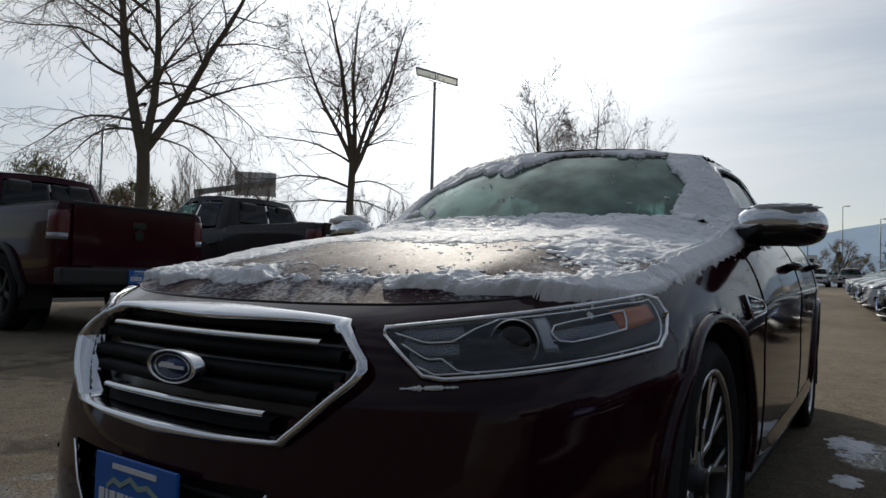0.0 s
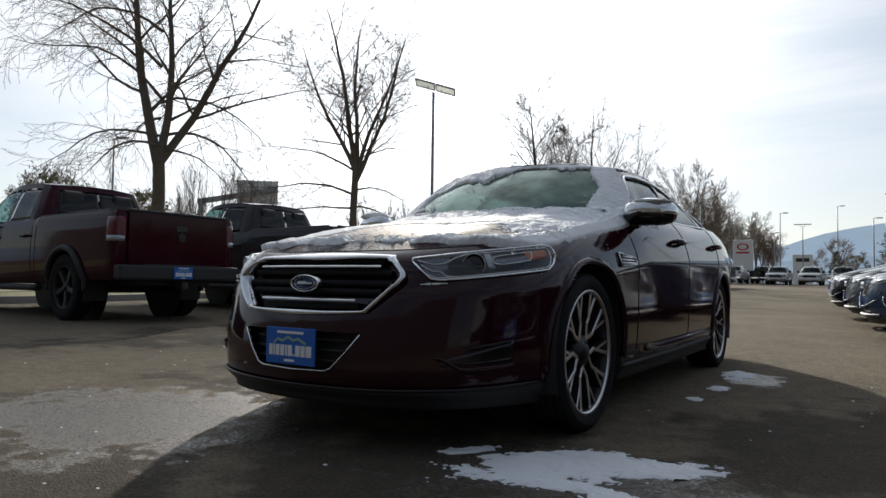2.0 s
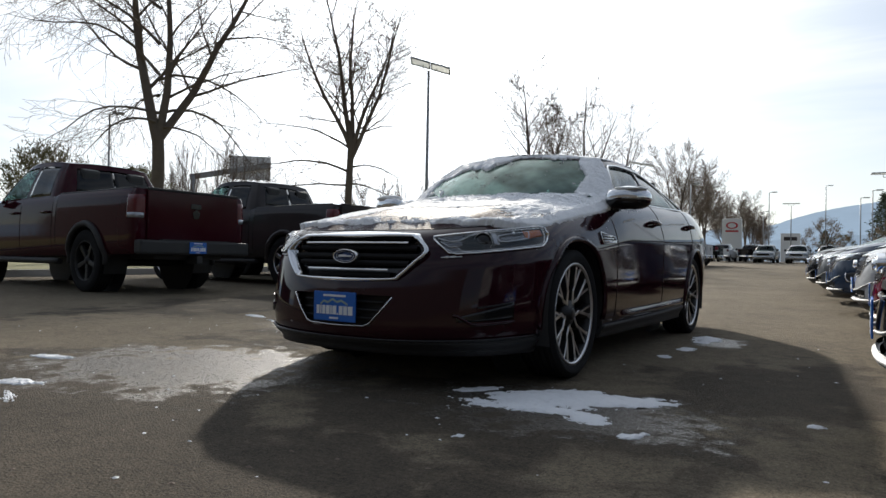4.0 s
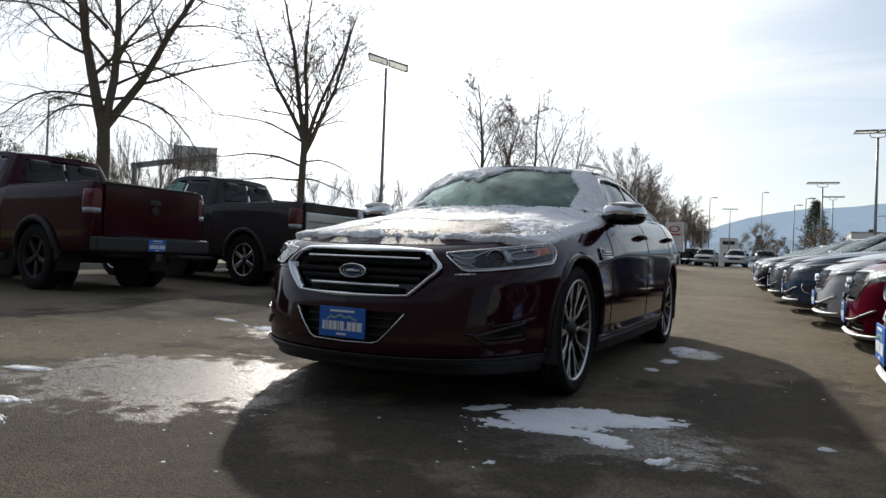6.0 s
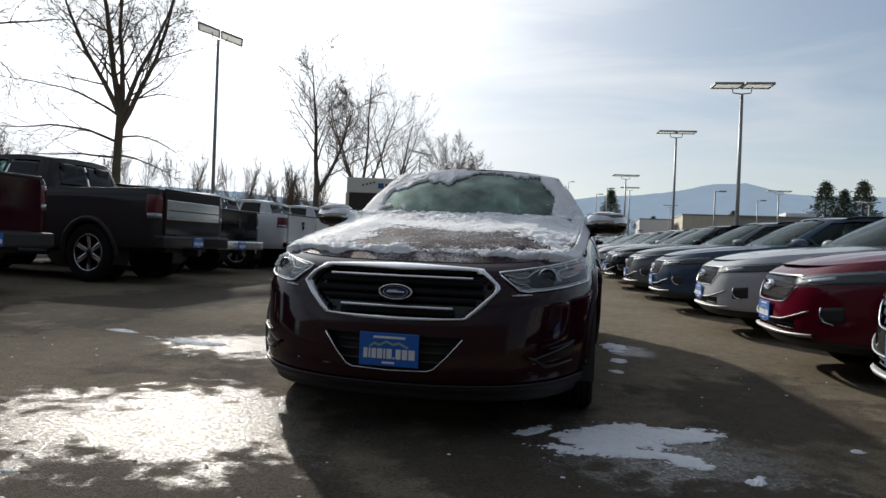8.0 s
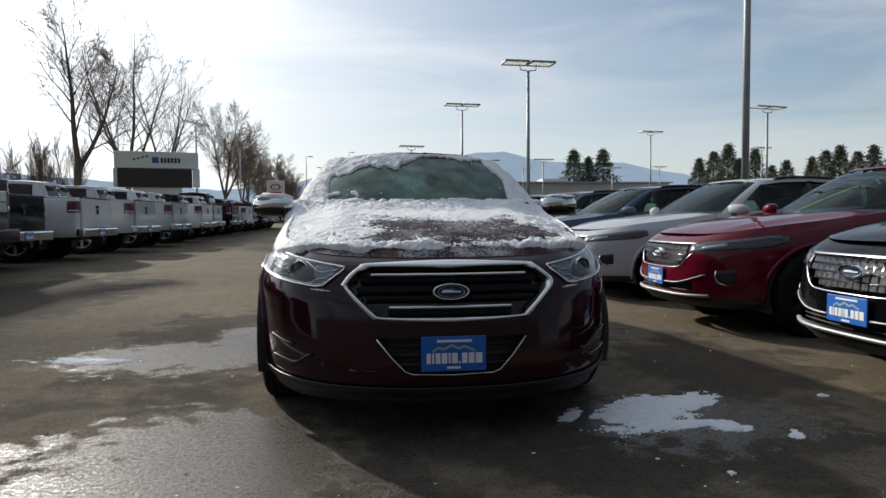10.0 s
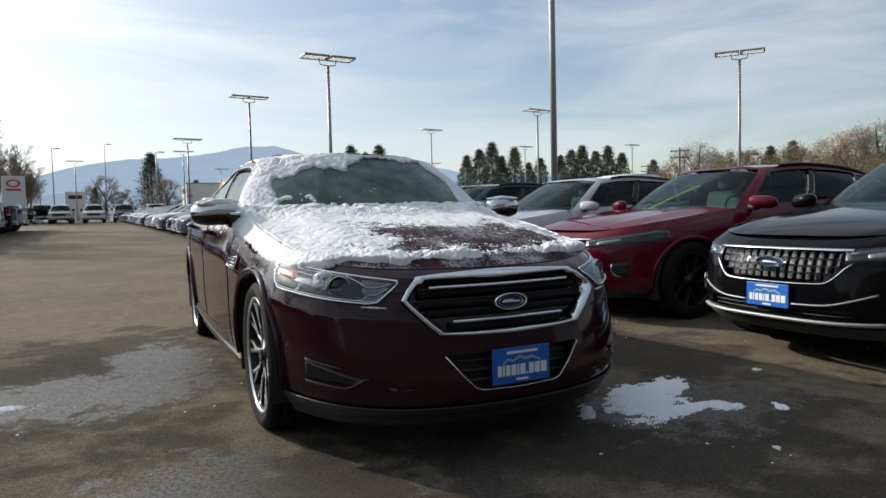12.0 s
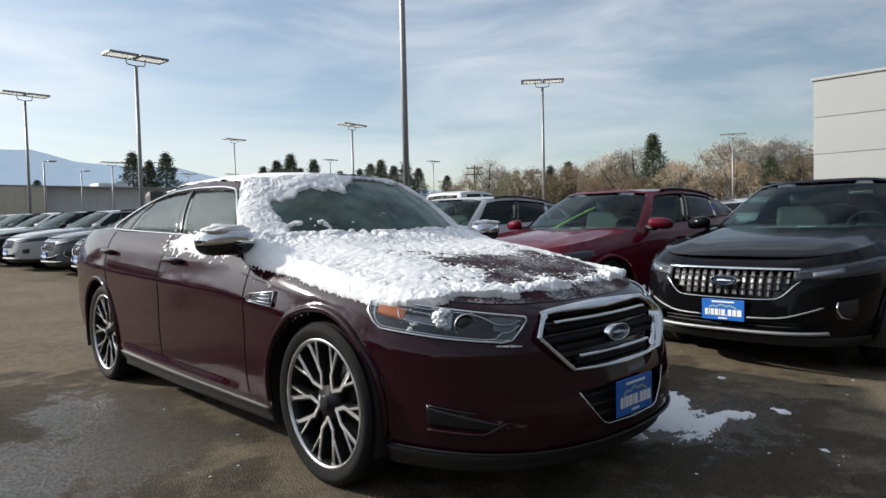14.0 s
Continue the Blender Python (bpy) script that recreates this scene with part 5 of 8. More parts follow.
def hood_cover(s, r):
    bare = math.exp(-(((s - 0.18) / 0.62) ** 2 + ((r - 0.33) / 0.20) ** 2) * 1.1)
    edge = 0.085 + 0.012 * math.sin(6 * s) + 0.045 * fbm((s * 2.2, 3.0, 0), 2.0, 3) + 0.03 * math.exp(-((s - 0.18) / 0.14) ** 2)
    band = math.exp(-((r - edge - 0.05) / 0.045) ** 2)
    c = 0.58 - 0.70 * bare + 0.40 * band * (1 - 0.9 * math.exp(-((s - 0.15) / 0.20) ** 2))
    c += 0.38 * smooth(0.66, 0.95, r) + 0.30 * smooth(0.35, 0.8, -s) + 0.18 * smooth(0.5, 0.85, s)
    c -= 1.5 * smooth(edge + 0.02, edge - 0.02, r)
    c -= 0.45 * math.exp(-((abs(s) - 0.985) / 0.011) ** 2) * smooth(0.15, 0.3, r) * (1 - smooth(0.85, 0.95, r))
    if abs(s) > 1:
        low = (0.128 if s < 0 else 0.085) * (0.15 + 0.85 * smooth(0.03, 0.32, r))
        c += 0.25 - 1.25 * smooth(0.55 * low, 1.15 * low, abs(s) - 1) - 0.9 * smooth(0.90, 1.0, r)
    return c


def hood_thick(s, r):
    return 0.0045 + 0.006 * smooth(0.45, 0.9, abs(s)) + 0.026 * smooth(0.80, 0.98, r) + 0.017 * smooth(0.26, 0.10, r) - 0.006 * smooth(1.0, 1.15, abs(s))


snow_sheet("bonnet_snow", hood_point, hood_normal, list(np.linspace(-1.24, 1.24, 520)), list(np.linspace(0, 1, 330)), hood_cover, hood_thick, "patchy melting white snow lying on the car bonnet")


def cab_normal(s, v):
    a, b = CAB.point(s, min(v, 1), 0.0), CAB.point(s, min(v, 1), 1.0)
    return (b - a).normalized()


def screen_cover(s, v):
    """Snow left on the windscreen: a band under the roof on one half, the pillars, a heap at the foot."""
    top = 0.70 + 0.04 * math.sin(5 * s) + 0.06 * fbm((s * 2, 1.0, 0), 3.0, 3) + 0.23 * smooth(-0.55, 0.15, s) - 0.10 * smooth(-0.9, -1.5, s)
    foot = 0.075 + 0.035 * fbm((s * 2.0, 7.0, 0), 3.0, 3)
    c = max(1.3 * smooth(foot + 0.05, foot - 0.03, v), 1.2 * smooth(1.46, 1.70, abs(s) + 0.07 * math.sin(v * 9)), 1.15 * smooth(top - 0.02, top + 0.05, v))
    stuck = 1.05 * math.exp(-((v - 0.20) / 0.10) ** 2) * smooth(-0.1, -0.8, s) * (fbm((s * 3, v * 5, 0), 3.0, 3) > 0.30)
    return max(c - 0.25 + 0.25 * (c > 0.5), stuck - 0.35)


snow_sheet("windscreen_snow", lambda s, v: CAB.point(s, v), cab_normal, list(np.linspace(-2.16, 2.16, 330)), list(np.linspace(-0.02, 1.0, 160)), screen_cover,
           lambda s, v: 0.007 + 0.034 * smooth(0.16, 0.0, v) + 0.010 * smooth(1.4, 1.9, abs(s)) + 0.010 * smooth(0.6, 0.8, v) * smooth(0.0, -0.4, s), "white snow round the edges of the windscreen", 3.0, 1.5)
ROOF = CAB.roof_rows(22)


def roof_point(s, r):
    n, m = len(ROOF[0]) - 1, len(ROOF) - 1
    x, y = (s + 1) / 2 * n, r * m
    i, j = min(int(y), m - 1), min(int(x), n - 1)
    a, b = x - j, y - i
    return (ROOF[i][j] * (1 - a) + ROOF[i][j + 1] * a) * (1 - b) + (ROOF[i + 1][j] * (1 - a) + ROOF[i + 1][j + 1] * a) * b


snow_sheet("roof_snow", roof_point, lambda s, r: Vector((0.2 * s, 0, 1)).normalized(), list(np.linspace(-1, 1, 120)), list(np.linspace(0, 1, 120)), lambda s, r: 1.3 - 0.8 * smooth(0.92, 1.0, abs(s)),
           lambda s, r: 0.012, "white snow lying on the car roof", 5.0)


def flank_snow(name, side, y0, y1, z_low, cover, label, seed):
    """Snow caught along a door top."""
    def pt(y, k):
        u = SH.u_at(y)
        zt = SH.limits(u)[1]
        if k <= 0.5:
            return SH.point(side * u, z_low + (zt - z_low) * k * 2, 0.001)
        return CAB.point(side * (2 + (y - 0.76) / 0.43), (k - 0.5) * 0.5, 0.002)
    return snow_sheet(name, pt, lambda y, k: Vector((side * 0.75, 0, 0.65)), list(np.linspace(y0, y1, 70)), list(np.linspace(0, 1, 40)), cover, lambda y, k: 0.016, label, seed)


flank_snow("door_snow", -1, 0.70, 1.75, 0.92, lambda y, k: 1.25 * math.exp(-(((y - 1.12) / 0.42) ** 2 + ((k - 0.42) / 0.30) ** 2)) - 0.05, "white snow caught on the door top beside the mirror", 9.0)
flank_snow("door_snow", 1, 0.70, 1.75, 0.92, lambda y, k: 1.0 * math.exp(-(((y - 0.95) / 0.35) ** 2 + ((k - 0.45) / 0.22) ** 2)) - 0.1, "thin white snow along the door top", 11.0)


def snow_lump(name, centre, size, label, seed, flat=0.35):
    """A rough lump of snow."""
    bm = bmesh.new()
    bmesh.ops.create_icosphere(bm, subdivisions=4, radius=1)
    for v in bm.verts:
        c = v.co.copy()
        k = 1 + 0.30 * fbm(c + Vector((seed, 0, 0)), 1.6, 3) + 0.10 * noise.noise(c * 7 + Vector((seed, 0, 0)))
        v.co = Vector((c.x * size[0] * k, c.y * size[1] * k, (max(c.z, -flat)) * size[2] * k)) + Vector(centre)
    for f in bm.faces:
        f.smooth = True
    me = bpy.data.meshes.new(name)
    bm.to_mesh(me)
    bm.free()
    me.materials.append(M_SNOW)
    return tagged(new(name, me), label, "snow", kind="stuff")


for side in (1, -1):
    snow_lump("mirror_snow", (side * 0.94, 0.69, 1.100), (0.112, 0.070, 0.026 if side < 0 else 0.012), "white snow on the door mirror cap", 2.0 + side)
rnd_c = random.Random(5)
for k in range(34):
    s_c = rnd_c.uniform(-1.75, 1.6)
    q = CAB.point(s_c, rnd_c.uniform(0.03, 0.10), 0.004)
    r_c = rnd_c.uniform(0.009, 0.022)
    snow_lump("cowl_snow", q, (r_c * 1.3, r_c, r_c * rnd_c.uniform(0.6, 1.1)), "crumb of snow heaped at the windscreen foot", 30 + k, 0.6)
hl_p = SH.point(-(HU0 + 0.06), 0.775, 0.004)
rnd_h = random.Random(12)
for k in range(9):
    q = hl_p + Vector((rnd_h.uniform(-0.055, 0.05), rnd_h.uniform(-0.02, 0.02), rnd_h.uniform(-0.055, 0.012)))
    snow_lump("headlamp_snow", q, (rnd_h.uniform(0.018, 0.034), rnd_h.uniform(0.014, 0.026), rnd_h.uniform(0.012, 0.022)), "crumb of white snow slid onto the headlamp", 4.2 + k, 0.7)
for side in (1, -1):
    pts = [SH.point(side * (SH.u_x(0.50, 0.64) + 0.01 + 0.11 * t), 0.643 + 0.006 * t, 0.006) for t in np.linspace(0, 1, 40)]
    me = bpy.data.meshes.new("bumper_snow")
    bm = tube_bm(pts, [0.0015 + 0.0075 * max(0.0, 0.35 + noise.noise((t * 0.35, side * 3.0, 0))) * math.sin(math.pi * (t + 0.5) / 40) for t in range(40)], 6)
    bm.to_mesh(me)
    bm.free()
    me.materials.append(M_SNOW)
    tagged(new("bumper_snow", me), "thin line of snow under the headlamp", "snow", kind="stuff")


# snow and ice on the asphalt
def ground_snow(cx, cy, rx, ry, turn, seed, level=0.0, thick=0.009):
    n = max(50, int(330 * max(rx, ry)))
    verts, h = [], []
    ca, sa = math.cos(turn), math.sin(turn)
    for i in range(n + 1):
        for j in range(n + 1):
            a, b = 2 * j / n - 1, 2 * i / n - 1
            x, y = cx + ca * a * rx - sa * b * ry, cy + sa * a * rx + ca * b * ry
            m = 0.52 - (a * a + b * b) * 0.9 + 0.7 * fbm((x * 0.8 + seed, y * 1.9, seed), 3.0, 4) + 0.42 * fbm((x, y * 1.5, seed), 13.0, 4) + 0.30 * fbm((ca * x + sa * y, 3.5 * (ca * y - sa * x), seed), 34.0, 3) + level
            h.append(m)
            verts.append(Vector((x, y, ground_z(x, y) + (0.002 + thick * min(1, m * 1.6) * (1 + 0.5 * fbm((x, y, 0), 30, 2)) if m > 0 else -0.003))))
    w = n + 1
    faces = [(i * w + j, i * w + j + 1, (i + 1) * w + j + 1, (i + 1) * w + j) for i in range(n) for j in range(n)
             if sum(h[k] > 0 for k in (i * w + j, i * w + j + 1, (i + 1) * w + j + 1, (i + 1) * w + j)) >= 2]
    used = sorted({k for f in faces for k in f})
    ids = {k: i for i, k in enumerate(used)}
    ob = new("snow_patch", mesh_from("snow_patch", [verts[k] for k in used], [[ids[k] for k in f] for f in faces]))
    ob.data.materials.append(M_SNOW)
    return tagged(ob, "thin patch of trodden snow left on the asphalt", "snow patch", kind="stuff")


for args in ((0.99, -0.65, 0.47, 0.26, 0.72, 1.0, 0.05), (1.34, -0.42, 0.26, 0.12, 0.75, 2.0, -0.02), (1.22, -0.86, 0.16, 0.10, -0.4, 3.0, -0.06), (0.62, -0.60, 0.14, 0.06, 0.9, 4.0, 0.0), (1.50, -1.02, 0.09, 0.04, 0.9, 6.0, -0.12), (0.98, -1.40, 0.06, 0.025, 1.2, 8.0, -0.05),
             (1.10, 2.35, 0.13, 0.30, 0.1, 12.0, -0.10), (1.10, 1.68, 0.08, 0.14, 0.2, 14.0, -0.05), (1.07, 1.15, 0.07, 0.09, 0.2, 15.0, -0.05), (-2.25, 1.05, 0.55, 0.13, -0.25, 16.0, -0.1), (-3.1, 1.3, 0.25, 0.06, -0.2, 18.0, -0.1),
             (-1.25, -1.85, 0.16, 0.07, 0.4, 22.0, 0.0), (-0.95, -2.02, 0.22, 0.05, -0.3, 24.0, -0.1), (2.05, -0.45, 0.05, 0.04, 0, 30.0, 0.1), (-1.9, -1.35, 0.18, 0.06, 0.3, 33.0, -0.1)):
    ground_snow(*args)


leaf = bmesh.new()
lp = SH.flank(-0.30, 0.775, 0.006, 1)
lrows = [[leaf.verts.new(lp + Vector((0.004 * math.sin(6 * a) + 0.006 * abs(w), 0.055 * a - 0.02, -0.018 * a + 0.010 * w * math.sin(math.pi * (0.1 + 0.85 * a))))) for w in (-1, 0, 1)] for a in np.linspace(0, 1, 7)]
for i in range(6):
    for j in range(2):
        leaf.faces.new((lrows[i][j], lrows[i][j + 1], lrows[i + 1][j + 1], lrows[i + 1][j]))
leaf_me = bpy.data.meshes.new("dry_leaf")
leaf.to_mesh(leaf_me)
leaf.free()
leaf_me.materials.append(M_STRAW)
tagged(new("dry_leaf", leaf_me), "dry yellow leaf stuck to the car fender", "leaf")

# crumbs of ice, grit and leaf litter
rnd_g = random.Random(77)
for nm, mt_g, count, size, lab in (("ice_crumbs", M_SNOW, 150, 0.010, "scattered crumbs of ice on the asphalt"), ("leaf_litter", M_TWIG, 120, 0.012, "scattered dark leaf bits and grit on the asphalt")):
    gv, gf = [], []
    for k in range(count):
        x, y = rnd_g.gauss(0.2, 2.0), rnd_g.gauss(-0.6, 1.8)
        if abs(x) < 0.8 and y > -1.0:
            continue
        s_ = size * rnd_g.uniform(0.4, 1.3)
        a = rnd_g.uniform(0, 6.28)
        b = len(gv)
        for q in range(5):
            gv.append(Vector((x + s_ * math.cos(a + q * 1.257) * rnd_g.uniform(0.5, 1.2), y + s_ * math.sin(a + q * 1.257) * rnd_g.uniform(0.4, 1.0), ground_z(x, y) + 0.001)))
        gv.append(Vector((x, y, ground_z(x, y) + s_ * 0.45)))
        gf += [(b + q, b + (q + 1) % 5, b + 5) for q in range(5)]
    ob = new(nm, mesh_from(nm, gv, gf, False))
    ob.data.materials.append(mt_g)
    tagged(ob, lab, "litter", kind="stuff")


# ---- compact SUVs ----
SUV = dict(
    outline=[(0, -0.925), (0.25, -0.915), (0.46, -0.87), (0.63, -0.77), (0.755, -0.61), (0.84, -0.40), (0.89, -0.12), (0.915, 0.4), (0.925, 1.2), (0.925, 2.1), (0.91, 2.8), (0.87, 3.2), (0.76, 3.45), (0.5, 3.58), (0, 3.62)],
    ztop=[(-0.93, 0.84), (-0.75, 0.865), (-0.5, 0.905), (-0.2, 0.945), (0.2, 0.99), (0.8, 1.06), (1.5, 1.085), (2.5, 1.13), (3.62, 1.15)],
    zbot=[(-0.93, 0.235), (0, 0.22), (2.5, 0.24), (3.62, 0.32)],
    in_side=[(0, 0.09), (0.08, 0.045), (0.2, 0.015), (0.4, 0.0), (0.6, 0.0), (0.76, 0.012), (0.88, 0.045), (1.0, 0.125)],
    in_front=[(0, 0.10), (0.08, 0.04), (0.18, 0.0), (0.38, 0.0), (0.55, 0.012), (0.72, 0.03), (0.86, 0.065), (0.94, 0.11), (1.0, 0.18)],
    in_rear=[(0, 0.08), (0.2, 0.0), (0.5, 0.0), (0.8, 0.04), (1.0, 0.08)],
    arches=[(0.0, 0.355, 0.415), (2.71, 0.355, 0.415)],
    belt_front=[(0, 0.36, 1.045), (0.42, 0.46, 1.05)], belt_y=[0.76, 1.2, 1.75, 2.3, 2.95], belt_rear=[(0.66, 3.42, 1.16), (0, 3.53, 1.165)],
    roof=[(0, 1.24, 1.505), (0.35, 1.27, 1.50), (0.565, 1.36, 1.470), (0.60, 1.65, 1.505), (0.61, 2.0, 1.512), (0.60, 2.5, 1.485), (0.575, 2.92, 1.425), (0.48, 3.08, 1.405), (0, 3.14, 1.425)],
    crown=0.055, bulge=0.02)


SUV_LOW = 0.945                                     # the body sits low over its wheels


def suv(m, paint_mat, colour, plate_on=True, group="SUVs in the row"):
    m = m @ Matrix.Diagonal((1, 1, SUV_LOW, 1))
    car = thing("compact_suv", m, colour + " compact SUV parked in the sales row", "SUV", group)
    sh = Shell(SUV)
    cab = Cabin(sh, SUV)

    def hole(c):
        g = c.y < -0.55 and 0.575 < c.z < 0.775 and abs(c.x) < 0.44 - max(0, 0.68 - c.z) * 0.9
        return g or (c.y < -0.5 and 0.345 < c.z < 0.44 and abs(c.x) < 0.50)
    part("body", sh.body(170, 26, (hole,)), paint_mat, car, colour + " painted body")
    uc, uw = sh.u_x(0.66, 0.86), sh.u_at(0.80)
    fr = [sh.top(u) for u in np.linspace(-uc, uc, 25)]
    ri = [sh.top(u) for u in np.linspace(uc, uw, 17)]
    le = [Vector((-p.x, p.y, p.z)) for p in ri]
    bk = [Vector(cab.point(2 * s, 0.0)) for s in np.linspace(-1, 1, 25)]
    bk[0], bk[-1] = le[-1], ri[-1]
    part("bonnet", grid_mesh("bonnet", coons(fr, ri, bk, le, lambda s, r: 0.045 * (1 - s * s) * math.sin(math.pi * min(1, 0.15 + 0.8 * r)) + 0.012 * math.exp(-((abs(s) - 0.66) / 0.10) ** 2) * smooth(0, 0.3, r))), paint_mat, car)
    windows = [(0.0, 1.86, 0.0, 0.94), (2.20, 3.92, 0.05, 0.86), (4.08, 5.45, 0.05, 0.86), (5.55, 6.35, 0.10, 0.82), (6.85, 8.0, 0.10, 0.92)]
    part("pillar_shell", cab.pillar_mesh(windows, 0.1, 14), paint_mat, car)
    part("roof", grid_mesh("roof", cab.roof_rows(12)), paint_mat, car)
    part("windscreen", cab.sheet("windscreen", -1.87, 1.87, 0.0, 0.945, -0.004, 24, 8), M_GLASS, car, "tinted windscreen")
    part("dash_card", box_bm(-0.02, 0.13, 0.60, 0.61, 1.03, 1.06), M_PLATEINK, car, "small white price card on the dashboard")
    for side in (1, -1):
        for a, b, v0, v, g in ((2.18, 3.94, 0.045, 0.87, M_GLASS), (4.06, 5.47, 0.045, 0.87, M_PRIVACY), (5.53, 6.37, 0.09, 0.83, M_PRIVACY), (6.83, 8.0, 0.09, 0.93, M_PRIVACY)):
            part("side_window", cab.sheet("side_window", side * a, side * b, v0, v, -0.006, 10, 6), g, car)
        part("roof_rail", tube_bm([cab.point(side * s, 1.0, 0.012) for s in np.linspace(2.6, 6.6, 20)], 0.016, 6), M_GLOSSBLACK, car, "black roof rail")
        part("door_pillar", cab.sheet("door_pillar", side * 3.91, side * 4.09, 0.04, 0.88, 0.003, 3, 5), M_GLOSSBLACK, car)
        # headlamp
        u0, u1 = sh.u_x(0.43, 0.76), sh.u_at(-0.24)
        lo, hi = (lambda t: 0.700 + 0.062 * t + 0.03 * smooth(0.85, 1, t)), (lambda t: 0.778 + 0.088 * t - 0.02 * smooth(0.9, 1, t))
        hl = part("headlamp", sh.patch("headlamp", u0, u1, lo, hi, 0.001, 16, 4, 0.004, side), M_DARKALLOY, car, "slim headlamp")
        part("light_bar", sh.patch("light_bar", u0 + 0.03, u1 - 0.04, lambda t: hi(t) - 0.028, lambda t: hi(t) - 0.008, 0.005, 12, 2, 0.003, side), M_LAMPCELL, hl)
        part("reflector", sh.patch("reflector", u0 + 0.12, u0 + 0.34, lambda t: lo(t * 0.5 + 0.3) + 0.006, lambda t: lo(t * 0.5 + 0.3) + 0.040, 0.005, 8, 2, 0.003, side), M_LAMPBACK, hl)
        part("lens", sh.patch("lens", u0, u1, lo, hi, 0.012, 20, 4, 0.002, side), M_CLEAR, hl)
        fu = sh.u_x(0.66, 0.5)
        fr_p = part("fog_recess", sh.patch("fog_recess", fu, fu + 0.16, lambda t: 0.43 + 0.02 * t, lambda t: 0.55 + 0.02 * t, 0.003, 8, 4, 0.01, side), M_PLASTIC, car, "black fog lamp recess")
        part("fog_trim", tube_bm([sh.point(side * (fu + d), z, 0.008) for d, z in ((0.01, 0.555), (0.0, 0.50), (0.03, 0.45), (0.10, 0.43))], 0.007, 6), M_CHROME, fr_p)
        part("sill", sh.patch("sill", sh.u_at(0.44), sh.u_at(2.28), lambda t: 0.20, lambda t: 0.33, 0.012, 16, 3, 0.05, side), M_PLASTIC, car)
        for y in (1.45, 2.42):
            part("door_handle", tube_bm([sh.flank(y - 0.10, 0.93, 0.004, side), sh.flank(y - 0.07, 0.935, 0.035, side), sh.flank(y + 0.07, 0.94, 0.035, side), sh.flank(y + 0.10, 0.935, 0.004, side)], 0.013, 6), paint_mat, car)
        for y in (0.62, 1.70):
            part("shut_line", tube_bm([sh.flank(y, z, 0.0005, side) for z in np.linspace(0.32, 1.05, 10)], 0.0035, 4), M_GLOSSBLACK, car)
        mb = bmesh.new()
        bmesh.ops.create_uvsphere(mb, u_segments=16, v_segments=10, radius=1)
        for v in mb.verts:
            c = v.co
            c.x, c.z = math.copysign(abs(c.x) ** 0.75, c.x), math.copysign(abs(c.z) ** 0.75, c.z)
            v.co = Vector((c.x * 0.125, min(c.y, 0.5) * 0.08 + side * c.x * 0.03, c.z * 0.064 - side * c.x * 0.012))
        for f in mb.faces:
            f.smooth = True
        mir = part("door_mirror", mb, paint_mat, car)
        mir.location = (side * 0.985, 0.80, 1.10)
        part("mirror_arm", tube_bm([(-side * 0.19, 0.04, -0.05), (-side * 0.06, 0.01, -0.05)], 0.03, 8), M_PLASTIC, mir)
        part("tail_lamp", sh.patch("tail_lamp", sh.length - 0.95, sh.length - 0.45, lambda t: 0.90, lambda t: 1.02, 0.006, 10, 3, 0.01, side), M_REDLENS, car)
        for yc in (0.0, 2.71):
            part("arch_trim", tube_bm([sh.flank(yc + math.cos(a) * 0.425, 0.355 + math.sin(a) * 0.425, 0.002, side) for a in np.linspace(-0.2, math.pi + 0.2, 24)], 0.020, 6), M_PLASTIC if colour.startswith("grey") else paint_mat, car)
    # grille
    gr = part("grille", grid_mesh("grille", [[sh.front(x, z, -0.05) for x in np.linspace(-0.47, 0.47, 20)] for z in np.linspace(0.56, 0.79, 5)]), M_GLOSSBLACK, car, "black grille with bright fins")
    part("grille_top", grid_mesh("grille_top", [[sh.front(x, 0.778 + dz, o) for x in np.linspace(-0.46, 0.46, 24)] for dz, o in ((-0.010, -0.03), (-0.008, 0.008), (0.008, 0.008), (0.010, -0.02))]), M_CHROME, gr)
    part("grille_edge", tube_bm([sh.front(x, z, 0.002) for x, z in spline([(-0.475, 0.70), (-0.44, 0.665), (-0.36, 0.580), (-0.25, 0.562), (0, 0.558), (0.25, 0.562), (0.36, 0.580), (0.44, 0.665), (0.475, 0.70)], 40)], 0.0055, 6), M_CHROME, gr)
    for i in range(15):
        x = -0.406 + 0.058 * i
        bm = bmesh.new()
        for k in range(4):
            z0 = 0.585 + 0.046 * k
            if abs(x) > 0.44 - max(0, 0.68 - z0) * 0.9 - 0.01:
                continue
            a, b = sh.front(x - 0.016, z0, -0.030), sh.front(x + 0.016, z0, -0.030)
            c, d = sh.front(x + 0.016, z0 + 0.040, -0.030), sh.front(x - 0.016, z0 + 0.040, -0.030)
            tip0, tip1 = sh.front(x + 0.004, z0 + 0.004, 0.0), sh.front(x + 0.004, z0 + 0.036, 0.0)
            vs = [bm.verts.new(p) for p in (a, b, c, d, tip0, tip1)]
            for f in ((0, 4, 5, 3), (4, 1, 2, 5), (0, 1, 4), (3, 5, 2)):
                bm.faces.new([vs[q] for q in f])
        part("grille_fin", bm, M_FIN, gr)
    for k in range(3):
        part("grille_slat", tube_bm([sh.front(x, 0.628 + 0.046 * k, -0.012) for x in np.linspace(-0.42, 0.42, 16)], 0.004, 4), M_GLOSSBLACK, gr)
    badge(gr, sh.front(0, 0.690, 0.008), 0.205, 0.084, 0.022)
    low = part("lower_intake", grid_mesh("lower_intake", [[sh.front(x, z, -0.06) for x in np.linspace(-0.52, 0.52, 16)] for z in np.linspace(0.33, 0.455, 4)]), M_PLASTIC, car, "black lower intake")
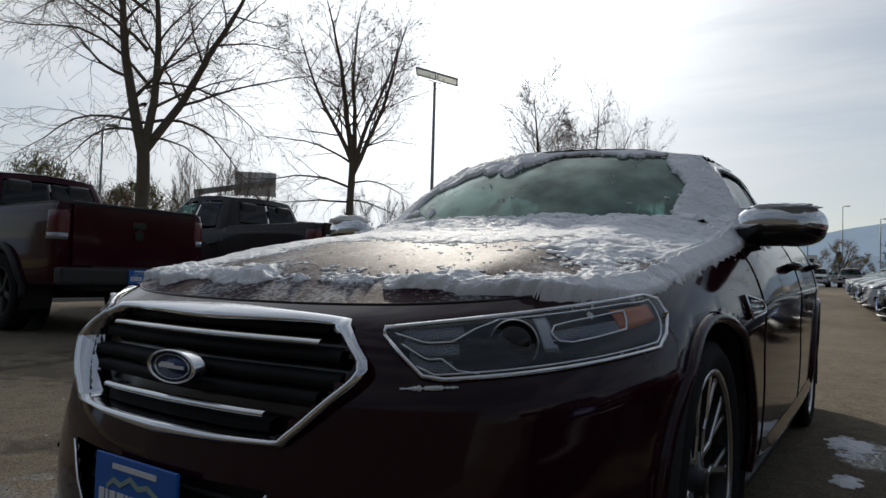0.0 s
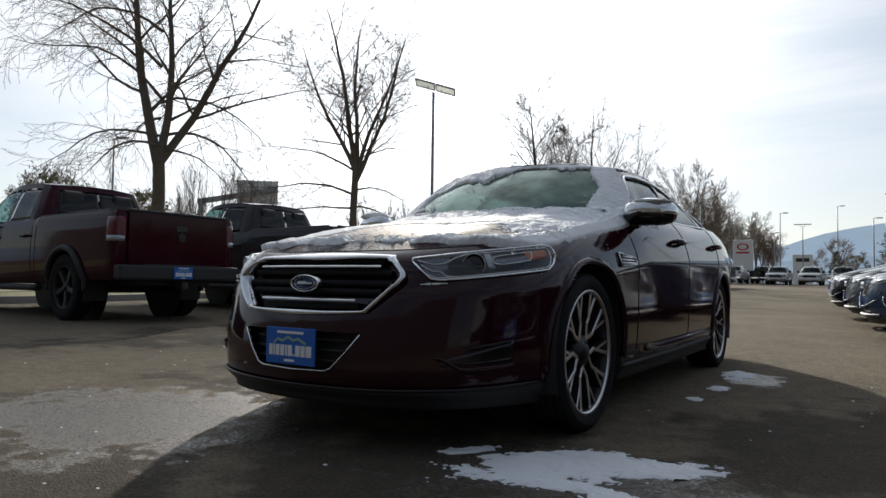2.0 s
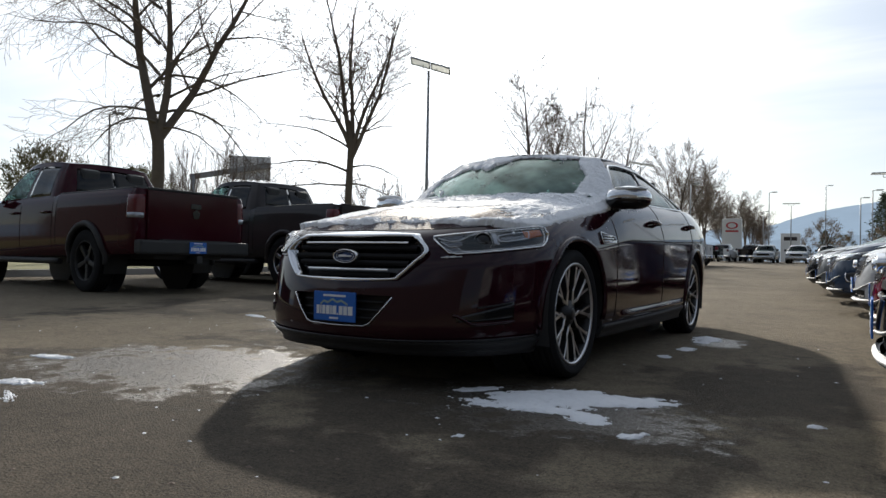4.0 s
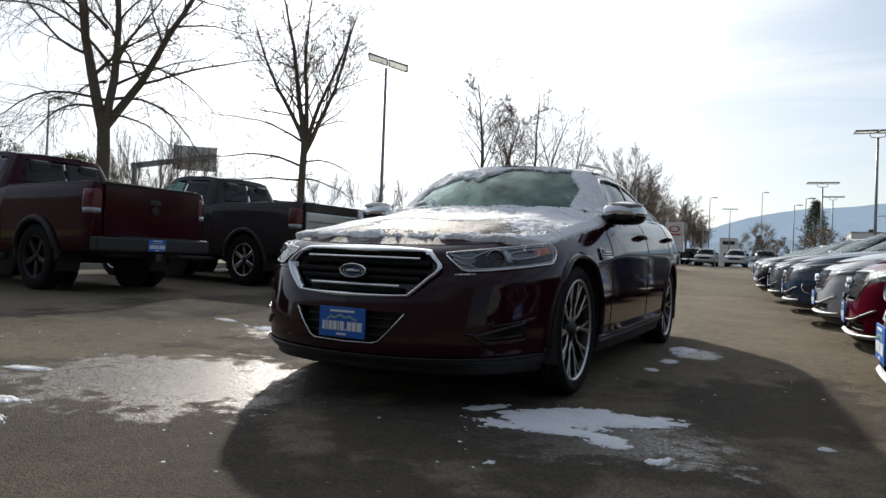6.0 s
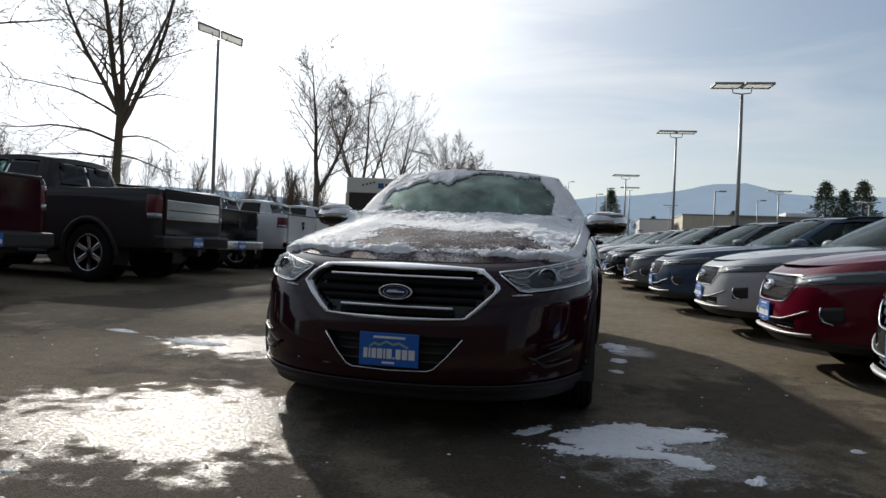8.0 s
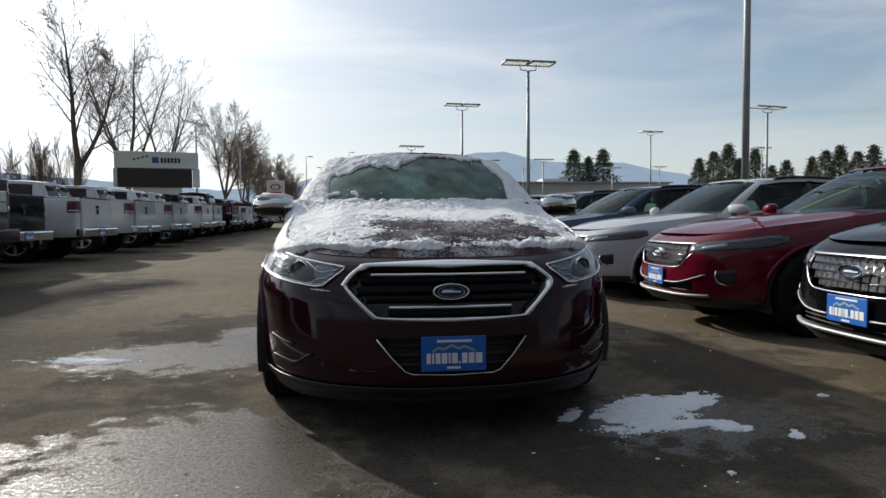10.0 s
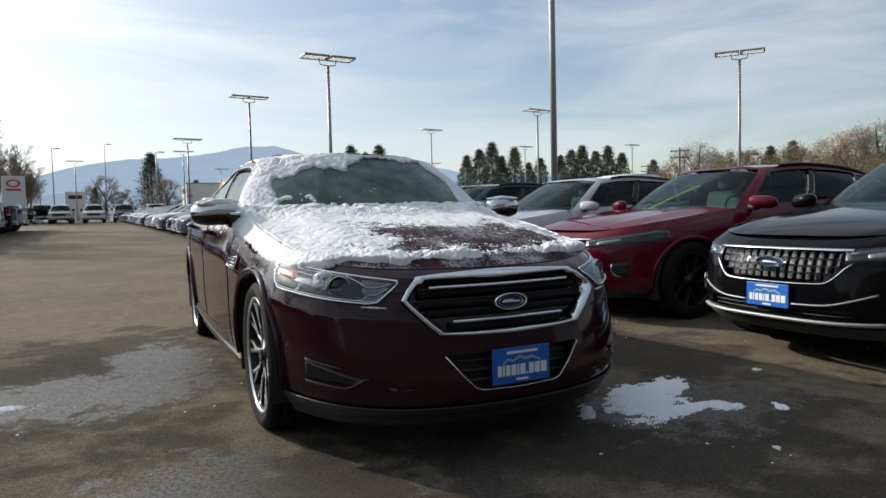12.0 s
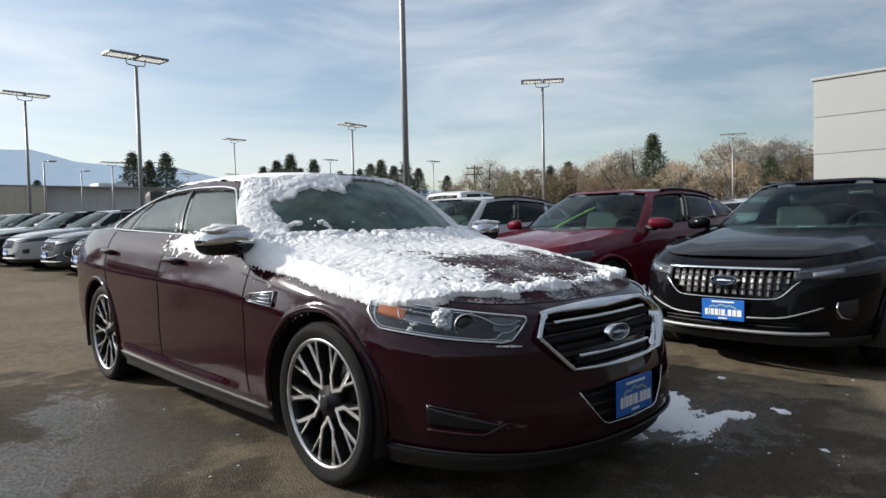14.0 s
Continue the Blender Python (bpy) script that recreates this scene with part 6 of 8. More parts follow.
    for k in range(3):
        part("intake_slat", tube_bm([sh.front(x, 0.365 + 0.028 * k, -0.03) for x in np.linspace(-0.49, 0.49, 14)], 0.006, 4), M_PLASTIC, low)
    part("skid_trim", grid_mesh("skid_trim", [[sh.front(x, 0.322 + dz + 0.012 * (x / 0.62) ** 4, o) for x in np.linspace(-0.62, 0.62, 30)] for dz, o in ((-0.016, 0.0), (-0.012, 0.022), (0.008, 0.020), (0.014, -0.01))]), M_STEEL, car, "satin silver skid trim")
    for side in (1, -1):
        part("bumper_line", tube_bm([sh.front(side * x, z, 0.005) for x, z in spline([(0.16, 0.425), (0.36, 0.435), (0.50, 0.475), (0.60, 0.515)], 20)], 0.007, 6), M_STEEL, car, "satin grey bumper line")
    part("chin", sh.patch("chin", -sh.u_at(-0.42), sh.u_at(-0.42), lambda t: 0.225, lambda t: 0.30, 0.006, 30, 3, 0.05), M_PLASTIC, car)
    if plate_on:
        plate(car, sh.front(0, 0.470, 0.014), 0.0, 0.30, 0.155)
    for yc in (0.0, 2.71):
        liner(car, yc, 0.355, 0.41, 0.885)
        for side in (1, -1):
            wh = wheel(car, side * 0.79, yc, 0.350, 0.245, 0.22, 5, M_DARKALLOY if "red" in colour else M_ALLOY, M_DARKALLOY, "twin" if "red" in colour else "single", side)
            wh.location.z, wh.scale.z = 0.350 / SUV_LOW, 1 / SUV_LOW
    part("underbody", box_bm(-0.55, 0.55, -0.7, 3.4, 0.24, 0.36, 0.03), M_PLASTIC, car)
    part("dashboard", box_bm(-0.70, 0.70, 0.52, 1.1, 0.84, 1.03, 0.05), M_INTERIOR, car)
    part("cabin_floor", box_bm(-0.72, 0.72, 1.0, 3.3, 0.42, 0.58, 0.03), M_INTERIOR, car)
    for x in (-0.38, 0.38):
        seat(car, x, 1.75, 0.68)
        seat(car, x, 2.65, 0.68, "rear_seat")
    part("steering_wheel", lathe_bm([(0.17, -0.012), (0.185, 0), (0.17, 0.012), (0.158, 0), (0.17, -0.012)], 24, m=pose(0.38, 1.22, 1.02) @ Euler((0, 0, -math.pi / 2)).to_matrix().to_4x4() @ Euler((0, 0.45, 0)).to_matrix().to_4x4()), M_INTERIOR, car)
    return car


def suv_pose(k, dx=0.0, turn=0.0):
    y = -0.38 + 2.38 * k
    far = max(0.0, y - 3.5)
    bend = 0.9 * (1 - math.exp(-far / 7)) + 0.04 * far
    return pose(3.17 + dx - bend, y, ground_z(3.1, y), 0, 0, -90 + turn + (3.0 if y > 4 else 0.0))


SUV_SET = {}
ROW = [(M_BLACK, "black"), (M_RED, "bright red metallic"), (M_SILVER, "silver"), (M_BLUE, "slate blue"), (M_GREY, "grey"), (M_BLACK, "black"), (M_GREY, "grey"), (M_SILVER, "silver"), (M_BLACK, "black"), (M_WHITE, "white"),
       (M_GREY, "grey"), (M_SILVER, "silver"), (M_BLACK, "black"), (M_BLUE, "slate blue"), (M_GREY, "grey"), (M_WHITE, "white"), (M_SILVER, "silver"), (M_GREY, "grey"), (M_BLACK, "black"), (M_SILVER, "silver")]
for k, (mt, colour) in enumerate(ROW):
    if colour not in SUV_SET:
        SUV_SET[colour] = suv(suv_pose(k), mt, colour)
    else:
        copy_thing(SUV_SET[colour], suv_pose(k, 0.10 * math.sin(k * 2.3), 0.8 * math.sin(k * 1.7)))
# the far end of the row: fittings too small to show are left off
FAR_KEEP = {"body", "bonnet", "pillar_shell", "roof", "windscreen", "side_window", "wheel", "tyre", "spokes", "rim", "grille", "grille_top", "headlamp", "lens", "chin", "lower_intake", "skid_trim", "door_mirror", "roof_rail", "dealer_plate", "wheel_liner"}
FAR_SET = {}
for k in range(20, 40):
    mt, colour = ROW[(k * 7 + 3) % 20]
    if colour in FAR_SET:
        copy_thing(FAR_SET[colour], suv_pose(k, 0.12 * math.sin(k * 2.3), 0.8 * math.sin(k * 1.7)))
        continue
    far = copy_thing(SUV_SET[colour], suv_pose(k))
    FAR_SET[colour] = far
    for ob in [c for c in far.children_recursive if c.name.split(".")[0] not in FAR_KEEP]:
        bpy.data.objects.remove(ob)

# a yellow-green tag leans behind the red one's windscreen
red_cab = Cabin(Shell(SUV), SUV)
part("stock_tag", slab_mesh("stock_tag", [[red_cab.point(-0.45 + 0.75 * t + w, 0.06 + 0.56 * t - 0.3 * w, -0.05) for w in (-0.05, 0.05)] for t in np.linspace(0, 1, 7)], (0, 0.004, -0.004)),
     mat("tag_yellow_green", (0.50, 0.55, 0.12), rough=0.6, vary=0.1, scale=8, fine=0.05), SUV_SET["bright red metallic"], "long yellow-green stock tag")


# ---- pickup trucks ----
PICKUP = dict(
    outline=[(0, -0.97), (0.4, -0.95), (0.70, -0.88), (0.88, -0.76), (0.96, -0.55), (0.985, 0.0), (0.99, 1.0), (0.99, 2.5), (0.99, 4.0), (0.988, 4.65), (0.975, 4.86), (0.93, 4.92), (0.80, 4.935), (0.4, 4.94), (0, 4.94)],
    ztop=[(-0.97, 1.06), (-0.7, 1.12), (0, 1.19), (0.8, 1.26), (1.5, 1.28), (2.75, 1.31), (2.85, 1.33), (4.94, 1.35)],
    zbot=[(-0.97, 0.42), (0, 0.42), (4.94, 0.52)],
    in_side=[(0, 0.06), (0.1, 0.02), (0.3, 0.0), (0.6, 0.0), (0.8, 0.012), (0.93, 0.03), (1.0, 0.06)],
    in_front=[(0, 0.10), (0.15, 0.0), (0.5, 0.0), (0.8, 0.02), (0.93, 0.05), (1.0, 0.12)],
    in_rear=[(0, 0.02), (0.3, 0.0), (0.9, 0.0), (0.96, 0.006), (1.0, 0.025)],
    arches=[(0.0, 0.42, 0.48), (3.70, 0.42, 0.48)],
    belt_front=[(0, 0.55, 1.24), (0.45, 0.64, 1.245)], belt_y=[0.88, 1.3, 1.8, 2.3, 2.70], belt_rear=[(0.72, 2.86, 1.33), (0, 2.88, 1.33)],
    roof=[(0, 1.22, 1.84), (0.4, 1.25, 1.84), (0.645, 1.36, 1.81), (0.69, 1.62, 1.845), (0.70, 1.9, 1.855), (0.69, 2.3, 1.845), (0.675, 2.56, 1.82), (0.60, 2.66, 1.81), (0, 2.70, 1.835)],
    crown=0.05, bulge=0.02)


def pickup(m, paint_mat, colour, bumper, face_tail, lamp_h=0.30, rim_face=None, flares=False, bar=None):
    car = thing("pickup_truck", m, colour + " crew-cab pickup truck parked tail to the aisle", "pickup truck", "pickups in the row")
    sh = Shell(PICKUP)
    cab = Cabin(sh, PICKUP)
    part("body", sh.body(220, 26), paint_mat, car, colour + " painted body")
    uc, uw = sh.u_x(0.80, 1.1), sh.u_at(0.88)
    fr = [sh.top(u) for u in np.linspace(-uc, uc, 21)]
    ri = [sh.top(u) for u in np.linspace(uc, uw, 13)]
    le = [Vector((-p.x, p.y, p.z)) for p in ri]
    bk = [Vector(cab.point(2 * s, 0.0)) for s in np.linspace(-1, 1, 21)]
    bk[0], bk[-1] = le[-1], ri[-1]
    part("bonnet", grid_mesh("bonnet", coons(fr, ri, bk, le, lambda s, r: 0.05 * (1 - s ** 4) * math.sin(math.pi * min(1, 0.2 + 0.75 * r)))), paint_mat, car)
    windows = [(0.0, 1.86, 0.02, 0.92), (2.20, 3.90, 0.06, 0.86), (4.08, 5.60, 0.06, 0.86), (7.06, 8.0, 0.14, 0.84)]
    part("pillar_shell", cab.pillar_mesh(windows, 0.1, 14), paint_mat, car)
    part("roof", grid_mesh("roof", cab.roof_rows(12)), paint_mat, car)
    part("windscreen", cab.sheet("windscreen", -1.87, 1.87, 0.02, 0.925, -0.004, 20, 6), M_GLASS, car)
    for side in (1, -1):
        for a, b, v0, v in ((2.18, 3.92, 0.055, 0.87), (4.06, 5.62, 0.055, 0.87), (7.04, 8.0, 0.13, 0.85)):
            part("rear_window" if a > 6 else "side_window", cab.sheet("window", side * a, side * b, v0, v, -0.006, 10, 6), M_PRIVACY if a > 3 else M_GLASS, car)
        for y in (1.55, 2.55):
            part("door_handle", tube_bm([sh.flank(y - 0.12, 1.08, 0.004, side), sh.flank(y - 0.09, 1.085, 0.04, side), sh.flank(y + 0.09, 1.09, 0.04, side), sh.flank(y + 0.12, 1.085, 0.004, side)], 0.015, 6), paint_mat, car)
        for y, z1 in ((0.75, 1.2), (1.72, 1.26), (2.72, 1.30), (2.84, 1.30)):
            part("shut_line", tube_bm([sh.flank(y, z, 0.0005, side) for z in np.linspace(0.55, z1, 10)], 0.005, 4), M_GLOSSBLACK, car)
        tl = part("tail_lamp", sh.patch("tail_lamp", sh.length - 1.12, sh.length - 0.82, lambda t: 1.27 - lamp_h, lambda t: 1.27, 0.008, 12, 5, 0.012, side), M_REDLENS, car, "tall red tail lamp")
        part("reverse_lens", sh.patch("reverse_lens", sh.length - 1.10, sh.length - 0.84, lambda t: 1.275 - lamp_h, lambda t: 1.275 - lamp_h * 0.78, 0.011, 8, 2, 0.004, side), M_LAMPBACK, tl)
        mir = part("door_mirror", box_bm(-0.10, 0.10, -0.06, 0.04, -0.11, 0.11, 0.03), M_PLASTIC, car)
        mir.location = (side * 1.12, 0.92, 1.34)
        part("mirror_arm", tube_bm([(-side * 0.16, 0.02, -0.04), (-side * 0.06, 0, -0.02)], 0.03, 6), M_PLASTIC, mir)
        part("side_step", tube_bm([(side * 0.93, y, 0.40) for y in (0.62, 0.7, 1.7, 2.7, 2.9)], 0.045, 8), M_PLASTIC, car)
        for yc in (0.0, 3.70):
            part("arch_flare", tube_bm([sh.flank(yc + math.cos(a) * 0.49, 0.42 + math.sin(a) * 0.49, 0.012 if flares else 0.0, side) for a in np.linspace(-0.1, math.pi + 0.1, 26)], 0.045 if flares else 0.018, 6), M_PLASTIC if flares == "black" else paint_mat, car)
    bed = [[Vector((x, y, 1.31)) for x in np.linspace(-0.92, 0.92, 8)] for y in np.linspace(2.88, 4.86, 8)]
    part("bed_cover", slab_mesh("bed_cover", bed, (0, 0, -0.03)), M_PLASTIC, car, "black soft bed cover")
    part("rail_cap", tube_bm([sh.top(u) + Vector((-0.02, 0, 0.0)) for u in np.linspace(sh.u_at(2.86), sh.length - 1.02, 16)], 0.022, 6), M_PLASTIC, car)
    part("rail_cap", tube_bm([Vector((-p.x, p.y, p.z)) for p in (sh.top(u) + Vector((-0.02, 0, 0.0)) for u in np.linspace(sh.u_at(2.86), sh.length - 1.02, 16))], 0.022, 6), M_PLASTIC, car)
    tg = part("tailgate", box_bm(-0.80, 0.80, 4.938, 4.975, 0.70, 1.345, 0.02), face_tail, car, "painted tailgate")
    part("tailgate_cap", box_bm(-0.80, 0.80, 4.93, 4.985, 1.335, 1.37, 0.012), paint_mat if bar else M_PLASTIC, tg)
    part("tailgate_latch", box_bm(-0.09, 0.09, 4.974, 4.984, 1.13, 1.20, 0.006), M_GLOSSBLACK, tg)
    if bar:
        part("tailgate_panel", box_bm(-0.74, 0.78, 4.974, 4.990, 0.93, 1.21, 0.01), bar, tg, "brushed bright tailgate panel")
        part("panel_groove", box_bm(-0.72, 0.76, 4.988, 4.993, 1.055, 1.072, 0.002), M_GLOSSBLACK, tg)
    else:
        bm = bmesh.new()
        bmesh.ops.create_cone(bm, segments=5, radius1=0.07, radius2=0.06, depth=0.012, cap_ends=True, matrix=Matrix.Translation((0, 4.985, 1.06)) @ Matrix.Rotation(math.pi / 2, 4, "X"))
        part("tailgate_badge", bm, M_GLOSSBLACK, tg)
    bp = part("rear_bumper", box_bm(-0.96, 0.96, 4.90, 5.07, 0.52, 0.70, 0.03), bumper, car, "rear step bumper")
    part("step_pad", box_bm(-0.60, 0.60, 4.92, 5.05, 0.695, 0.712, 0.005), M_PLASTIC, bp)
    plate(car, Vector((0.02, 5.075, 0.61)), math.pi, 0.30, 0.15)
    part("tow_hitch", box_bm(-0.05, 0.05, 4.85, 5.10, 0.40, 0.50, 0.01), M_PLASTIC, car)
    part("underbody", box_bm(-0.60, 0.60, -0.7, 4.85, 0.45, 0.62, 0.03), M_PLASTIC, car)
    part("rear_axle", tube_bm([(-0.85, 3.70, 0.40), (0.85, 3.70, 0.40)], 0.06, 8), M_PLASTIC, car)
    part("cabin_floor", box_bm(-0.72, 0.72, 0.8, 2.7, 0.70, 0.85, 0.03), M_INTERIOR, car)
    part("dashboard", box_bm(-0.75, 0.75, 0.75, 1.25, 1.0, 1.22, 0.05), M_INTERIOR, car)
    part("front_grille", box_bm(-0.62, 0.62, -1.0, -0.93, 0.72, 1.02, 0.03), M_CHROME, car)
    part("grille_mesh", box_bm(-0.55, 0.55, -1.012, -0.99, 0.77, 0.97, 0.01), M_GLOSSBLACK, car)
    part("front_bumper", box_bm(-0.94, 0.94, -1.06, -0.85, 0.45, 0.66, 0.05), bumper, car)
    for side in (1, -1):
        part("headlamp", sh.patch("headlamp", sh.u_x(0.64, 0.9), sh.u_x(0.64, 0.9) + 0.42, lambda t: 0.80, lambda t: 1.0 - 0.02 * t, 0.01, 8, 3, 0.02, side), M_LAMPBACK, car, "headlamp")
    for x in (-0.4, 0.4):
        seat(car, x, 1.75, 0.95)
        seat(car, x, 2.50, 0.95, "rear_seat")
    for yc in (0.0, 3.70):
        liner(car, yc, 0.42, 0.475, 0.95)
        for side in (1, -1):
            wheel(car, side * 0.86, yc, 0.415, 0.265, 0.27, 6 if rim_face else 5, rim_face or M_DARKALLOY, M_DARKALLOY, "single", side)
    return car


def truck_pose(y, tail=-6.0, turn=0.0, tall=1.0):
    return pose(tail - 5.05, y, ground_z(-8, y), 0, 0, -90 + turn) @ Matrix.Diagonal((1, 1, tall, 1))


t_red = pickup(truck_pose(3.02, -6.35, 0, 1.13), M_MAROON, "dark maroon", M_PLASTIC, M_MAROON, 0.30, None, "black")
pickup(truck_pose(6.48, -5.75, 0, 1.13), M_BROWN, "brown-grey", M_BROWN, M_BROWN, 0.34, M_CHROME, True, M_CHROME)
t_dark = pickup(truck_pose(9.2, -6.45), M_BLACK, "black", M_CHROME, M_BLACK, 0.30, M_ALLOY, False)
t_white = pickup(truck_pose(11.9, -6.2), M_WHITE, "white", M_CHROME, M_WHITE, 0.24, M_ALLOY, False)
t_silver = pickup(truck_pose(14.9, -6.1), M_SILVER, "silver", M_CHROME, M_SILVER, 0.26, M_ALLOY, False)
for i, src in enumerate((t_silver, t_white, t_silver, t_dark, t_white, t_red, t_dark, t_silver, t_white, t_dark)):
    copy_thing(src, truck_pose(17.9 + 2.95 * i, -6.0 + 0.15 * math.sin(i * 2.1), 0.8 * math.sin(i)))
# trucks and SUVs across the far end, nose to the lot
for x, y, src, rz in ((-6.5, 70.5, t_silver, 0), (-3.6, 71.0, t_white, 0), (-10.6, 74, t_white, 180), (-8.4, 78, t_dark, 180), (-0.9, 71.5, t_dark, 0), (2.2, 72, t_silver, 0), (-13.4, 72, t_silver, 180)):
    copy_thing(src, pose(x, y, ground_z(x, y), 0, 0, rz))
# a second row behind the SUVs, tails towards them
for i, src in enumerate((SUV_SET["silver"], SUV_SET["black"], SUV_SET["silver"], t_white, SUV_SET["grey"], SUV_SET["white"], t_silver, SUV_SET["slate blue"], SUV_SET["black"], SUV_SET["grey"], SUV_SET["silver"], SUV_SET["black"])):
    y = 2.8 + 2.9 * i
    copy_thing(src, pose(13.6, y, ground_z(13.6, y), 0, 0, 90))

# ---- lamp posts ----
def lamp_post(x, y, h, turn, heads=2, radius=0.075, tilt=0.0, pitch=0.0):
    z = ground_z(x, y)
    post = thing("lamp_post", pose(x, y, z, 0, 0, turn), "grey steel car park lamp post with flat twin heads" if heads > 1 else "slim grey steel lamp post with one head", "lamp post", "lamp posts")
    part("pole", tube_bm([(0, 0, 0), (0, 0, h * 0.5), (0, 0, h)], [radius, radius * 0.9, radius * 0.75], 10), M_STEEL, post)
    bm = bmesh.new()
    bmesh.ops.create_cone(bm, segments=20, radius1=0.26, radius2=0.25, depth=0.62, cap_ends=True, matrix=Matrix.Translation((0, 0, 0.31)))
    part("footing", bm, M_CONC, post, "round concrete footing")
    top = Matrix.Translation((0, 0, h)) @ Euler((radians(pitch), radians(tilt), 0)).to_matrix().to_4x4()
    if heads > 1:
        part("bracket", tube_bm([top @ Vector(p) for p in ((-0.34, 0, 0.26), (-0.30, 0, 0.04), (0, 0, 0.0), (0.30, 0, 0.04), (0.34, 0, 0.26))], 0.022, 6), M_STEEL, post)
        for s in (-1, 1):
            x0, x1 = (0.02, 1.0) if s > 0 else (-1.0, -0.02)
            hb = bmesh.new()
            for bx0, bx1, by0, by1 in ((x0, x1, -0.36, -0.31), (x0, x1, 0.31, 0.36), (x0, x0 + 0.05, -0.31, 0.31), (x1 - 0.05, x1, -0.31, 0.31)):
                box_bm(bx0, bx1, by0, by1, 0.26, 0.34, 0.006, bm=hb, m=top)
            hd = part("lamp_head", hb, M_STEEL, post, "flat grey frame")
            part("lamp_lens", box_bm(x0 + 0.045, x1 - 0.045, -0.315, 0.315, 0.285, 0.30, m=top), M_LENS, hd, "pale milky lamp panel")
    else:
        part("arm", tube_bm([(0, 0, h - 0.05), (0.35, 0, h + 0.02)], 0.03, 6), M_STEEL, post)
        hd = part("lamp_head", box_bm(0.30, 0.95, -0.16, 0.16, h - 0.04, h + 0.07, 0.03), M_STEEL, post)
        part("lamp_lens", box_bm(0.38, 0.90, -0.11, 0.11, h - 0.048, h - 0.038, 0.003), M_LENS, hd)
    return post


lamp_post(-15.66, 22.9, 9.35, 28, 2, 0.085, 16, -10)
lamp_post(5.9, 21.3, 6.42, 4)
lamp_post(5.24, 34.1, 6.88, 6)
lamp_post(23.2, 17.3, 7.2, -50)
lamp_post(21.6, 30.5, 6.4, 12)
lamp_post(23.65, 50.0, 7.45, 10)
lamp_post(51.1, 55.0, 7.2, 15)
lamp_post(54.9, 21.5, 7.4, -60)
lamp_post(7.2, 8.8, 9.5, 0, 2, 0.074)
lamp_post(-13.9, 52.4, 8.0, 20, 2, 0.08, 10)
for x, y, h, n in ((-36, 19, 8.5, 1), (-13.6, 70, 8.2, 1), (-8.5, 92, 9.0, 1), (-6.2, 95, 7.4, 2), (-2.9, 110, 11.5, 1), (3.45, 50, 6.1, 2), (2.75, 80, 7.85, 1), (5.0, 72, 7.0, 2), (11.8, 60, 6.1, 1), (17.1, 60, 5.9, 2), (19.5, 78, 6.6, 1), (28, 70, 5.8, 2), (12.0, 96, 6.6, 2),
                   (42, 88, 7.2, 2), (40, 60, 7.2, 2), (-12.5, 120, 8.5, 1), (1.6, 92, 8.0, 1)):
    lamp_post(x, y, h, 10 + 7 * math.sin(x), n)


# ---- trees ----
def prism(verts, faces, p, q, r0, r1, sides):
    d = (q - p)
    if d.length < 1e-5:
        return
    d.normalize()
    a = d.orthogonal().normalized()
    b = d.cross(a)
    base = len(verts)
    for c, r in ((p, r0), (q, r1)):
        for k in range(sides):
            t = 2 * math.pi * k / sides
            verts.append(c + (a * math.cos(t) + b * math.sin(t)) * r)
    for k in range(sides):
        faces.append((base + k, base + (k + 1) % sides, base + sides + (k + 1) % sides, base + sides + k))


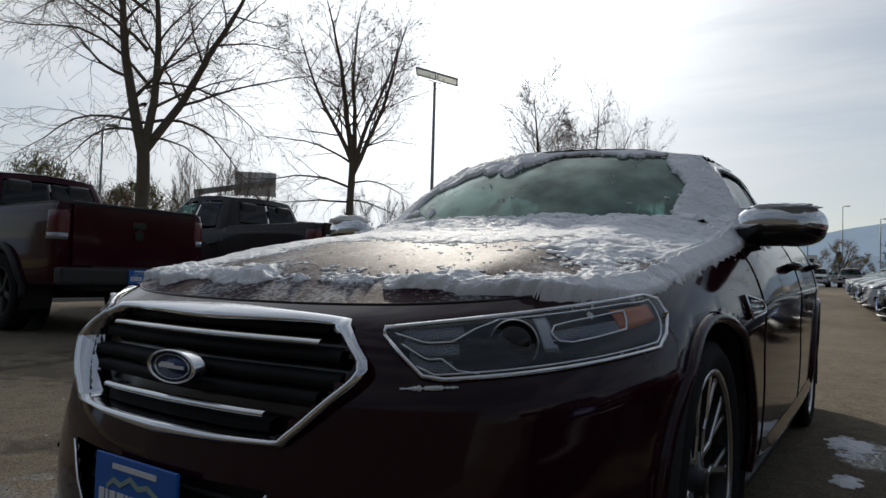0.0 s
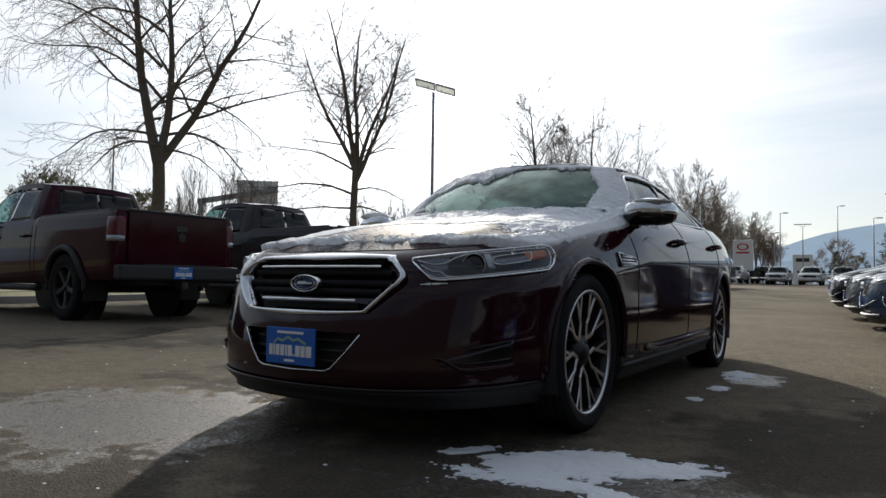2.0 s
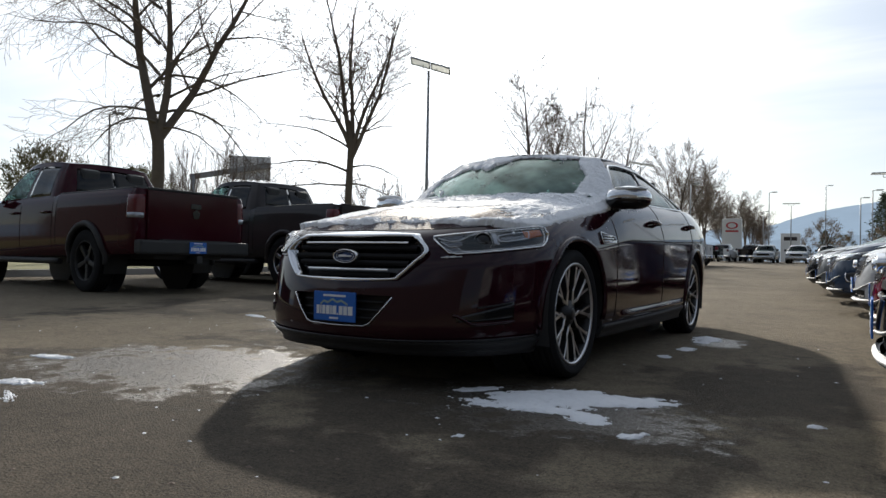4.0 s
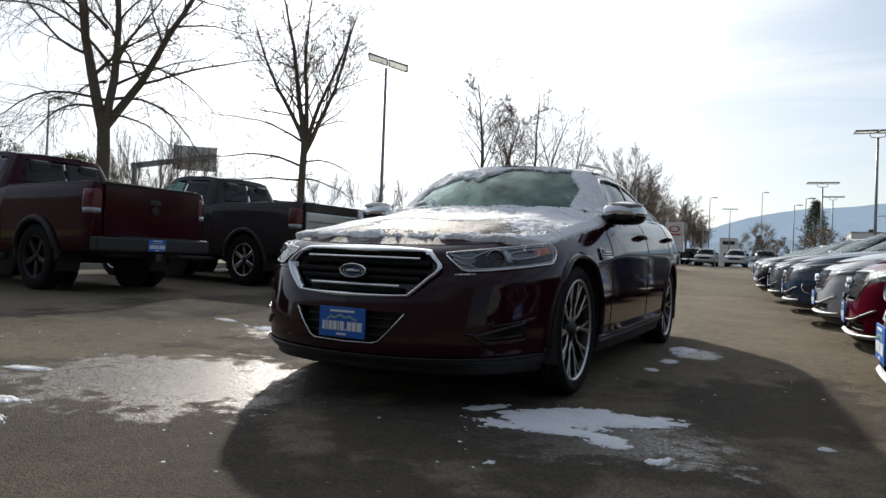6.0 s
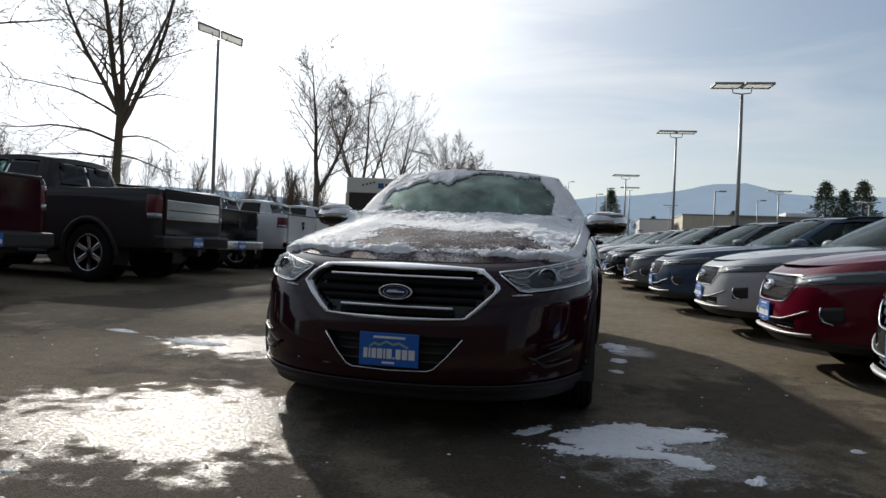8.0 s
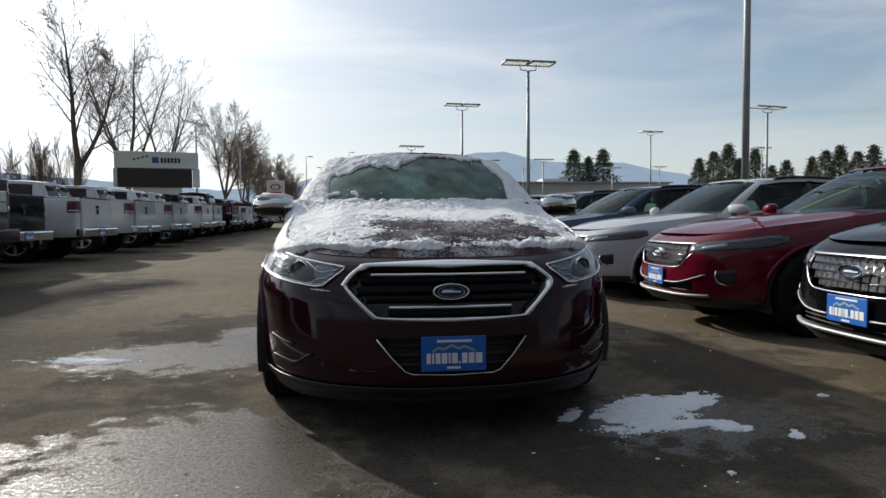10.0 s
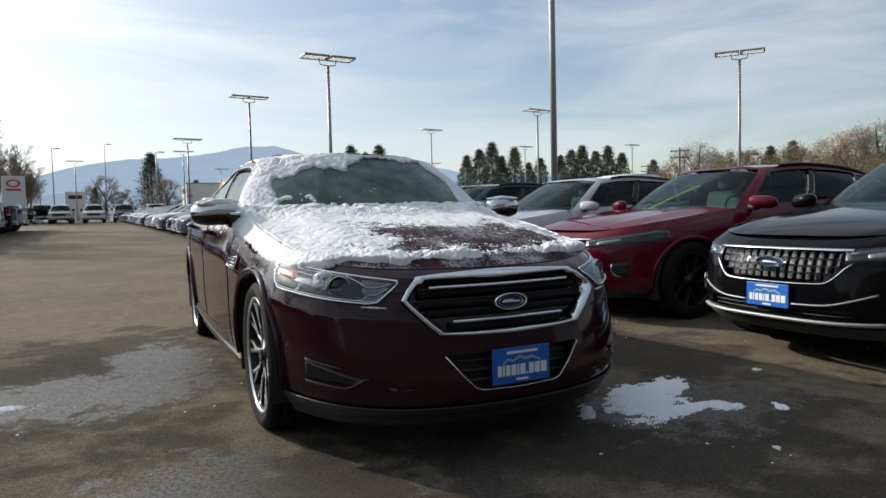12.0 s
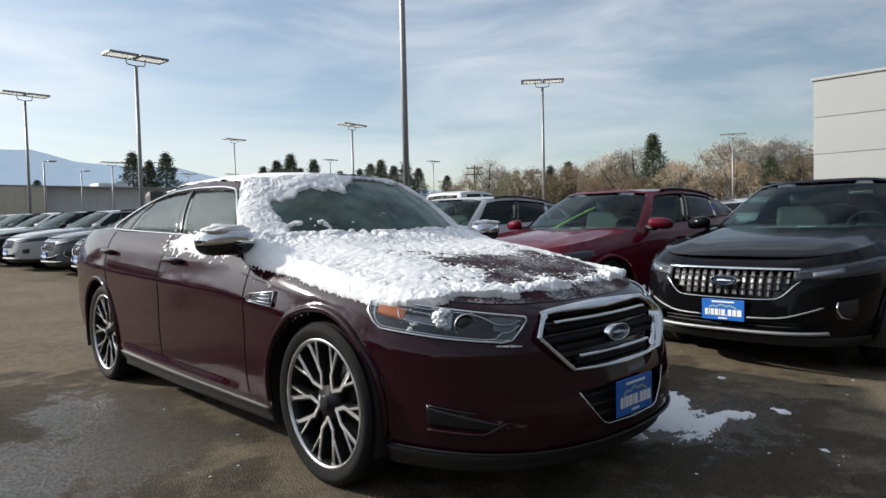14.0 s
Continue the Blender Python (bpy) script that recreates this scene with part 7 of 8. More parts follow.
def bare_tree(x, y, h, seed, stems, spread, droop=0.25, levels=4, twigs=1.0, trunk_r=0.28, label="tall leafless street tree with fine bare twigs", arms=(), fine=0.0080, crook=1.0):
    """A leafless tree. stems: (height of fork, lean x, lean y, length) for the leaders; arms: (height, x, y, rise, length, sag) for low limbs."""
    rnd = random.Random(seed)
    z = ground_z(x, y) + (0.12 if -20 < x < -13.2 else 0.0)
    tree = thing("tree", pose(x, y, z), label, "tree", "leafless trees")
    tv, tf, cv, cf = [], [], [], []

    def limb(p, d, length, r, level, sag=None):
        n = (9, 8, 5, 3, 2)[level]
        pts, rad = [p], [r]
        cur, way = p.copy(), d.normalized()
        for i in range(n):
            wob = Vector((rnd.uniform(-1, 1), rnd.uniform(-1, 1), rnd.uniform(-1, 1))) * (0.08 + 0.05 * level) * crook
            lift = Vector((0, 0, 0.06 if level < 1 else (0.03 - droop * 0.10 if level < 2 else -droop * 0.36)))
            if sag is not None:
                lift = Vector((0, 0, -sag if i < n * 0.75 else 0.05))
            way = (way + wob + lift).normalized()
            cur = cur + way * (length / n)
            pts.append(cur.copy())
            rad.append(max(fine, r * (1 - 0.88 * ((i + 1) / n) ** (1.1 if level == 0 else 0.8))))
        for i in range(n):
            big = level < 2
            prism(tv if big else cv, tf if big else cf, pts[i], pts[i + 1], rad[i], rad[i + 1], 8 if level == 0 else (5 if big else 3))
        if level >= levels:
            return
        kids = int((15, 16, 10, 4)[min(level, 3)] * (twigs if level > 0 else 1.0))
        for k in range(kids):
            t = 0.16 + 0.82 * (k + rnd.random()) / kids
            j = min(int(t * n), n - 1)
            pos = pts[j].lerp(pts[j + 1], t * n - j)
            ax = (pts[j + 1] - pts[j]).normalized()
            side = ax.orthogonal().normalized()
            side.rotate(Matrix.Rotation(k * 2.4 + rnd.uniform(-0.6, 0.6), 3, ax))
            ang = rnd.uniform(0.5, 0.95) * spread
            nd = (ax * math.cos(ang) + side * math.sin(ang))
            ln = length * (rnd.uniform(0.30, 0.55) if level < 1 else rnd.uniform(0.28, 0.56)) * (1.15 - 0.5 * t)
            limb(pos, nd, ln, rad[j] * 0.42 if level < 1 else max(fine, rad[j] * 0.45), level + 1)

    fork = stems[0][0]
    prev = Vector((0, 0, 0))
    n = 8
    for i in range(n):
        q = Vector((0.06 * math.sin(i * 0.7 + seed), 0.06 * math.cos(i * 0.8 + seed), fork * (i + 1) / n))
        r0, r1 = (trunk_r * (0.80 + 0.45 * (1 - j / n) ** 6 + 0.18 * (1 - j / n)) for j in (i, i + 1))
        prism(tv, tf, prev, q, r0, r1, 12)
        prev = q
    for i, (fz, lx, ly, ln) in enumerate(stems):
        p = Vector((prev.x, prev.y, min(fz, fork) - 0.25 * (fz >= fork)))
        limb(p, Vector((lx, ly, 1.0)), ln, trunk_r * (0.74 if i == 0 else 0.62), 0)
    for az, ax, ay, rise, ln, sag in arms:
        limb(Vector((prev.x, prev.y, az)), Vector((ax, ay, rise)), ln, 0.024 + 0.0095 * ln, 1, sag)
    part("trunk", mesh_from("trunk", tv, tf), M_BARK, tree, "grey-brown bark")
    part("crown", mesh_from("crown", cv, cf), M_TWIG, tree, "crown of bare twigs")
    return tree


bare_tree(-21.25, 12.3, 17, 3, [(5.0, -0.12, -0.17, 11.0), (4.8, 0.34, 0.48, 10.4), (6.6, 0.06, 0.09, 9.0)], 1.00, 0.16, 3, 0.88, 0.28, fine=0.0064, crook=1.5,
          arms=[(5.9, -0.50, -0.75, 0.25, 4.6, 0.20), (7.4, -0.60, -0.60, 0.90, 5.6, 0.20), (8.6, -0.35, -0.95, 0.9, 5.8, 0.15), (10.0, -0.7, -0.8, 0.8, 5.4, 0.12), (5.9, 0.6, 0.95, 0.75, 5.2, 0.30), (7.2, 0.75, 0.9, 0.6, 4.8, 0.24), (5.3, 0.9, 0.3, 0.3, 3.6, 0.20), (6.6, -0.9, 0.5, 0.5, 4.6, 0.16), (5.5, 0.2, -0.8, 0.4, 4.4, 0.20)])
bare_tree(-21.8, 24.4, 14, 8, [(6.6, -0.13, -0.12, 9.3), (5.6, 0.36, 0.30, 8.8), (6.6, 0.04, 0.06, 8.6), (6.2, -0.34, -0.24, 7.4), (5.8, 0.20, 0.20, 7.6)], 1.05, 0.0, 3, 0.92, 0.22, fine=0.0052, crook=1.4,
          arms=[(4.9, -0.80, -0.66, 0.30, 6.0, 0.07), (6.2, -0.80, -0.66, 0.55, 5.4, 0.04), (4.3, 0.7, 0.6, 0.25, 3.4, 0.16), (5.2, 0.8, 0.6, 0.45, 3.4, 0.12), (4.9, -0.5, 0.7, 0.20, 3.5, 0.06), (4.2, -0.75, -0.62, 0.08, 4.6, 0.08), (6.9, 0.75, 0.6, 0.6, 3.6, 0.08), (7.6, -0.8, -0.5, 0.9, 4.4, 0.05)])
bare_tree(-17.0, 37.5, 12, 14, [(4.2, -0.1, 0.0, 8.0), (3.4, 0.5, 0.3, 7.0)], 0.85, 0.0, 3, 0.85, 0.24, fine=0.009)
bare_tree(-17.4, 47.0, 15, 21, [(3.5, 0.15, 0.1, 10.5), (3.5, -0.25, -0.1, 10), (3.0, 0.45, 0.3, 9.5), (3.0, -0.4, 0.3, 9.0)], 0.80, -0.05, 3, 0.55, 0.20, fine=0.0062, crook=1.2)
bare_tree(-17.2, 55.0, 15, 24, [(3.5, 0.15, 0.15, 9.0), (3.5, -0.3, -0.1, 9.2), (3.0, 0.35, 0.1, 8.2)], 0.80, -0.05, 3, 0.55, 0.20, fine=0.0062, crook=1.2)
row_tree = bare_tree(-17.0, 79.0, 13, 31, [(3.0, 0.2, 0.1, 9.5), (3.0, -0.3, -0.1, 9), (2.6, 0.4, 0.3, 8.5)], 0.82, -0.05, 3, 0.85, 0.24, fine=0.012)
for i, (x, y) in enumerate(((-16.6, 88), (-17.4, 97), (-16.5, 107), (-17.5, 117), (-16.5, 128), (-17, 140), (-18, 155), (-19, 172))):
    m = pose(x, y, ground_z(x, y) + 0.1, 0, 0, 60 * i) @ Matrix.Scale(0.78 + 0.13 * math.sin(i * 1.9), 4)
    c = copy_thing(row_tree, m)
    c.scale = [0.78 + 0.13 * math.sin(i * 1.9)] * 3
# slender many-stemmed shrubs across the street
shrub = bare_tree(-30.5, 43.0, 6, 41, [(0.4, 0.2, 0.1, 5.6), (0.4, -0.3, -0.1, 5.4), (0.4, 0.4, 0.3, 5.0), (0.4, -0.1, 0.35, 5.2)], 0.55, -0.4, 2, 1.2, 0.10, "slender leafless many-stemmed street shrub")
for i, (x, y) in enumerate(((-27.5, 46.0), (-24.5, 48.5), (-33, 40), (-22.5, 50), (-38, 33), (-44, 22), (-30, 60))):
    copy_thing(shrub, pose(x, y, ground_z(x, y), 0, 0, 75 * i))


def conifer(x, y, h, seed, width=0.32, material=None, label="dark green pine tree"):
    rnd = random.Random(seed)
    tree = thing("conifer", pose(x, y, ground_z(x, y)), label, "conifer", "conifers")
    part("trunk", tube_bm([(0, 0, 0), (0, 0, h * 0.5), (0, 0, h * 0.97)], [h * 0.02, h * 0.014, 0.02], 6), M_BARK, tree)
    verts, faces = [], []
    boughs = []
    for k in range(170):
        t = ((k + rnd.random()) / 170) ** 0.95
        a = k * 2.4 + rnd.uniform(-0.5, 0.5)
        rr = h * width * 0.98 * (1.02 - t) ** 0.85 * (0.55 + 0.45 * smooth(0, 0.22, t)) * rnd.uniform(0.55, 1.12)
        boughs.append((Vector((math.cos(a) * rr, math.sin(a) * rr, h * (0.10 + 0.88 * t) - 0.22 * rr)), a, rr))
    for c0, a, rr in boughs:
        for k in range(42):
            c = c0 * 1.0
            back = rnd.random() ** 1.5
            c.x, c.y, c.z = c.x * (1 - 0.75 * back), c.y * (1 - 0.75 * back), c.z + 0.20 * rr * back
            c += Vector((rnd.gauss(0, 1), rnd.gauss(0, 1), rnd.gauss(0, 0.6))) * h * 0.024
            out = Vector((math.cos(a) + rnd.uniform(-0.7, 0.7), math.sin(a) + rnd.uniform(-0.7, 0.7), rnd.uniform(-0.5, 0.6))).normalized()
            sd = out.orthogonal().normalized()
            sd.rotate(Matrix.Rotation(rnd.uniform(0, 3.1), 3, out))
            n = h * 0.017 * rnd.uniform(0.6, 1.3)
            b = len(verts)
            verts += [c - out * n, c + sd * n * 0.32, c + out * n, c - sd * n * 0.32]
            faces.append((b, b + 1, b + 2, b + 3))
    part("crown", mesh_from("crown", verts, faces, False), material or M_NEEDLE, tree, "ragged crown of needles")
    return tree


def leafy(x, y, h, seed, material, label, width=0.42, low=0.22):
    """A broad tree that still holds its leaves: trunk, limbs and many leaf clumps with gaps."""
    rnd = random.Random(seed)
    tree = thing("tree", pose(x, y, ground_z(x, y)), label, "tree", "autumn trees")
    bm = tube_bm([(0, 0, 0), (0, 0, h * 0.35), (0.1, 0, h * 0.6)], [h * 0.025, h * 0.02, h * 0.008], 6)
    for k in range(6):
        a = k * 1.05 + seed
        tube_bm([(0, 0, h * (0.25 + 0.05 * k)), (math.cos(a) * h * 0.18, math.sin(a) * h * 0.18, h * (0.5 + 0.05 * k)), (math.cos(a) * h * 0.26, math.sin(a) * h * 0.26, h * (0.68 + 0.04 * k))], [h * 0.012, h * 0.008, h * 0.003], 5, bm)
    part("trunk", bm, M_BARK, tree)
    verts, faces = [], []
    lumps = []
    for k in range(46):
        a, up = k * 2.4, ((k + 0.5) / 46)
        rr = h * width * math.sqrt(max(0.0, 1 - (1.5 * up - 0.5) ** 2)) * rnd.uniform(0.45, 1.0)
        lumps.append((Vector((math.cos(a) * rr, math.sin(a) * rr, h * (low + (0.90 - low) * up))), h * rnd.uniform(0.07, 0.14)))
    for c0, r in lumps:
        spray = Vector((c0.x, c0.y, c0.z - 0.3 * h)).normalized()
        for k in range(150):
            d = Vector((rnd.gauss(0, 1), rnd.gauss(0, 1), rnd.gauss(0, 0.9))).normalized() * r * rnd.uniform(0.1, 1.0)
            c = c0 + d
            u = (spray + Vector((rnd.gauss(0, 0.7), rnd.gauss(0, 0.7), rnd.gauss(0, 0.7)))).normalized()
            v = u.orthogonal().normalized()
            n = h * 0.016 * rnd.uniform(0.5, 1.5)
            b = len(verts)
            verts += [c - u * n, c + v * n * 0.22, c + u * n, c - v * n * 0.22]
            faces.append((b, b + 1, b + 2, b + 3))
    part("crown", mesh_from("crown", verts, faces, False), material, tree, "thin crown of leaves")
    return tree


def away(az, d):
    """A place d metres from the lot's middle, az degrees to the right of +y."""
    return -1.5 + d * math.sin(radians(az)), -3.0 + d * math.cos(radians(az))


con = [conifer(*away(18.4, 150), 15.5, 1, 0.46), conifer(*away(30.5, 150), 15.5, 2, 0.36)]
for i, (az, d, k) in enumerate(((20.8, 150, 1.0), (28.3, 165, 0.9), (29.4, 158, 0.95), (32.4, 150, 0.92), (33.6, 152, 0.7), (36.3, 155, 0.8), (37.2, 150, 0.85), (38.1, 152, 0.92), (39.2, 156, 0.85), (40.2, 150, 0.88), (41.3, 155, 0.8), (31.3, 150, 0.8), (34.6, 150, 0.75), (19.6, 152, 0.9), (52.5, 118, 0.62), (54.0, 119, 0.66), (69.6, 110, 0.6), (71.5, 112, 0.6), (12.0, 170, 0.7),
                               (2.5, 160, 0.95), (5.8, 200, 0.7), (60.9, 120, 0.95), (43.8, 170, 0.75), (-1.5, 190, 0.55), (8.5, 190, 0.6))):
    x, y = away(az, d)
    c = copy_thing(con[i % 2], pose(x, y, ground_z(x, y), 0, 0, 50 * i))
    c.scale = (k, k, k)
# the wood beyond the lot: pale leafless crowns over russet and dull green undergrowth
pale = leafy(*away(47.3, 128), 12.4, 5, M_PALETWIG, "leafless tree with a pale fine-twigged crown", 0.40, 0.30)
for i, (az, d, k) in enumerate(((46.2, 130, 0.92), (48.3, 131, 0.86), (56.2, 132, 0.95), (57.4, 128, 1.04), (58.4, 133, 1.08), (59.5, 130, 1.15), (54.6, 135, 0.88), (62.4, 128, 0.86), (63.4, 124, 0.80), (66.0, 130, 1.12), (67.4, 128, 1.2), (68.8, 131, 1.15), (70.2, 128, 1.12), (71.6, 130, 1.1), (73.0, 128, 1.05), (44.6, 138, 0.62))):
    x, y = away(az, d)
    copy_thing(pale, pose(x, y, ground_z(x, y), 0, 0, 67 * i)).scale = (k, k, k)
rus = [leafy(*away(50.5, 118), 8.6, 7, M_RUSSET, "low autumn tree with russet leaves", 0.55, 0.08), leafy(*away(49.2, 120), 8.8, 6, M_HEDGE, "low broad tree with dull green leaves", 0.55, 0.08)]
for i, az in enumerate((49.8, 50.0, 51.2, 51.9, 52.6, 53.3, 54.0, 54.8, 55.5, 56.2, 57.0, 57.8, 58.6, 59.4, 60.2, 61.8, 62.8, 64.0, 65.2, 66.4, 67.2, 68.0, 68.8, 69.8, 70.8, 71.8, 72.8, 42.6, 43.5, 44.4, 45.2, 46.6, 48.0, 0.2, 3.6, -0.8)):
    d = 118 + 9 * math.sin(i * 2.7)
    x, y = away(az, d)
    k = 0.98 + 0.16 * math.sin(i * 1.3) - (0.25 if az < 49 else 0)
    copy_thing(rus[1 if i % 4 in (0, 1) and az < 56 else 0], pose(x, y, ground_z(x, y), 0, 0, 47 * i)).scale = (k, k, k)
for i, (az, d, h, mt) in enumerate(((-63.9, 70, 10.4, M_HEDGE), (-57.6, 75, 9.6, M_HEDGE), (-58.8, 76, 8.6, M_RUSSET))):
    x, y = 2.17 + d * math.sin(radians(az)), -3.3 + d * math.cos(radians(az))
    leafy(x, y, h, 60 + i, mt, "small evergreen across the street" if mt is M_HEDGE else "small tree with russet leaves across the street", 0.42, 0.3)
for i, (az, d, k) in enumerate(((-52.4, 92, 2.2), (-54.2, 94, 1.7), (-56.0, 90, 1.6))):
    x, y = 2.17 + d * math.sin(radians(az)), -3.3 + d * math.cos(radians(az))
    copy_thing(shrub, pose(x, y, ground_z(x, y), 0, 0, 75 * i)).scale = (k, k, k)

# ---- signs ----
sg = thing("pylon_sign", pose(-13.95, 42.25, ground_z(-14, 42), 0, 0, -13.7 + 13.7 * 2), "white dealer pylon sign with a dark message board", "pylon sign")
part("header", box_bm(-2.55, 2.55, -0.45, 0.45, 3.95, 5.05, 0.05), M_SIGNWHITE, sg, "white header box")
part("message_board", box_bm(-2.35, 2.15, -0.50, 0.40, 2.72, 3.93, 0.04), M_SIGNDARK, sg, "dark electronic message board")
part("board_rim", box_bm(2.17, 2.62, -0.40, 0.40, 2.75, 3.94, 0.03), M_SIGNWHITE, sg)
part("board_rim", box_bm(-2.62, -2.37, -0.40, 0.40, 2.75, 3.94, 0.03), M_SIGNWHITE, sg)
part("plinth", box_bm(-1.5, 1.5, -0.35, 0.35, 0.0, 2.71, 0.03), M_SIGNWHITE, sg)
part("logo_mark", box_bm(-0.30, 0.10, -0.468, -0.452, 4.30, 4.68, 0.004), M_SIGNBLUE, sg)
bm = bmesh.new()
for k in range(6):
    box_bm(0.22 + 0.21 * k, 0.37 + 0.21 * k, -0.466, -0.452, 4.32, 4.64, bm=bm)
part("lettering", bm, M_SIGNDARK, sg, "dark bars")
bm = bmesh.new()
for k in range(4):
    box_bm(-1.45 + 0.26 * k, -1.30 + 0.26 * k, -0.466, -0.452, 4.45 + 0.07 * k, 4.58 + 0.07 * k, bm=bm)
part("ridge_mark", bm, mat("sign_green", (0.03, 0.16, 0.07), 0.5, fine=0.05), sg)

sx, sy = -12.0, 86.0
tsg = thing("pylon_sign", pose(sx, sy, ground_z(sx, sy), 0, 0, 5), "tall white dealer sign with a red emblem", "pylon sign")
part("panel", box_bm(-1.15, 1.15, -0.2, 0.2, 0.0, 5.3, 0.06), M_SIGNWHITE, tsg)
part("emblem", lathe_bm([(0.30, 0.0), (0.31, 0.03), (0.42, 0.03), (0.43, 0.0)], 28, m=Matrix.Translation((0, -0.205, 4.45)) @ Matrix.Rotation(-math.pi / 2, 4, "Z") @ Matrix.Diagonal((1, 1.6, 1, 1))), M_SIGNRED, tsg, "red oval emblem")
part("lettering", box_bm(-0.75, 0.75, -0.215, -0.202, 3.62, 3.84, 0.003), M_SIGNRED, tsg, "red bar")
s2 = thing("pylon_sign", pose(-6.5, 98, ground_z(-6, 98), 0, 0, 5), "low white dealer sign with a dark oval", "pylon sign")
part("panel", box_bm(-1.2, 1.2, -0.2, 0.2, 0.0, 3.9, 0.06), M_SIGNWHITE, s2)
part("emblem", box_bm(-0.8, 0.8, -0.215, -0.202, 2.9, 3.4, 0.003), M_SIGNDARK, s2)

# billboard seen from behind
bx, by = -88.5, 75.4
bb = thing("billboard", pose(bx, by, ground_z(bx, by) + 3.1, 0, 0, 44), "back of a roadside billboard on a steel beam", "billboard")
bb.scale = (1.06, 1.06, 1.06)
for k in range(6):
    part("panel", box_bm(-3.2 + 1.07 * k, -2.18 + 1.07 * k, -0.05, 0.05, 9.0, 12.9, 0.02), M_SIGNWHITE if k % 2 else M_GREYWALL, bb, "weathered back panel")
part("beam", box_bm(-9.5, 3.3, -0.55, -0.15, 10.4, 11.3, 0.04, m=Matrix.Translation((0, 0, 10.85)) @ Matrix.Rotation(radians(-11), 4, "Y") @ Matrix.Translation((0, 0, -10.85))), M_STEEL, bb)
part("post", tube_bm([(-8.8, -0.3, -3.0), (-8.8, -0.3, 9.6)], 0.4, 10), M_STEEL, bb)
for k in range(7):
    part("rib", box_bm(-3.25 + 1.07 * k, -3.15 + 1.07 * k, -0.16, -0.05, 8.9, 13.0, 0.01), M_STEEL, bb)

# ---- buildings ----
hall = thing("showroom", pose(45.4, 12.3, ground_z(45, 12)), "grey metal-panelled car showroom with glazing", "building")
part("wall", box_bm(0.05, 22, -34, -0.05, 0, 9.55), M_PANEL, hall)
part("roof", box_bm(-0.1, 22.2, -34.2, 0.1, 9.56, 9.75, 0.03), M_PANEL, hall)
for i in range(4):
    for j in range(7):
        if i < 2 and j >= 1:
            continue
        part("wall_panel", box_bm(0.0, 0.06, -0.03 - 4.8 * (j + 1) + 0.03, -0.03 - 4.8 * j, 0.05 + 2.38 * i, 2.38 * (i + 1) - 0.01, 0.008), M_PANEL, hall)
for j in range(5):
    part("wall_panel", box_bm(0.1 + 4.3 * j, 4.37 + 4.3 * j, -0.06, 0.0, 0.05, 9.5, 0.008), M_PANEL, hall)
for j in range(6):
    w_ = part("window", box_bm(0.02, 0.08, -9.6 - 4.8 * j, -4.9 - 4.8 * j, 0.3, 4.7, 0.0), M_GLOSSBLACK, hall, "dark shop window")
    part("mullion", box_bm(-0.02, 0.10, -4.95 - 4.8 * j, -4.85 - 4.8 * j, 0.3, 4.7), M_DARKALLOY, w_)
part("sign_panel", box_bm(-0.08, 0.0, -7.8, -4.6, 6.6, 8.6, 0.03), M_SIGNBLUE, hall, "blue sign panel")

wh = thing("warehouse", pose(26.0, 121.0, ground_z(26, 121) - 0.2), "long low warehouse with cream and grey walls", "building")
part("cream_wall", box_bm(-9.0, 0.0, 0, 18, 0, 7.2, 0.03), M_CREAM, wh, "cream panelled wall")
part("grey_wall", box_bm(0.05, 34.0, 1.5, 18, 0, 7.2, 0.03), M_GREYWALL, wh, "grey metal wall")
part("parapet", box_bm(-9.1, 34.1, -0.1, 18.1, 7.2, 7.45, 0.03), M_STEEL, wh)
for k in range(7):
    part("wall_rib", box_bm(-8.9 + 1.45 * k, -8.8 + 1.45 * k, -0.06, 0.0, 0, 7.19), M_CREAM, wh)
for k in range(16):
    part("wall_rib", box_bm(1.5 + 2.1 * k, 1.6 + 2.1 * k, 1.44, 1.5, 0, 7.19), M_GREYWALL, wh)
part("roof_unit", box_bm(9, 14, 4, 9, 7.45, 8.3, 0.05), M_SIGNWHITE, wh)
w2 = thing("warehouse", pose(62.0, 104.0, ground_z(62, 104) - 0.2), "low grey shed behind the lamp posts", "building")
part("grey_wall", box_bm(-8.0, 26.0, 0, 14, 0, 4.6, 0.03), M_GREYWALL, w2)
part("roof", box_bm(-8.2, 26.2, -0.2, 14.2, 4.6, 4.85, 0.03), M_SIGNWHITE, w2)
w3 = thing("warehouse", pose(12.6, 128.0, ground_z(12, 128) - 0.2), "small white shed beside the warehouse", "building")
part("white_wall", box_bm(-2.5, 3.5, 0, 10, 0, 6.6, 0.03), M_SIGNWHITE, w3)
part("roof", box_bm(-2.6, 3.6, -0.1, 10.1, 6.6, 6.8, 0.03), M_STEEL, w3)

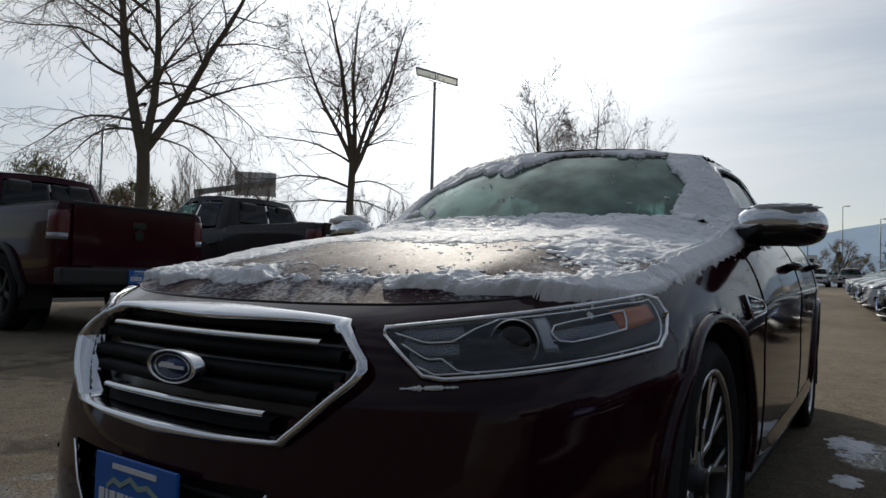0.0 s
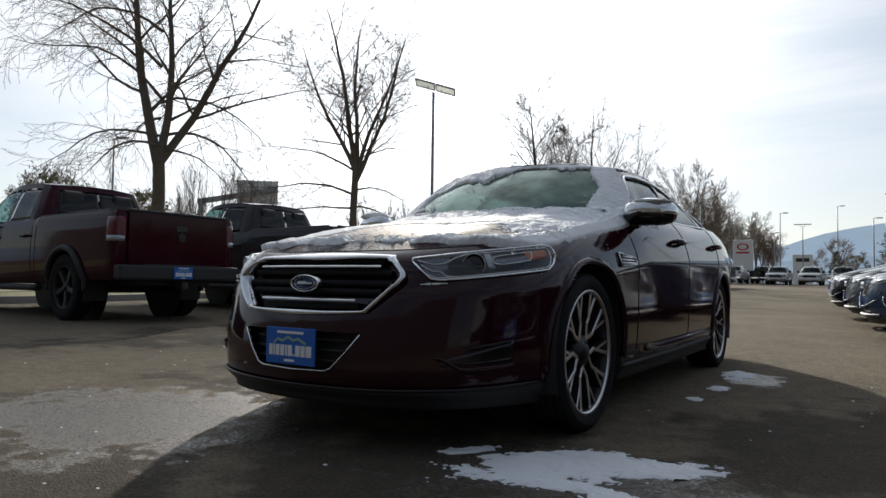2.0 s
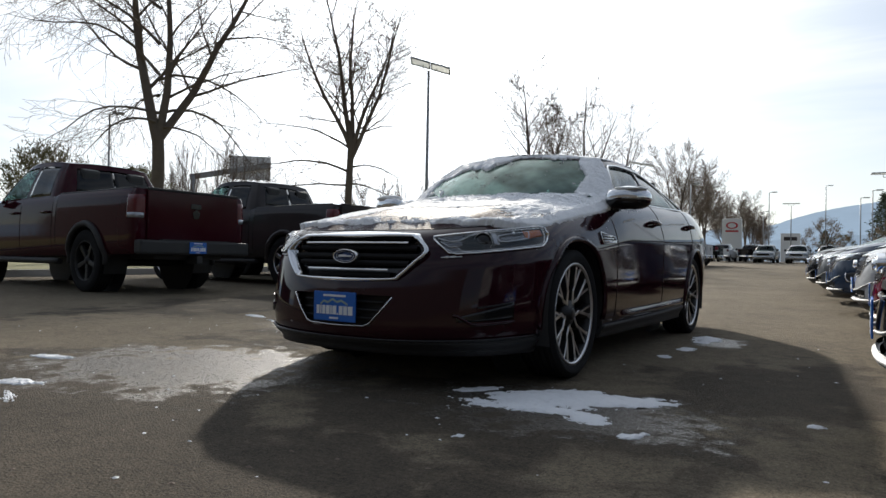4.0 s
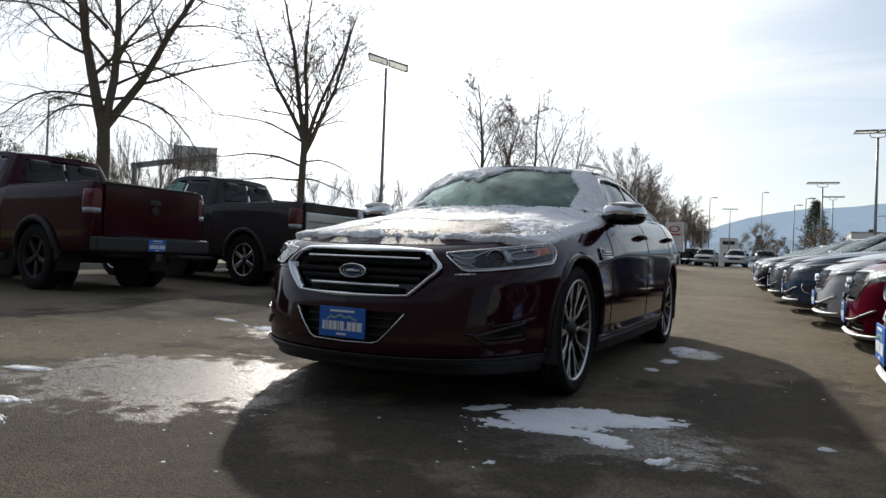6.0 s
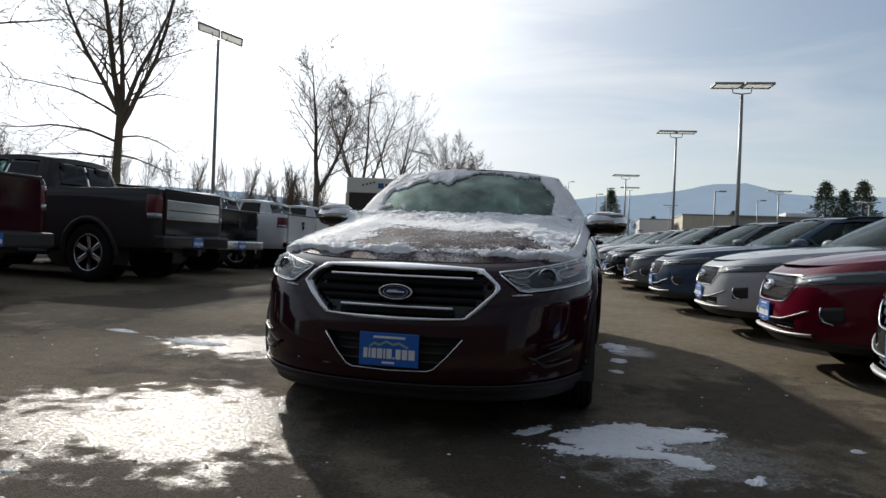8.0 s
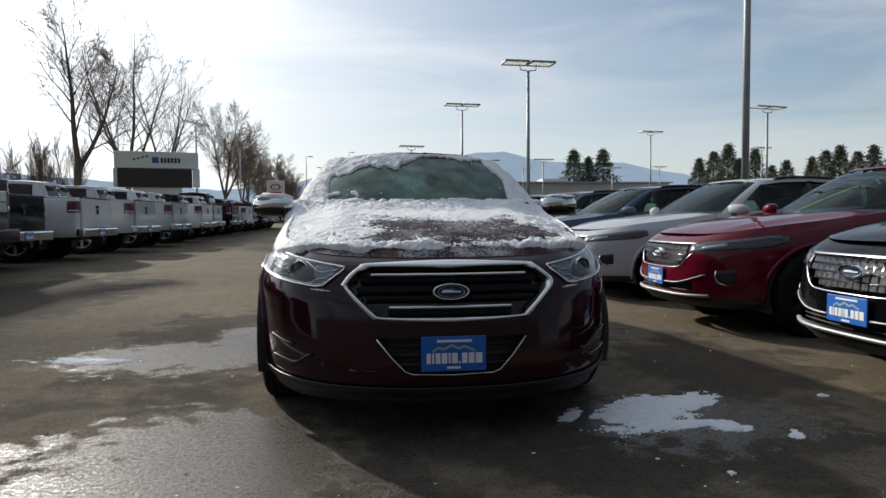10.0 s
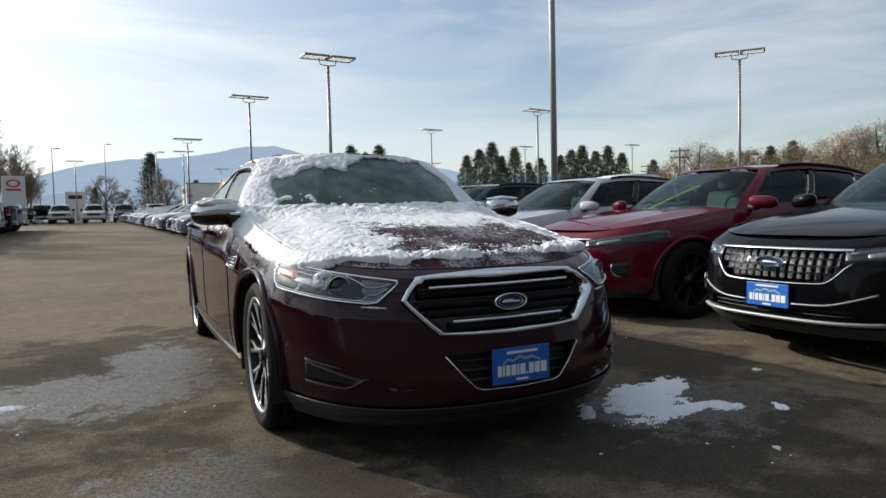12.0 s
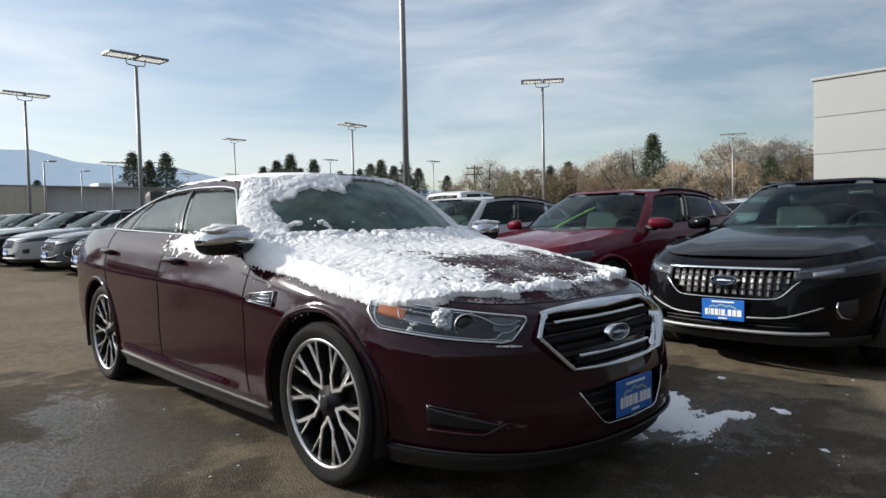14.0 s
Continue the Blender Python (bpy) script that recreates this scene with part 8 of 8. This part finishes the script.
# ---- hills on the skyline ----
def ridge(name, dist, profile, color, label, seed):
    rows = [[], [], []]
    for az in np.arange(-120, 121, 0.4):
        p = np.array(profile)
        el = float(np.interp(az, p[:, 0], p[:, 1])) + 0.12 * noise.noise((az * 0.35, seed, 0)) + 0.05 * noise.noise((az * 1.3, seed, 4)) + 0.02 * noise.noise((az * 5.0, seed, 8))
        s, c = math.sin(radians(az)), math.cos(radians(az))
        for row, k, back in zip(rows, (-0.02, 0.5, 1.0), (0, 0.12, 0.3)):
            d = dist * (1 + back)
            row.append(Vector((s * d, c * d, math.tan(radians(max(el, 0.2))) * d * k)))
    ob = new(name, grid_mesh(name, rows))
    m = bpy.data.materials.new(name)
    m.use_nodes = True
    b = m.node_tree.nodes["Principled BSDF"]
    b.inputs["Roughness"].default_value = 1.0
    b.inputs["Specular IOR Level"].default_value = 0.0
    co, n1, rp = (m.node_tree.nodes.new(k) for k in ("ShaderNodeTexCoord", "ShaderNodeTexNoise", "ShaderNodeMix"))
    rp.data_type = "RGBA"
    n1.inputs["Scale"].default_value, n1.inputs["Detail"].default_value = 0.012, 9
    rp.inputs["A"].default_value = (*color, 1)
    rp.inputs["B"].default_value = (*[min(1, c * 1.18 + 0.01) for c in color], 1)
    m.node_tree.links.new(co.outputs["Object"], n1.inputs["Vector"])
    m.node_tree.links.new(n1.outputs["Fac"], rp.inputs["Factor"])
    # distance haze is painted: the hills glow in their own blue-grey
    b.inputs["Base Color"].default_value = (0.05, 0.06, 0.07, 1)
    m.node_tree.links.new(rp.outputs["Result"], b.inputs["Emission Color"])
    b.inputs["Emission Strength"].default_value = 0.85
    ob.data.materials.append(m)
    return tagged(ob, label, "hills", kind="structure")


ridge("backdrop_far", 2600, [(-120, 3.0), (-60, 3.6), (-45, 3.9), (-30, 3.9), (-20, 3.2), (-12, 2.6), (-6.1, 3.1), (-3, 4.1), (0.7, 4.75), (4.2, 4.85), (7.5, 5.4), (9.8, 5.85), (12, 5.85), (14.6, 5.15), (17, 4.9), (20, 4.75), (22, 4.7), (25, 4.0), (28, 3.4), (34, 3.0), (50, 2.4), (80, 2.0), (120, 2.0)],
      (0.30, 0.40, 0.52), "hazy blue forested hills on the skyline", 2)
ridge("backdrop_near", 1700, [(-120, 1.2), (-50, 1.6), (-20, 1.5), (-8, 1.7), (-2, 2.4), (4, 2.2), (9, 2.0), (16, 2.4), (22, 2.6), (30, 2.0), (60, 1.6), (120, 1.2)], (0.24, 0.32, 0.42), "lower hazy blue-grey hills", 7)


# plain dark walls, unseen, added to block sky and darken reflections in the paint
unseen_south = thing("wall_south", pose(-24, -15, ground_z(-24, -15) - 0.1), "plain dark wall, unseen, added to darken reflections in the cars", "wall", kind="structure")
for k in range(15):
    part("panel", box_bm(-20 + 4 * k + 0.012, -16 + 4 * k - 0.012, -0.2, 0.012 * (k % 2), 0.0, 6.5, 0.01), M_DARKWALL, unseen_south)
unseen_west = thing("wall_west", pose(-64, -15, ground_z(-64, -15) - 0.1, 0, 0, 90), "plain dark wall, unseen, added to darken reflections in the trucks", "wall", kind="structure")
for k in range(6):
    part("panel", box_bm(4 * k + 0.012, 4 + 4 * k - 0.012, -0.2, 0.012 * (k % 2), 0.0, 8.0, 0.01), M_DARKWALL, unseen_west)

for x, y, top in ((66.6, 63.0, 8.9), (84.3, 87.7, 8.8)):
    ph = top - ground_z(x, y)
    pole = thing("utility_pole", pose(x, y, ground_z(x, y), 0, 0, 40), "weathered wooden utility pole with crossarms", "utility pole", "utility poles")
    part("pole", tube_bm([(0, 0, 0), (0, 0, ph)], [0.16, 0.11], 8), M_WOODPOLE, pole)
    for z in (ph - 0.4, ph - 1.3):
        part("crossarm", box_bm(-0.06, 0.06, -1.2, 1.2, z - 0.07, z + 0.07, 0.01), M_WOODPOLE, pole)
        for yy in (-1.05, -0.4, 0.4, 1.05):
            part("insulator", tube_bm([(0, yy, z + 0.07), (0, yy, z + 0.27)], 0.05, 6), M_STEEL, pole)
